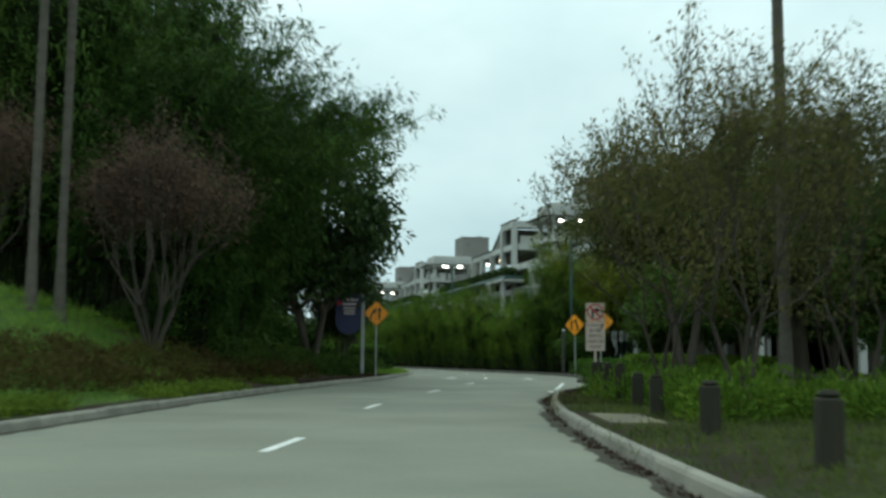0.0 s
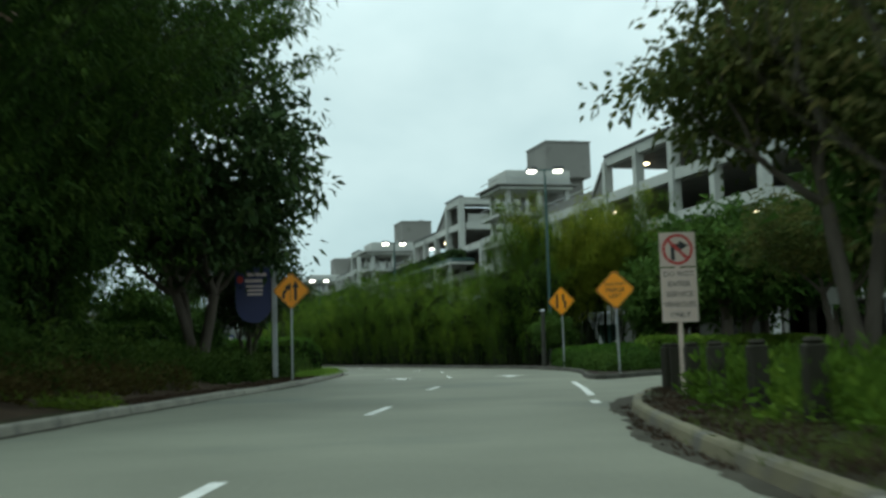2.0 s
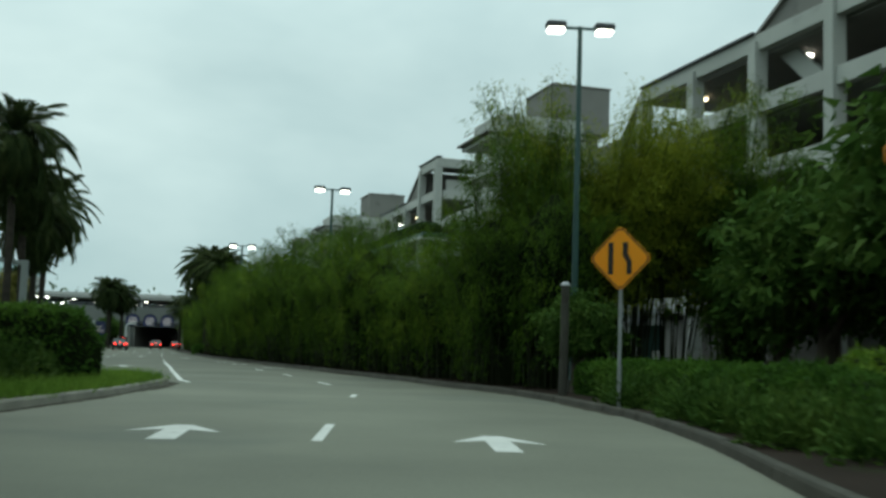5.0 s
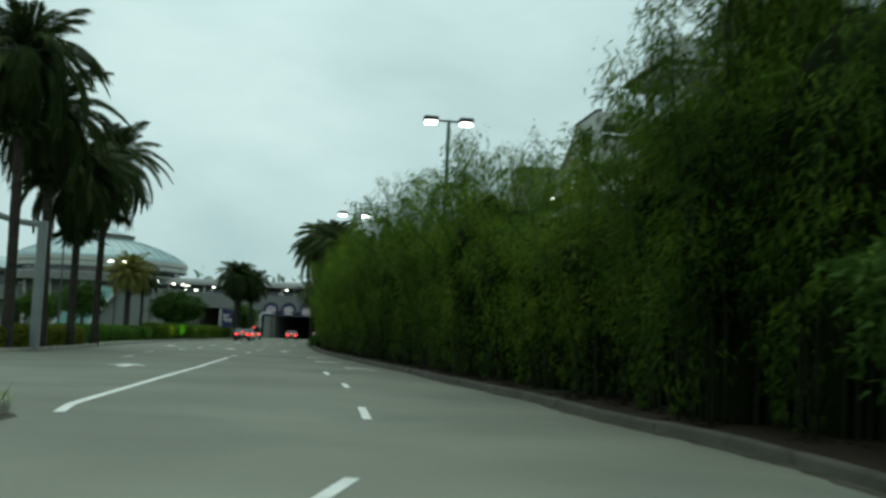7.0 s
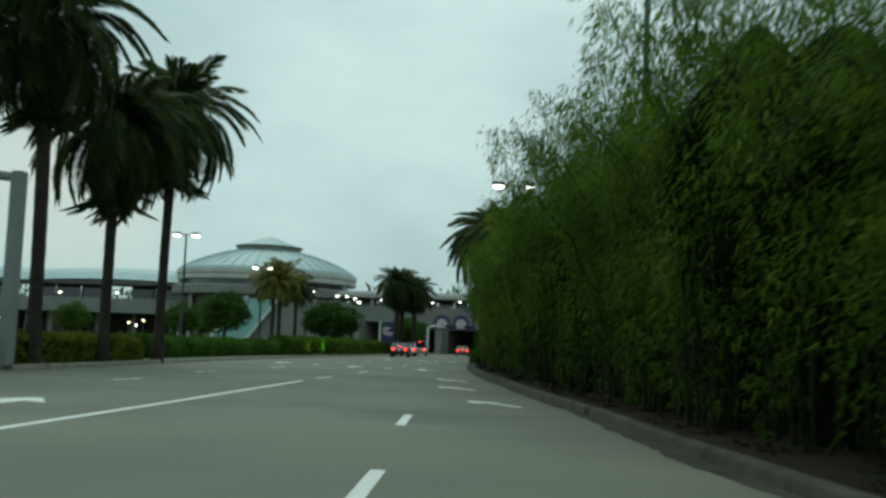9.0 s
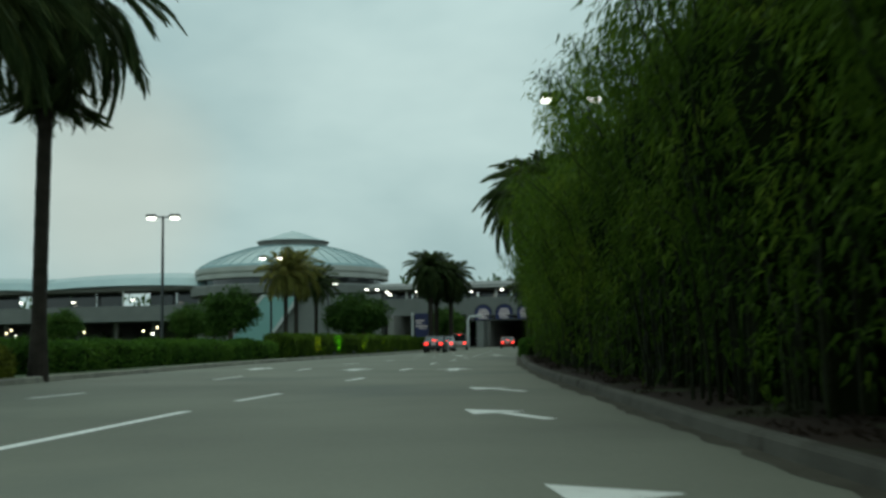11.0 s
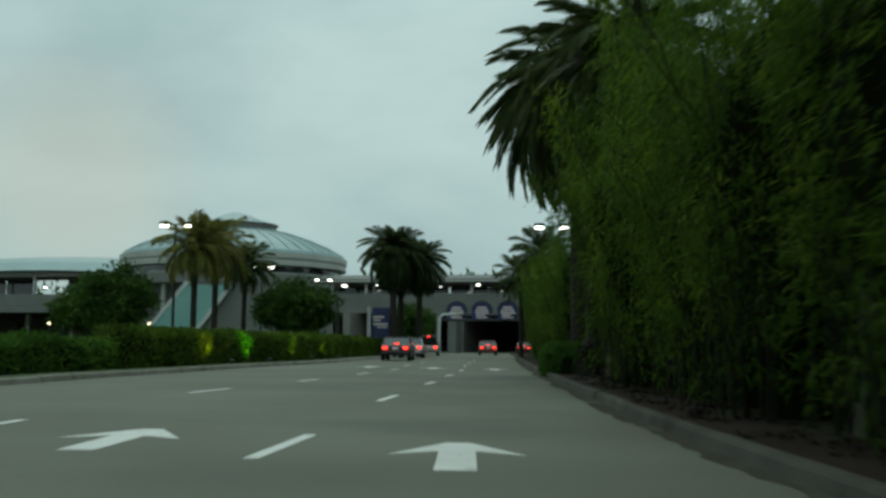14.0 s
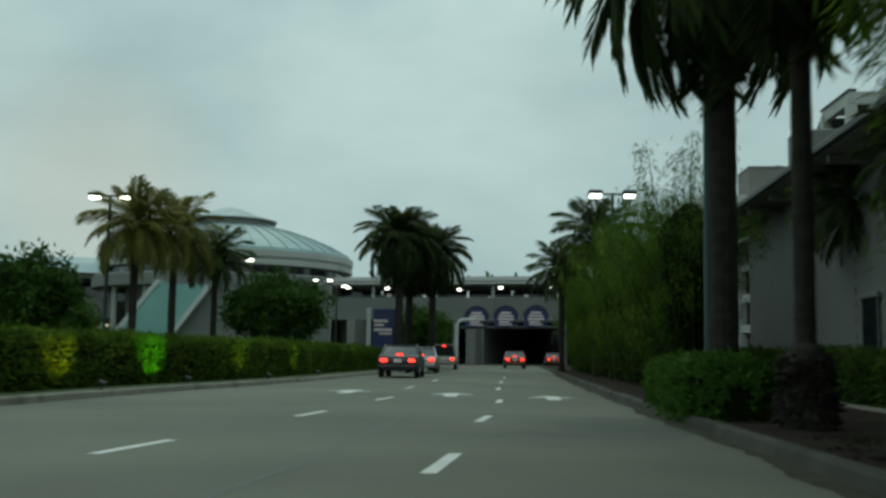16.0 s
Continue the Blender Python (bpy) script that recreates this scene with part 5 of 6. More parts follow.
def bamboo_clump(label, height, radius, culms, sprays, seed, lean=(0, 0), leaf=0.20, low=0.03, fill=13, mat=None, solid=0.80, puff=26, faced=False, bare=0.0):
    """A clump of arching culms with sprays of narrow leaves."""
    rng = np.random.default_rng(seed)
    base = thing("bamboo_clump", label, "bamboo", "bamboo along the road")
    g = Geo()
    pts, out = [], []

    def girth(t):  # half-width of the dark shade core at a share of the height
        return radius * (0.56 + 0.26 * min(1.0, t * 2.2)) * (1.0 if t < solid * 0.6 else max(0.12, 1 - ((t - solid * 0.6) / (solid * 0.42)) ** 2))
    rows = []
    for k in range(11):
        t = bare + (solid - bare) * k / 10
        row = []
        for j in range(14):
            a = 2 * math.pi * j / 14
            r = girth(t) * (0.86 + 0.5 * noise.noise(Vector((1.3 * math.cos(a) + seed, 1.3 * math.sin(a), 5 * t))))
            row.append((r * math.cos(a) + lean[0] * t * t, r * math.sin(a) + lean[1] * t * t, height * t + 0.25 * noise.noise(Vector((j, k, seed)))))
        rows.append(row)
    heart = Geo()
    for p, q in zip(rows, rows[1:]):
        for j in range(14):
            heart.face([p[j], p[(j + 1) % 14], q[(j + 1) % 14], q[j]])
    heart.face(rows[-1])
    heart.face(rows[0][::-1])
    part("core", heart, SHADE_CORE, base, "near-black solid standing for shade inside the clump")
    for c in range(0 if bare else culms // 2):  # short dead shoots crowd the foot
        a, r0 = rng.uniform(0, 2 * math.pi), radius * 0.75 * math.sqrt(rng.uniform())
        x, y = r0 * math.cos(a), r0 * math.sin(a)
        h = height * rng.uniform(0.3, 0.6)
        g.tube([(x, y, 0), (x * 1.1, y * 1.1, h * 0.5), (x * 1.35 + 0.1, y * 1.35, h)], [0.03, 0.025, 0.008], 4, cap=False)
    for c in range(culms):
        a = rng.uniform(0, 2 * math.pi)
        r0 = radius * 0.45 * math.sqrt(rng.uniform())
        h = height * (rng.uniform(0.62, 1.0) if c > 3 else 1.0)
        reach = radius * rng.uniform(0.5, 1.25) * (h / height)
        d = np.array([math.cos(a), math.sin(a)])
        path = []
        for k in range(7):
            t = k / 6
            bend = t ** 1.7 * reach
            x = d * (r0 + bend) + np.array(lean) * t ** 2
            z = h * (t - 0.10 * t ** 4)
            path.append((x[0], x[1], z))
        g.tube(path, [0.028 * (1 - 0.8 * k / 6) + 0.004 for k in range(7)], 5, cap=False)
        p = np.array(path)
        for s in range(sprays):
            t = low + (1 - low) * rng.uniform(0, 1) ** 0.78
            q = t * 6
            i = min(int(q), 5)
            pos = p[i] + (p[i + 1] - p[i]) * (q - i)
            b = rng.uniform(0, 2 * math.pi)
            mix = np.array([math.cos(b), math.sin(b), 0.25])
            mix[:2] += d * 0.6
            ln = rng.uniform(0.15, 0.85) * (1.15 - 0.5 * t)
            spot = pos + mix * ln
            if math.hypot(spot[0] - lean[0] * t * t, spot[1] - lean[1] * t * t) < 0.72 * girth(t) and t < solid * 0.9:
                continue
            pts.append(spot)
            out.append(mix)
    tagged(part("thicket", g, CULM, base, "thin green-brown culms"), kind="stuff")
    # lumps of foliage that hang over the outside
    lumps = int(24 * height / 8 * max(1.0, radius / 2.2))
    for c in range(lumps):
        t = max(0.13, bare) + (solid + 0.03 - 0.8 * bare) * ((c + rng.uniform()) / lumps)
        a = c * 2.399 + rng.uniform(-0.3, 0.3)
        r = girth(min(t, solid * 0.97)) * rng.uniform(0.95, 1.55)
        mid = np.array([r * math.cos(a) + lean[0] * t * t, r * math.sin(a) + lean[1] * t * t, height * t])
        size = 0.20 * radius ** 0.7 * rng.uniform(0.7, 1.4)
        for k in range(puff):
            o = rng.normal(size=3) * size * np.array([1, 1, 2.3])
            o[:2] += 0.35 * abs(o[2]) * np.array([math.cos(a), math.sin(a)]) * (1 if o[2] > 0 else 0.4)
            pts.append(mid + o)
            out.append(np.array([math.cos(a), math.sin(a), 0.1]))
    pts, out = np.array(pts), np.array(out)
    if faced:  # thin growth on the side away from the light
        keep = (pts[:, 0] < 0.35 * radius) | (rng.uniform(size=len(pts)) < 0.25) | (pts[:, 2] > 0.82 * height)
        pts, out = pts[keep], out[keep]
    b, ax, ln = spray_leaves(pts, out, fill, leaf, 0.14, 0.55, rng)
    f = new("foliage", leaf_mesh("bamboo_foliage", b, ax, ln, ln * 0.20, mat or BAMBOO_LEAF, rng, 0.15, True, 0.62))
    f.parent = base
    tagged(f, kind="stuff")
    return base


def hedge_bamboo(label, height, radius, seed, plumes=24, leaf=0.158, fill=9):
    """Hedge bamboo: culms that arch outwards, each with a long drooping plume of leaves; its -x side is the full one."""
    rng = np.random.default_rng(seed)
    base = thing("bamboo_clump", label, "bamboo", "bamboo along the road")

    def girth(t):  # half-width of the dark shade core: narrow at the foot, widest past the middle
        u = min(1.0, t / 0.5)
        return radius * (0.24 + 0.44 * u * u * (3 - 2 * u)) * (1.0 if t < 0.45 else max(0.1, 1 - ((t - 0.45) / 0.27) ** 2))
    rows = []
    for k in range(12):
        t = 0.70 * k / 11
        row = []
        for j in range(12):
            a = 2 * math.pi * j / 12
            r = girth(t) * (0.9 + 0.55 * noise.noise(Vector((1.5 * math.cos(a) + seed, 1.5 * math.sin(a), 5 * t))))
            row.append((r * math.cos(a), r * math.sin(a), height * t))
        rows.append(row)
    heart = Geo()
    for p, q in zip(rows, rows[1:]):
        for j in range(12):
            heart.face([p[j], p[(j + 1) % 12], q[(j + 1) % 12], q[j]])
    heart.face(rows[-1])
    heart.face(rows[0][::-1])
    part("core", heart, SHADE_CORE, base, "near-black solid standing for shade inside the clump")
    g = Geo()
    pts, out = [], []
    for c in range(plumes + 14):
        skirt = c >= plumes  # short outer shoots that hide the foot
        a = c * 2.399 + rng.uniform(-0.35, 0.35)
        d = np.array([math.cos(a), math.sin(a)])
        r0 = radius * (rng.uniform(0.40, 0.62) if skirt else 0.42 * math.sqrt(rng.uniform()))
        h = height * (rng.uniform(0.22, 0.5) if skirt else rng.uniform(0.60, 0.94) if c > 4 else rng.uniform(0.94, 1.0))
        reach = radius * (rng.uniform(0.1, 0.35) if skirt else rng.uniform(0.55, 1.12) if c > 4 else rng.uniform(0.2, 0.6))
        path = []
        for k in range(8):
            t = k / 7
            xy = d * (r0 + reach * t ** 1.8) + 0.10 * rng.normal(size=2) * t
            path.append((xy[0], xy[1], h * (t - (0.04 if c <= 4 else 0.13) * t ** 4)))
        g.tube(path, [0.024 * (1 - 0.8 * k / 7) + 0.004 for k in range(8)], 5, cap=False)
        p = np.array(path)
        n = int((44 if skirt else 92) * h / height)
        for k in range(n):
            t = (0.12 if skirt else 0.28) + (0.88 if skirt else 0.72) * ((k + rng.uniform()) / n) ** 0.85
            q = min(t, 0.999) * 7
            i = int(q)
            pos = p[i] + (p[i + 1] - p[i]) * (q - i)
            wide = (0.13 + 0.34 * math.sin(math.pi * min(1.0, 0.25 + 0.62 * t)) ** 0.8) * (0.9 if skirt else 1.0)
            b = rng.uniform(0, 2 * math.pi)
            o = np.array([math.cos(b), math.sin(b), 0.0]) * wide * math.sqrt(rng.uniform())
            o[:2] += d * 0.10
            o[2] = rng.normal() * 0.12
            if rng.uniform() < 0.65 and pos[0] + o[0] > 0.35 * radius and pos[2] < 0.8 * height:
                continue
            pts.append(pos + o)
            out.append(np.array([math.cos(b) + 0.5 * d[0], math.sin(b) + 0.5 * d[1], -0.1]))
    tagged(part("thicket", g, CULM, base, "thin green-brown culms"), kind="stuff")
    b, ax, ln = spray_leaves(np.array(pts), np.array(out), fill, leaf, 0.11, 0.75, rng)
    f = new("foliage", leaf_mesh("bamboo_foliage", b, ax, ln, ln * 0.21, BAMBOO_LEAF, rng, 0.2, True, 0.55))
    f.parent = base
    tagged(f, kind="stuff")
    return base


def limbs(g, start, direction, length, radius, depth, rng, ends, spread=0.6, rise=0.15):
    """A limb that bends and forks; the tips are gathered in ends."""
    pts = [np.array(start, float)]
    d = np.array(direction, float)
    d /= np.linalg.norm(d)
    for k in range(4):
        d = d + rng.normal(size=3) * 0.14 + np.array([0, 0, rise * 0.3])
        d /= np.linalg.norm(d)
        pts.append(pts[-1] + d * length / 4)
    g.tube([tuple(p) for p in pts], [radius * (1 - 0.11 * k) for k in range(5)], 7 if depth > 1 else 5, cap=False)
    if depth <= 1:
        ends.append((pts[-1], d))
        ends.append((pts[2], d))
    if depth > 0:
        for c in range(2 if depth < 2 else 3):
            nd = d + rng.normal(size=3) * spread
            nd[2] += rise
            limbs(g, pts[-1 if c < 2 else 3], nd, length * rng.uniform(0.62, 0.85), radius * 0.58, depth - 1, rng, ends, spread, rise)


def tree(name, label, category, group, seed, stems, trunk_h, length, radius, depth, leaf_mat, bark, leaves_each, leaf, puff, wide=0.19, spread=0.6, rise=0.15, splay=0.35, down=0.2, crown=None, blade=True, shoots=0):
    """A branching tree: trunk with limbs, and a crown of separate leaves in clumps."""
    rng = np.random.default_rng(seed)
    base = thing(name, label, category, group)
    g = Geo()
    ends = []
    for s in range(stems):
        a = 2 * math.pi * s / stems + rng.uniform(0, 1)
        lean = splay if stems > 1 else 0.06
        d = np.array([math.cos(a) * lean, math.sin(a) * lean, 1.0])
        top = d * trunk_h
        r = radius / math.sqrt(stems)
        g.tube([(0.06 * s, 0, -0.3), tuple(d * trunk_h * 0.08), tuple(d * trunk_h * 0.5 + rng.normal(size=3) * 0.05), tuple(top)], [r * 1.5, r * 1.1, r * 0.95, r * 0.85], 9, cap=False)
        for c in range(3 if stems > 1 else 5):
            nd = d * 0.8 + rng.normal(size=3) * spread
            nd[2] = abs(nd[2]) * 0.6 + rise
            limbs(g, top * (1.0 if c < 3 else 0.8), nd, length, r * 0.6, depth, rng, ends, spread, rise)
    tips = []
    for c in range(shoots):  # long thin shoots that stand out of the crown
        p, d = ends[int(rng.integers(len(ends)))]
        d = d + rng.normal(size=3) * 0.35 + np.array([0, 0, 0.3])
        d /= np.linalg.norm(d)
        long = rng.uniform(0.7, 1.6)
        way = [p + d * long * k / 4 - np.array([0, 0, 0.12 * long * (k / 4) ** 2]) for k in range(5)]
        g.tube([tuple(q) for q in way], [0.012, 0.010, 0.008, 0.006, 0.004], 3, cap=False)
        tips += [q + rng.normal(size=3) * 0.08 for q in way[1:]]
    part("trunk", g, bark, base, smooth=True)
    pts = np.array([e[0] for e in ends])
    if crown:
        wide_r, tall_r, mid_z, count = crown
        d = rng.normal(size=(count, 3))
        d /= np.linalg.norm(d, axis=1, keepdims=True)
        lump = np.array([0.78 + 0.42 * noise.noise(Vector((1.7 * q[0] + seed, 1.7 * q[1], 1.7 * q[2]))) for q in d])[:, None]
        more = d * np.array([wide_r, wide_r, tall_r]) * lump * rng.uniform(0.55, 1.0, (count, 1)) + np.array([0, 0, mid_z])
        pts = np.concatenate([pts[np.linalg.norm((pts - [0, 0, mid_z]) / [wide_r, wide_r, tall_r], axis=1) < 1.15], more])
    n = len(pts) * leaves_each
    clump = np.repeat(pts, leaves_each, axis=0)
    off = rng.normal(size=(n, 3))
    off = off / np.linalg.norm(off, axis=1, keepdims=True) * rng.uniform(0, 1, (n, 1)) ** 0.45 * puff * 1.75 * rng.uniform(0.55, 1.2, (len(pts), 1)).repeat(leaves_each, axis=0)
    off[:, 2] *= 0.7
    ax = off * 0.8 / puff + rng.normal(size=(n, 3)) * 0.5
    ax[:, 2] -= down
    ln = leaf * rng.uniform(0.6, 1.3, n)
    place_at = clump + off
    if tips:
        t = np.repeat(np.array(tips), 9, axis=0)
        place_at = np.concatenate([place_at, t + rng.normal(size=t.shape) * 0.09])
        ax = np.concatenate([ax, rng.normal(size=t.shape) - np.array([0, 0, down])])
        ln = np.concatenate([ln, leaf * rng.uniform(0.6, 1.3, len(t))])
    f = new("crown", leaf_mesh(name + "_crown", place_at, ax, ln, ln * wide, leaf_mat, rng, 0.1, blade, 0.35))
    f.parent = base
    return base


def frond_mesh(name, length, seed, mat, droop=0.5, pairs=64, leaflet=0.60):
    """One feather-shaped palm frond, springing from the origin along +x and arching down."""
    rng = np.random.default_rng(seed)
    v, f = [], []
    spine = []
    for k in range(13):
        t = k / 12
        spine.append(np.array([length * (t - 0.28 * droop * t ** 3), 0.02 * math.sin(5 * t + seed), length * (0.16 * t - droop * 0.80 * t ** 2.4)]))
    spine = np.array(spine)

    def along(t):
        q = min(t, 0.9999) * 12
        i = int(q)
        return spine[i] + (spine[i + 1] - spine[i]) * (q - i), spine[i + 1] - spine[i]
    for k in range(13):
        t = k / 12
        r = 0.035 * (1 - 0.85 * t)
        for j in range(3):
            a = 2 * math.pi * j / 3
            v.append(tuple(spine[k] + np.array([0, r * math.cos(a), r * math.sin(a)])))
    for k in range(12):
        for j in range(3):
            f.append((3 * k + j, 3 * k + 3 + j, 3 * k + 3 + (j + 1) % 3, 3 * k + (j + 1) % 3))
    for k in range(pairs):
        t = 0.10 + 0.90 * (k + 0.5) / pairs
        p, d = along(t)
        d = d / np.linalg.norm(d)
        ln = leaflet * (0.35 + 1.15 * math.sin(math.pi * min(1, 0.12 + 0.8 * t)) ** 0.8) * rng.uniform(0.85, 1.1)
        for sgn in (-1, 1):
            ax = d * 0.72 + np.array([0, sgn * 0.50, 0.05 - 0.75 * rng.uniform(0.1, 1.0)])
            ax /= np.linalg.norm(ax)
            wv = np.cross(ax, [0, 0, 1.0])
            wv = wv / np.linalg.norm(wv) * 0.032 + d * 0.006
            mid = p + ax * ln * 0.45
            tip = p + ax * ln + np.array([0, 0, -0.16 * ln])
            i = len(v)
            v += [tuple(p), tuple(mid + wv), tuple(tip), tuple(mid - wv)]
            f.append((i, i + 1, i + 2, i + 3))
    me = bpy.data.meshes.new(name)
    me.from_pydata(v, [], f)
    me.materials.append(mat)
    me.update()
    return me


def palm(label, group, trunk_h, trunk_r, frond_len, fronds, seed, mat=None, bark=None, lean=(0, 0), skirt=0.0, flare=1.35, category="palm tree", boot=False, droops=(0.85, 1.0, 0.6), pairs=60):
    """A date palm: rough trunk with leaf bases, and separate arching fronds."""
    rng = np.random.default_rng(seed)
    base = thing("palm_tree", label, category, group)
    g = Geo()
    rings, sides = 26, 12
    prof = []
    for k in range(rings + 1):
        t = k / rings
        r = trunk_r * (flare - (flare - 1) * min(1, t * 6)) * (1 + 0.05 * (k % 2)) * (1 + 0.10 * max(0, t - 0.85) / 0.15)
        prof.append(((lean[0] * t * t, lean[1] * t * t, -0.2 + (trunk_h + 0.2) * t), r))
    g.tube([p for p, r in prof], [r for p, r in prof], sides)
    trunk = part("trunk", g, bark or PALM_BARK, base)
    # cut leaf bases under the crown
    g = Geo()
    for k in range(46):
        a = k * 2.399
        z = trunk_h - 1.25 + 1.3 * k / 46
        r = trunk_r * (1.0 + 0.35 * (k / 46))
        top = Vector((lean[0] + math.cos(a) * r, lean[1] + math.sin(a) * r, z))
        end = top + Vector((math.cos(a) * 0.22, math.sin(a) * 0.22, 0.26))
        g.tube([tuple(top), tuple(end)], [0.085, 0.05], 5)
    part("leaf_base_collar", g, PALM_BARK, trunk)
    if boot:  # a shaggy dark fringe of dead leaf bases round the foot
        part("foot_boot", Geo().tube([(0, 0, 0), (0, 0, 0.25), (0, 0, 0.7), (0, 0, 1.02), (0, 0, 1.1)], [0.36, 0.33, 0.27, 0.23, 0.15], 14), PALM_BARK, trunk, "dark shaggy boot of dead leaf bases")
        m = 900
        a, z = rng.uniform(0, 2 * math.pi, m), rng.uniform(0.1, 0.95, m)
        r = 0.24 + 0.14 * (1 - z) * rng.uniform(0.2, 1.0, m)
        pos = np.stack([r * np.cos(a), r * np.sin(a), z], axis=1)
        ax = np.stack([0.5 * np.cos(a), 0.5 * np.sin(a), rng.normal(-0.4, 0.4, m)], axis=1)
        fr = new("foot_fringe", leaf_mesh("foot_fringe", pos, ax, rng.uniform(0.10, 0.2, m), 0.05, PALM_BARK, rng))
        fr.parent = trunk
    kinds = [frond_mesh("frond", frond_len * s, seed * 10 + i, mat or PALM_LEAF, d, pairs) for i, (s, d) in enumerate(zip((1.0, 1.0, 0.95), droops))]
    for k in range(fronds):
        t = k / (fronds - 1)
        lift = 84 - 112 * t ** 0.85 - skirt * t
        if lift < -68:
            lift = -68
        me = kinds[2 if lift > 45 else 0 if lift > 0 else 1]
        ob = new("frond", me)
        ob.parent = base
        s = rng.uniform(0.85, 1.08) * (0.8 if lift > 60 else 1.0)
        ob.matrix_basis = pose(lean[0], lean[1], trunk_h + 0.1 + 0.25 * (1 - t), 0, 0, math.degrees(k * 2.399) + rng.uniform(-9, 9)) @ pose(trunk_r * 0.7, 0, 0, rng.uniform(-18, 18), -lift + rng.uniform(-7, 7), 0) @ Matrix.Diagonal((s, s, s, 1))
    return base


def hedge(name, label, line, width, z0, height, mat, per_m, leaf=0.09, seed=1, group="", bumps=0.12, category="hedge"):
    """A clipped hedge along a line: a dark core standing for inner shade, inside a shell of leaves."""
    rng = np.random.default_rng(seed)
    base = thing(name, label, category, group)
    n = normals_right(line)
    g = Geo()
    rows = []
    for k, p in enumerate(line):
        w = width / 2 * (0.82 + bumps * noise.noise(Vector((k * 0.7, seed, 0))))
        h = height * (0.88 + bumps * noise.noise(Vector((k * 0.5, 9 + seed, 0))))
        z = z0(p) if callable(z0) else z0
        if k in (0, len(line) - 1):
            w, h = w * 0.25, h * 0.55
        elif k in (1, len(line) - 2):
            w, h = w * 0.85, h * 0.95
        rows.append([tuple(p + n[k] * (w * a) + Vector((0, 0, z + h * b))) for a, b in ((-0.9, -0.05), (-1, 0.35), (-0.95, 0.8), (-0.7, 0.97), (0, 1.0), (0.7, 0.97), (0.95, 0.8), (1, 0.35), (0.9, -0.05))])
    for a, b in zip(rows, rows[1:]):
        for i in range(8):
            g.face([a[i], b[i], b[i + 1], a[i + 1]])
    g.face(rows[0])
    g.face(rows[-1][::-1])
    part("core", g, SHADE_CORE, base, "near-black solid standing for shade inside the hedge")
    rows = np.array(rows)
    total = int(per_m * sum((b - a).length for a, b in zip(line, line[1:])))
    k = rng.integers(0, len(line) - 1, total)
    i = rng.integers(0, 8, total)
    u, w = rng.uniform(size=(total, 1)), rng.uniform(size=(total, 1))
    pos = (rows[k, i] * (1 - u) + rows[k + 1, i] * u) * (1 - w) + (rows[k, i + 1] * (1 - u) + rows[k + 1, i + 1] * u) * w
    mid = (rows[k].mean(axis=1) + rows[k + 1].mean(axis=1)) / 2
    ax = pos - mid
    ax /= np.maximum(np.linalg.norm(ax, axis=1, keepdims=True), 1e-6)
    pos = pos + ax * rng.normal(0.02, 0.06, (total, 1))
    ax = ax * 0.6 + rng.normal(size=(total, 3)) * 0.7 + np.array([0, 0, 0.25])
    ln = leaf * rng.uniform(0.6, 1.5, total)
    f = new("leaves", leaf_mesh(name + "_leaves", pos, ax, ln * 1.15, ln * 0.55, mat, rng, 0.0, True))
    f.parent = base
    return base


def shrub_strip(name, label, points, radius, height, mat, leaves_each, leaf, seed, category="ground cover", inner=0.35):
    """Loose low planting: many small mounds of leaves over the given places, of kind stuff."""
    rng = np.random.default_rng(seed)
    p = np.array(points)
    n = len(p) * leaves_each
    d = rng.normal(size=(n, 3))
    d[:, 2] = np.abs(d[:, 2]) * 0.8
    d /= np.linalg.norm(d, axis=1, keepdims=True)
    s = rng.uniform(0.55, 1.15, (len(p), 1)).repeat(leaves_each, axis=0)
    pos = np.repeat(p, leaves_each, axis=0) + d * np.array([radius, radius, height]) * s * rng.uniform(inner, 1.0, (n, 1))
    ax = d + rng.normal(size=(n, 3)) * 0.5 + np.array([0, 0, 0.35])
    ln = leaf * rng.uniform(0.6, 1.4, n)
    ob = new(name, leaf_mesh(name, pos, ax, ln, ln * 0.4, mat, rng))
    return tagged(ob, label, category, kind="stuff")


def grass_strip(name, label, points, height, seed, spread=0.2, blades=9, mat=None):
    rng = np.random.default_rng(seed)
    p = np.repeat(np.array(points), blades, axis=0)
    n = len(p)
    p = p + np.concatenate([rng.normal(size=(n, 2)) * spread, np.zeros((n, 1))], axis=1)
    ax = np.concatenate([rng.normal(size=(n, 2)) * 0.45, np.ones((n, 1))], axis=1)
    ln = height * rng.uniform(0.5, 1.3, n)
    ob = new(name, leaf_mesh(name, p, ax, ln, 0.02, mat or GRASS_LEAF, rng, 0.1, True))
    return tagged(ob, label, "grass", kind="stuff")


def place(ob, x, y, z=0.12, turn=0.0, scale=1.0, stretch=1.0):
    ob.matrix_basis = pose(x, y, z, 0, 0, turn) @ Matrix.Diagonal((scale, scale, scale * stretch, 1))
    return ob


def place_copy(ob, x, y, z=0.12, turn=0.0, scale=1.0, stretch=1.0, label=""):
    c = copy_thing(ob, Matrix.Identity(4))
    place(c, x, y, z, turn, scale, stretch)
    return tagged(c, label)


# bamboo hedge along the bend
BAMBOO = [hedge_bamboo("dense green bamboo clump with arching leafy tips", 8.0, 1.75, 11 + k) for k in range(4)]
used = [False] * 4
BACK = bamboo_clump("dense green bamboo clump in the second row", 8.6, 1.7, 26, 16, 14, low=0.10, leaf=0.28, fill=6, puff=14)
back_used = False
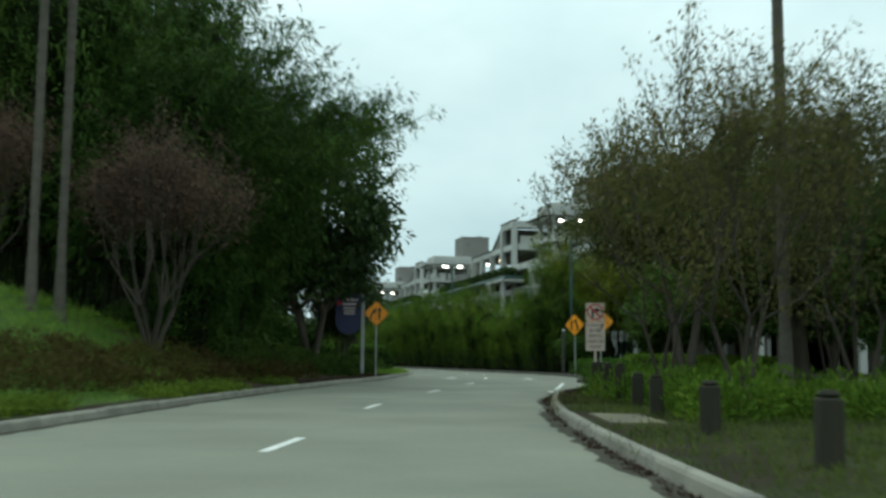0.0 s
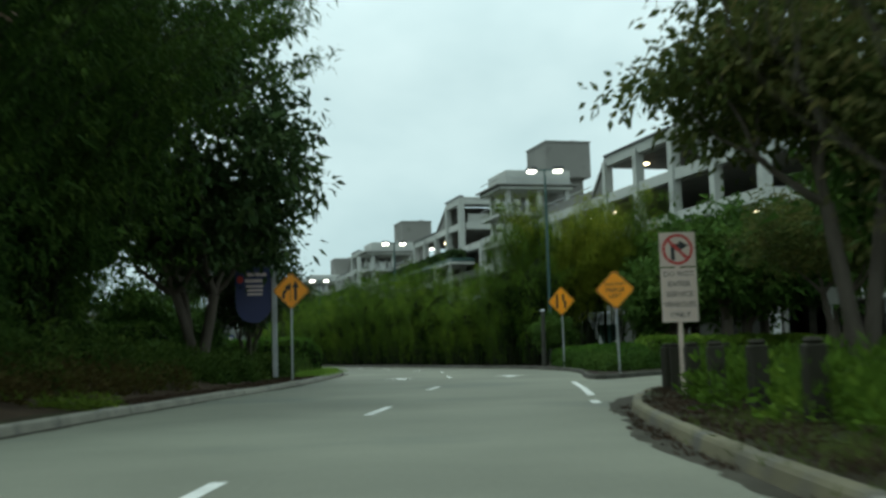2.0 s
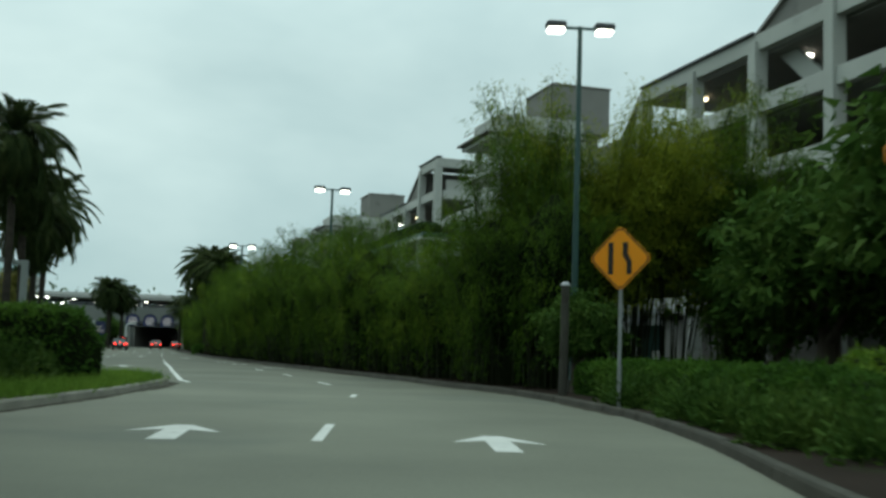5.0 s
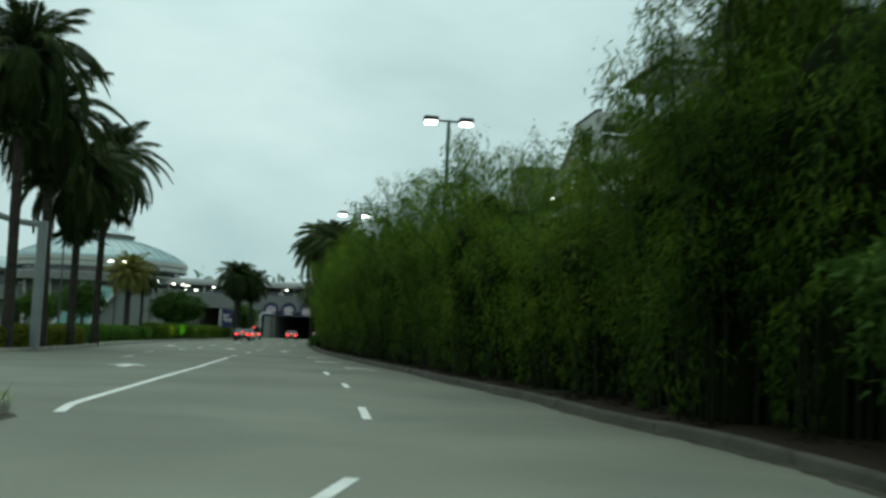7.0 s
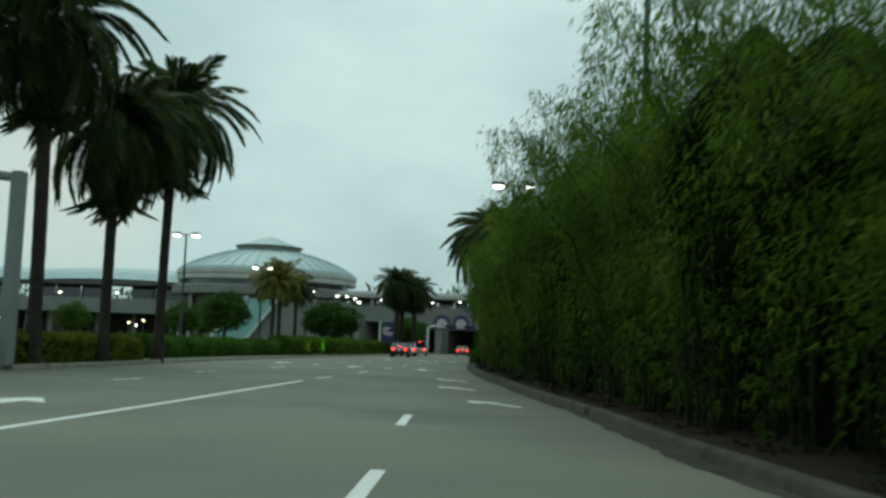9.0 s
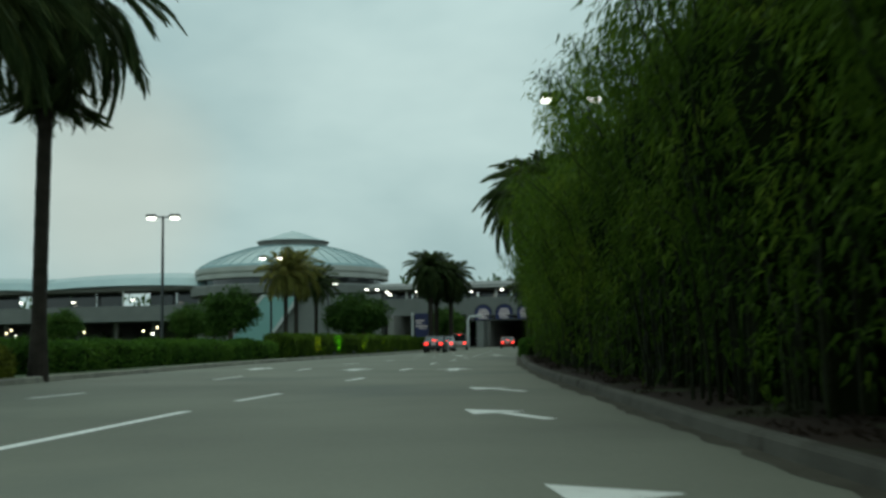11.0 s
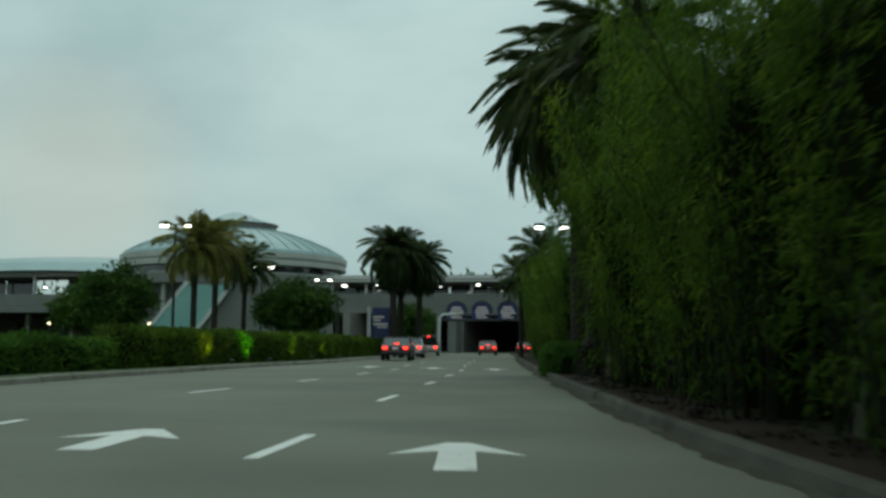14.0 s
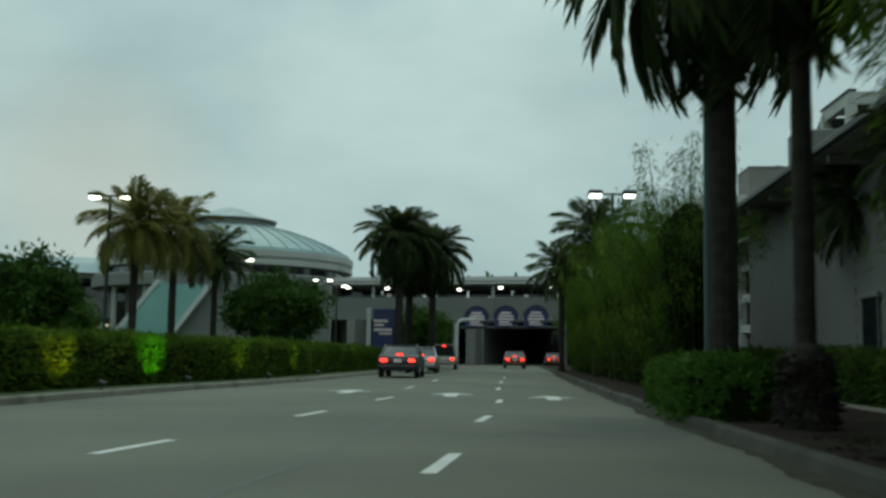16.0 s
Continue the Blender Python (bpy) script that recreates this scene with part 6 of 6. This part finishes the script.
TOPS = [(76, 8.4), (79, 9.0), (81, 8.8), (83, 7.8), (85, 6.6), (88, 6.0), (91, 6.9), (94, 7.5), (98, 8.2), (103, 8.0), (106, 8.0), (110, 8.6), (114, 8.8), (118, 8.4), (122, 8.0), (132, 7.4), (138, 7.4), (142, 8.0), (147, 8.6)]


def hedge_top(y):
    """Height of the bamboo's tips along the row."""
    return float(np.interp(y, [q[0] for q in TOPS], [q[1] for q in TOPS]))


y = 78.0
k = 0
while y < 146.0:
    p = at_y(RIGHT_B[70:], y)
    q = at_y(RIGHT_B[70:], y + 0.5)
    side = Vector(((q - p).y, -(q - p).x, 0)).normalized()
    for row, off in ((0, 1.85), (1, 3.7)):
        if row and (k % 3 == 2 or y < 84 or (y > 106 and k % 2)):
            continue
        high = hedge_top(y) * random.uniform(0.90, 1.04) * (0.66 if row else 1.0)
        if row:
            c = copy_thing(BACK, Matrix.Identity(4)) if back_used else BACK
            back_used = True
            tall = 8.4
        else:
            v = (k * 3 + k // 4) % 4
            c = BAMBOO[v] if not used[v] else copy_thing(BAMBOO[v], Matrix.Identity(4))
            used[v] = True
            tall = 7.9
        s = min(1.12, max(0.84, (high / tall) ** 0.5 * random.uniform(0.92, 1.08)))
        place(c, p.x + side.x * (off + random.uniform(-0.2, 0.4)), p.y + side.y * off, 0.12, math.degrees(math.atan2(side.y, side.x)) + random.uniform(-38, 38), s, high / tall / s)
    y += random.uniform(1.9, 2.5)
    k += 1
y = 166.0
while y < 212:
    p = at_y(RIGHT_B[70:], y)
    place_copy(BAMBOO[k % 4], p.x + 2.2, p.y + 0.4, 0.12, random.uniform(-40, 40), random.uniform(0.80, 0.90), 1.0)
    y += 2.7
    k += 1
place_copy(BAMBOO[1], -8.1, 144.8, 0.12, 15, 1.1, 1.05)
place_copy(BAMBOO[2], -9.5, 147.3, 0.12, -20, 1.05, 1.05)
# the tall arching plumes at the near end of the row
TALL = bamboo_clump("tall arching bamboo with a feathery tip above the hedge", 12.0, 1.15, 16, 60, 21, lean=(-0.6, -0.3), solid=0.5)
place(TALL, 8.9, 81.5, 0.12, 0, 1.05, 0.88)
PLUME = bamboo_clump("tall bamboo with bare lower stems and a spreading leafy top", 10.2, 1.6, 18, 40, 23, lean=(-0.3, -0.5), low=0.40, solid=0.8, bare=0.38, leaf=0.19)
place(PLUME, 10.6, 80.8, 0.12, 0, 0.8)
FRESH = bamboo_clump("fresh yellow-green bamboo plume above the hedge", 11.4, 1.0, 12, 46, 25, lean=(-0.4, -0.3), low=0.35, solid=0.6, bare=0.36, leaf=0.19, mat=FRESH_BAMBOO_LEAF)
place(FRESH, 9.3, 81.7, 0.12, 0, 1.02)
place_copy(PLUME, 12.6, 82.6, 0.12, 80, 0.95)
ARCH = bamboo_clump("arching yellow-green bamboo before the garage", 10.6, 1.45, 20, 62, 27, lean=(0.9, -0.9), low=0.36, solid=0.66, leaf=0.19, fill=14, mat=FRESH_BAMBOO_LEAF, bare=0.34)
place(ARCH, 10.9, 80.0, 0.12, 0, 0.92)
place_copy(ARCH, 12.3, 80.6, 0.12, -25, 1.02)
place_copy(ARCH, 14.0, 81.8, 0.12, 30, 1.08)
place_copy(PLUME, 15.6, 81.0, 0.12, 200, 0.9)
place_copy(TALL, 9.8, 83.6, 0.12, 255, 0.82)
place_copy(TALL, 15.4, 78.9, 0.12, 140, 0.92)
place_copy(TALL, 11.4, 86.5, 0.12, 220, 0.72)
place_copy(TALL, 13.0, 92.5, 0.12, 20, 0.88)
place_copy(TALL, 15.4, 94.0, 0.12, 300, 0.85)

# tall bamboo on the bank
GIANT = bamboo_clump("tall dark bamboo grove with overhanging feathery sprays", 14.5, 3.6, 40, 30, 31, leaf=0.40, low=0.26, fill=6, mat=DARK_BAMBOO_LEAF, solid=0.88, bare=0.24)
place(GIANT, -13.2, 50.5, island_z(-13.2, 50.5) - 0.1, 0, 1.28, 1.02)
for (x, yy, t, s) in [(-15.0, 42.5, 60, 1.22), (-18.5, 44, 130, 1.25), (-22.5, 43, 200, 1.25), (-17.5, 51, 20, 1.3), (-10.9, 47.2, 250, 1.1)]:
    place_copy(GIANT, x, yy, island_z(x, yy) - 0.1, t, s, 1.05)

OVERHANG = bamboo_clump("tall bamboo leaning out over the bank with drooping sprays", 13.2, 3.0, 34, 44, 33, lean=(3.4, -0.6), leaf=0.36, low=0.24, fill=7, mat=DARK_BAMBOO_LEAF, solid=0.7, bare=0.2)
place(OVERHANG, -10.9, 38.5, island_z(-10.9, 38.5) - 0.1)
SPRAY = bamboo_clump("slender bamboo arching far out over the road edge", 10.6, 1.3, 13, 44, 35, lean=(6.0, -0.6), leaf=0.24, low=0.3, fill=20, mat=DARK_BAMBOO_LEAF, solid=0.3)
place(SPRAY, -8.9, 37.2, island_z(-8.9, 37.2) - 0.1)
place_copy(SPRAY, -9.2, 44.5, island_z(-9.2, 44.5) - 0.1, 10, 1.15)
place_copy(OVERHANG, -10.9, 43.0, island_z(-10.9, 43) - 0.1, 12, 0.95)
place_copy(OVERHANG, -10.4, 49.5, island_z(-10.4, 49.5) - 0.1, -14, 1.0)
place_copy(OVERHANG, -14.5, 55, island_z(-14.5, 55) - 0.1, -5, 1.2)
place_copy(OVERHANG, -19.5, 57, island_z(-19.5, 57) - 0.1, 20, 1.25)

# evergreen trees on the island
MAGNOLIA = tree("magnolia_tree", "dark glossy evergreen tree with several stems", "tree", "island trees", 41, 4, 2.3, 1.7, 0.34, 2, DARK_LEAF, BARK, 23, 0.345, 0.42, 0.42, 0.5, 0.30, 0.30, crown=(4.6, 5.4, 6.7, 700), blade=False)
place(MAGNOLIA, -7.0, 57.5, island_z(-7.0, 57.5) - 0.05, 0, 1.2, 1.12)
place_copy(MAGNOLIA, -12.0, 53.0, island_z(-12, 53) - 0.05, 100, 1.3)
place_copy(MAGNOLIA, -5.8, 62.8, 0.12, 140, 0.55, 1.3)
place_copy(MAGNOLIA, -16.5, 58.5, 0.5, 200, 1.2)
place_copy(MAGNOLIA, -22, 60, 0.4, 280, 1.25)

# russet small tree on the bank
RUSSET = tree("crape_myrtle", "small russet multi-stemmed tree with bare-looking twigs", "tree", "", 51, 5, 1.2, 1.2, 0.11, 3, RUSSET_LEAF, PALE_BARK, 22, 0.085, 0.36, 0.4, 0.38, 0.5, 0.42, shoots=50)
place(RUSSET, -8.6, 32.0, island_z(-8.6, 32) - 0.05, 0, 1.45)
place_copy(RUSSET, -14.5, 33.0, island_z(-14.5, 33) - 0.05, 120, 1.3)

# sparse small trees by the posts
MYRTLE = tree("crape_myrtle", "small sparse tree with thin twisting limbs and thinning leaves", "tree", "verge trees", 61, 3, 1.6, 1.5, 0.075, 3, MYRTLE_LEAF, PALE_BARK, 11, 0.105, 0.44, 0.42, 0.48, 0.42, 0.3, shoots=90, crown=(2.9, 1.9, 3.3, 260))
place(MYRTLE, 4.9, 18.2, 0.12, 0, 1.0, 1.05)
place_copy(MYRTLE, 5.2, 25.4, 0.12, 130, 1.1, 1.02)
place_copy(MYRTLE, 8.2, 21.5, 0.12, 220, 1.05, 1.05)
place_copy(MYRTLE, 12.5, 35, 0.12, 300, 1.1, 1.14)

# evergreen trees before the garage
OAK = tree("oak_tree", "dense dark green oak tree", "tree", "trees before the garage", 71, 1, 2.0, 1.5, 0.26, 2, OAK_LEAF, BARK, 20, 0.34, 0.42, 0.5, 0.55, 0.28, crown=(3.4, 2.6, 4.2, 300))
place(OAK, 14.9, 72, 0.12, 0, 0.95)
place_copy(OAK, 9.1, 75.4, 0.12, 60, 0.46)
for (x, yy, t, s) in [(17.5, 68, 70, 1.05), (21, 66, 140, 1.25), (18, 78, 200, 1.15), (15.2, 75.6, 40, 0.78), (20.5, 73.5, 140, 1.15), (19.6, 86.5, 15, 1.1), (20, 91, 95, 1.25), (25, 62, 260, 1.1), (15.8, 66.2, 310, 1.2), (18, 41, 75, 1.1), (14.5, 30, 160, 1.1), (19, 52, 220, 1.0), (16, 20, 290, 1.1), (23, 33, 10, 1.3), (30, 55, 50, 1.3)]:
    place_copy(OAK, x, yy, 0.12, t, s)
VERGE_TREE = tree("evergreen_tree", "dark broad-leaved evergreen tree leaning over the verge", "tree", "verge trees", 44, 2, 3.0, 1.5, 0.2, 2, OLIVE_LEAF, BARK, 26, 0.20, 0.36, 0.5, 0.5, 0.30, 0.22, crown=(4.5, 2.3, 5.5, 640), blade=False)
place(VERGE_TREE, 7.8, 34.6, 0.12, 20, 1.0, 1.04)
place_copy(OAK, 13.5, 40.5, 0.12, 200, 1.35)
place_copy(VERGE_TREE, 14.4, 50.6, 0.12, 110, 0.80)
place_copy(OAK, -17, 67, 0.12, 30, 1.1)
place_copy(OAK, -9.3, 69.5, 0.12, 160, 0.6)
place_copy(OAK, -11.4, 66.5, 0.12, 75, 0.72)
place_copy(OAK, -11.6, 50.6, island_z(-11.6, 50.6) - 0.1, 20, 1.1)
place_copy(OAK, -14.4, 62.5, 0.12, 250, 0.75)
place_copy(OAK, -21, 71, 0.12, 310, 1.0)
place_copy(OAK, -25, 68, 0.12, 130, 1.15)
for (x, yy, t, s) in [(-45.5, 181.4, 20, 0.92), (-37.5, 194, 200, 0.88), (-40.5, 197.5, 250, 0.9), (-43, 207, 10, 0.85), (-65.7, 185.5, 40, 0.7), (-36, 216, 130, 0.75), (-39, 228, 60, 0.8), (-58, 196, 80, 0.8), (-62, 209, 5, 0.8)]:
    place_copy(OAK, x, yy, 0.12, t, s, label="dark rounded tree beyond the hedge")

# palms
for k, (x, yy, h, turn, lean) in enumerate([(-19.0, 120.3, 9.9, 0, (0.15, 0)), (-17.8, 114.3, 8.2, 70, (0.1, 0.1)), (-16.8, 108.9, 10.2, 160, (0.45, 0)), (-16.3, 104.7, 11.7, 250, (0.2, 0))]):
    tall = palm("tall date palm with long drooping dark fronds", "palms by the road", h, 0.185 if k < 2 else 0.205, 3.35, 104, 60 + k, skirt=64, droops=(1.0, 1.0, 0.5), lean=lean, flare=1.5)
    place(tall, x, yy, 0.12, turn)
FULL = palm("stout date palm with a very full rounded crown", "palms by the road", 7.8, 0.24, 2.75, 100, 6, skirt=30, flare=1.15, droops=(0.65, 1.0, 0.35), pairs=44)
place(FULL, -32.6, 200)
place_copy(FULL, -31.6, 204.0, 0.12, 100, 0.93)
place_copy(FULL, -33.5, 205, 0.12, 200, 0.95)
BESIDE = palm("date palm with long drooping fronds behind a low hedge", "palms by the road", 8.9, 0.245, 3.35, 104, 7, skirt=30, flare=1.15, droops=(0.9, 1.0, 0.6))
place(BESIDE, -12.85, 157.4, 0.12, 160)
FOOTED = palm("date palm with a slimmer trunk and drooping fronds", "palms by the road", 8.3, 0.135, 3.5, 84, 16, skirt=24, flare=1.1, boot=True, droops=(0.95, 1.05, 0.7))
place(FOOTED, -11.8, 152.0)
place_copy(FOOTED, -10.3, 148.2, 0.12, 90, 0.95)
YELLOW = palm("date palm with yellowing lower fronds", "palms beyond the hedge", 6.9, 0.19, 2.75, 50, 8, YELLOW_PALM_LEAF, skirt=8, droops=(0.5, 0.7, 0.3), pairs=40)
place(YELLOW, -41.3, 184)
place_copy(YELLOW, -44.6, 193.6, 0.12, 90, 1.12)
SLIM = palm("slim date palm with an open crown", "palms beyond the hedge", 6.8, 0.19, 2.7, 46, 9, skirt=0, droops=(0.5, 0.7, 0.3), pairs=40)
place(SLIM, -45.2, 200.0)
place_copy(SLIM, -19.0, 188.5, 0.12, 60, 0.95)
place_copy(SLIM, -22.5, 200, 0.12, 150, 0.85)
place_copy(SLIM, -8.9, 158, 0.12, 150, 0.66)
place_copy(SLIM, -9.8, 164, 0.12, 20, 0.66)
BARE = palm("tall slender palm with a bare grey trunk", "slender palms", 12.5, 0.115, 2.4, 40, 10, bark=GREY_PALM_BARK, flare=1.6)
place(BARE, 7.1, 22.6)
place_copy(BARE, -11.15, 29.0, island_z(-11.15, 29) - 0.1, 80)
place_copy(BARE, -10.65, 29.8, island_z(-10.65, 29.8) - 0.1, 190)

# ---- hedges and ground cover ----


def stretch(line, y0, y1, off, step=1.0):
    """A piece of a kerb line between two y, moved to its right by off."""
    pts = [p for p in line if y0 <= p.y <= y1]
    n = normals_right(pts)
    out = [p + q * off for p, q in zip(pts, n)]
    return out[::max(1, int(step / 0.5))]


hedge("median_hedge", "long clipped dark green hedge beside the road", stretch(LEFT_B, 150, 214, -2.0), 1.5, 0.12, 1.42, MEDIAN_LEAF, 1100, 0.11, 3)
hedge("median_hedge", "loose low green hedge beside the road", stretch(LEFT_B, 122, 152.0, -2.3), 2.0, 0.12, 1.0, HEDGE_LEAF, 1100, 0.11, 4, bumps=0.3)
hedge("yellow_hedge", "low clipped yellow-green hedge below the palms", stretch(LEFT_B, 99, 121, -0.95), 1.0, 0.12, 0.95, YELLOW_HEDGE_LEAF, 1300, 0.10, 5)
hedge("island_hedge", "clipped dark green hedge on the grassy island", [Vector((-3.3 - 0.5 * k, 71.6 - 0.1 * k, 0)) for k in range(0, 26)], 2.4, 0.12, 1.95, HEDGE_LEAF, 1500, 0.11, 6)
hedge("corner_hedge", "low clipped dark hedge at the corner of the drive", [Vector((10.2 + 0.62 * k, 60.2 + 0.62 * k, 0)) for k in range(0, 22)], 1.8, 0.12, 1.35, BRIGHT_LEAF, 1300, 0.10, 7)
hedge("corner_hedge", "low clipped dark hedge behind the kerb", stretch(RIGHT_B[70:], 58, 76, 2.0), 1.8, 0.12, 1.0, HEDGE_LEAF, 1300, 0.10, 8)
low = [(8.6 + 0.62 * k + random.uniform(-0.5, 0.5), 56.4 + 0.62 * k + random.uniform(-0.5, 0.5), 0.12) for k in range(22) for _ in range(4)]
shrub_strip("drive_shrubs", "loose dark green shrubs along the side drive", low, 0.6, 0.8, OAK_LEAF, 200, 0.13, 31, "shrub")
low = [(at_y(RIGHT_A, yy).x + random.uniform(1.25 if yy > 24 else 2.2, 6.4), yy, 0.10) for yy in [17.5 + 0.105 * k for k in range(235)]]
shrub_strip("verge_ground_cover", "loose bright green ground cover behind the posts", low, 0.66, 0.88, BRIGHT_LEAF, 190, 0.14, 9, "shrub", 0.5)
hedge("screen_hedge", "tall dark loose hedge behind the verge trees", [Vector((10.5 + 0.55 * k, 24.0 + 0.9 * k, 0)) for k in range(0, 20)], 2.2, 0.12, 2.3, OAK_LEAF, 900, 0.13, 15, bumps=0.4)
low, back = [], []
for yy in [7 + 0.62 * k for k in range(66)]:
    for o in (2.2, 3.2):
        x = at_y(LEFT_A, yy).x - o - random.uniform(-0.3, 0.3)
        low.append((x, yy + random.uniform(-0.3, 0.3), island_z(x, yy) - 0.05))
for yy in [37 + 1.0 * k for k in range(35)]:
    for o in (3.0, 4.6, 6.0):
        x = at_y(LEFT_A, yy).x - o - random.uniform(-0.45, 0.45) + (0.5 if yy > 50 else 0.0)
        back.append((x, yy + random.uniform(-0.4, 0.4), island_z(x, yy) - 0.05))
shrub_strip("bank_shrubs", "low lumpy reddish-green shrubs along the bank", low, 0.70, 0.72, SHRUB_LEAF, 330, 0.13, 10, "shrub", 0.6)
shrub_strip("mound_shrubs", "rounded dark green shrubs on the bank below the trees", back, 1.0, 1.25, MOUND_LEAF, 480, 0.14, 18, "shrub", 0.66)
hedge("understorey_hedge", "low dark loose hedge below the island trees", [Vector((-9.0 - 1.0 * k, 64.5 - 0.1 * k, 0)) for k in range(0, 26)], 2.4, 0.12, 2.8, OAK_LEAF, 900, 0.14, 14, bumps=0.4)
for mod in (1, 2, 3):
    ledge = [GARAGE_AT @ Vector((mod * MODULE - 5.2 + 1.0 * k, 1.8, 0)) for k in range(46)]
    hedge("awning_creeper", "dark green creeper grown thick over the garage awning", ledge, 2.4, 12.42, 1.25, DARK_LEAF, 420, 0.24, 50 + mod, bumps=0.35, category="creeper")
hedge("palm_hedge", "small clipped green hedge round the palms", [Vector((-12.65 - 0.14 * k, 153.2 + 0.8 * k, 0)) for k in range(0, 10)], 1.6, 0.12, 0.95, HEDGE_LEAF, 1500, 0.10, 12)

hedge("building_hedge", "low dark hedge at the foot of the stucco building", [Vector((-8.2 - 0.187 * k, 151.0 + 1.0 * k, 0)) for k in range(0, 26)], 1.0, 0.12, 1.15, OAK_LEAF, 900, 0.11, 17, bumps=0.3)

pts = []
for p, q in zip(LEFT_A, normals_right(LEFT_A)):
    if p.y > 4 and p.x > -14 and p.y > 62:
        for o in (0.45, 0.8, 1.2, 1.6):
            pts.append((p.x - q.x * o + random.uniform(-0.15, 0.15), p.y - q.y * o + random.uniform(-0.2, 0.2), 0.12))
grass_strip("kerb_grass", "bright green grass along the island kerb", pts, 0.20, 21, 0.22, 22)
pts = [(random.uniform(-9, -2.3), random.uniform(64, 78.3), 0.12) for _ in range(900)]
pts = [p for p in pts if p[0] < at_y(LEFT_A, p[1]).x - 0.3 and p[1] < 78.1 and (p[0] < -3.2 or p[1] < 77)]
grass_strip("island_grass", "bright lush grass on the island nose", pts, 0.34, 22, 0.2, 26)
pts = [(at_y(RIGHT_A, yy).x + random.uniform(0.4, 5.5), yy, 0.12) for yy in [random.uniform(2, 30) for _ in range(1500)]]
pts = [p for p in pts if not (p[0] < 3.55 and 16.5 < p[1] < 19.8)]
grass_strip("verge_grass", "dull green tufty grass round the posts", pts, 0.15, 23, 0.25, 12, DULL_GRASS_LEAF)
pts = [(-7.2 - random.uniform(0.2, 12), random.uniform(6, 37), 0) for _ in range(2600)]
pts = [(x, yy, island_z(x, yy)) for x, yy, z in pts]
grass_strip("bank_grass", "green grass on the bank", pts, 0.26, 24, 0.35, 16)
pts = []
for yy in [8 + 0.4 * k for k in range(80)]:
    if noise.noise(Vector((0.0, 0.28 * yy, 9.0))) < (-0.12 if yy < 20 else 0.06):
        continue
    for o in (0.6, 1.2):
        x = at_y(LEFT_A, yy).x - o - random.uniform(-0.15, 0.2)
        pts.append((x, yy + random.uniform(-0.15, 0.15), 0.12))
shrub_strip("low_shrubs", "lumpy lime-green ground cover along the island kerb", pts, 0.42, 0.34, LIME_LEAF, 150, 0.10, 25)
pts = []
for yy in [55 + 0.5 * k for k in range(30)]:
    x = at_y(LEFT_A, yy).x - random.uniform(2.0, 4.6)
    pts.append((x, yy, 0.12))
shrub_strip("island_shrubs", "rounded green shrubs below the evergreen tree", pts, 0.85, 1.0, MOUND_LEAF, 800, 0.14, 26, "shrub", 0.62)
pts = [(at_y(RIGHT_B[70:], yy).x + random.uniform(0.4, 1.6), yy, 0.12) for yy in [random.uniform(76, 150) for _ in range(260)]]
low = [(at_y(RIGHT_B[70:], yy).x + random.uniform(0.5, 1.5), yy, 0.12) for yy in [random.uniform(57, 70) for _ in range(70)]]
shrub_strip("kerb_shrubs", "loose dark green shrubs between kerb and hedge", low, 0.5, 0.75, OAK_LEAF, 260, 0.13, 30, "shrub")
shrub_strip("bamboo_litter", "fallen dry leaves and low shoots under the bamboo", pts, 0.25, 0.05, SOIL, 26, 0.06, 27, "leaf litter")
pts = [(at_y(RIGHT_A, yy).x - abs(random.gauss(0, 0.09)) - 0.02, yy, 0.004) for yy in [random.uniform(6, 36) for _ in range(240)]]
pts = [p for p in pts if noise.noise(Vector((0.0, 0.55 * p[1], 3.0))) > -0.08]
shrub_strip("gutter_leaves", "reddish-brown fallen leaves in the gutter", pts, 0.10, 0.012, LITTER, 8, 0.05, 28, "leaf litter")

# far woods behind the bridge
pts = [(random.uniform(-260, 40), random.uniform(318, 350), random.uniform(0, 2.5)) for _ in range(200)]
shrub_strip("far_trees", "dark far belt of trees behind the bridge", pts, 4.6, 11.5, OAK_LEAF, 100, 1.45, 41, "woods")
pts = [(random.uniform(-215, -45), random.uniform(292, 306), random.uniform(0, 2.5)) for _ in range(190)]
shrub_strip("near_woods", "dark trees behind the raised walkway", pts, 4.4, 12.0, OAK_LEAF, 100, 1.35, 42, "woods")
pts = [(at_y(RIGHT_A, yy).x + random.uniform(0.3, 1.6), yy, 0.12) for yy in [random.uniform(24, 41) for _ in range(300)]]
shrub_strip("verge_litter", "brown fallen leaves and mulch between the posts", pts, 0.3, 0.04, LITTER, 26, 0.05, 43, "leaf litter")
pts = [(at_y(LEFT_A, yy).x - random.uniform(0.3, 1.6), yy, 0.12) for yy in [random.uniform(39, 63) for _ in range(380)]]
shrub_strip("island_litter", "reddish-brown mulch along the island kerb", pts, 0.3, 0.04, LITTER, 28, 0.05, 44, "leaf litter")
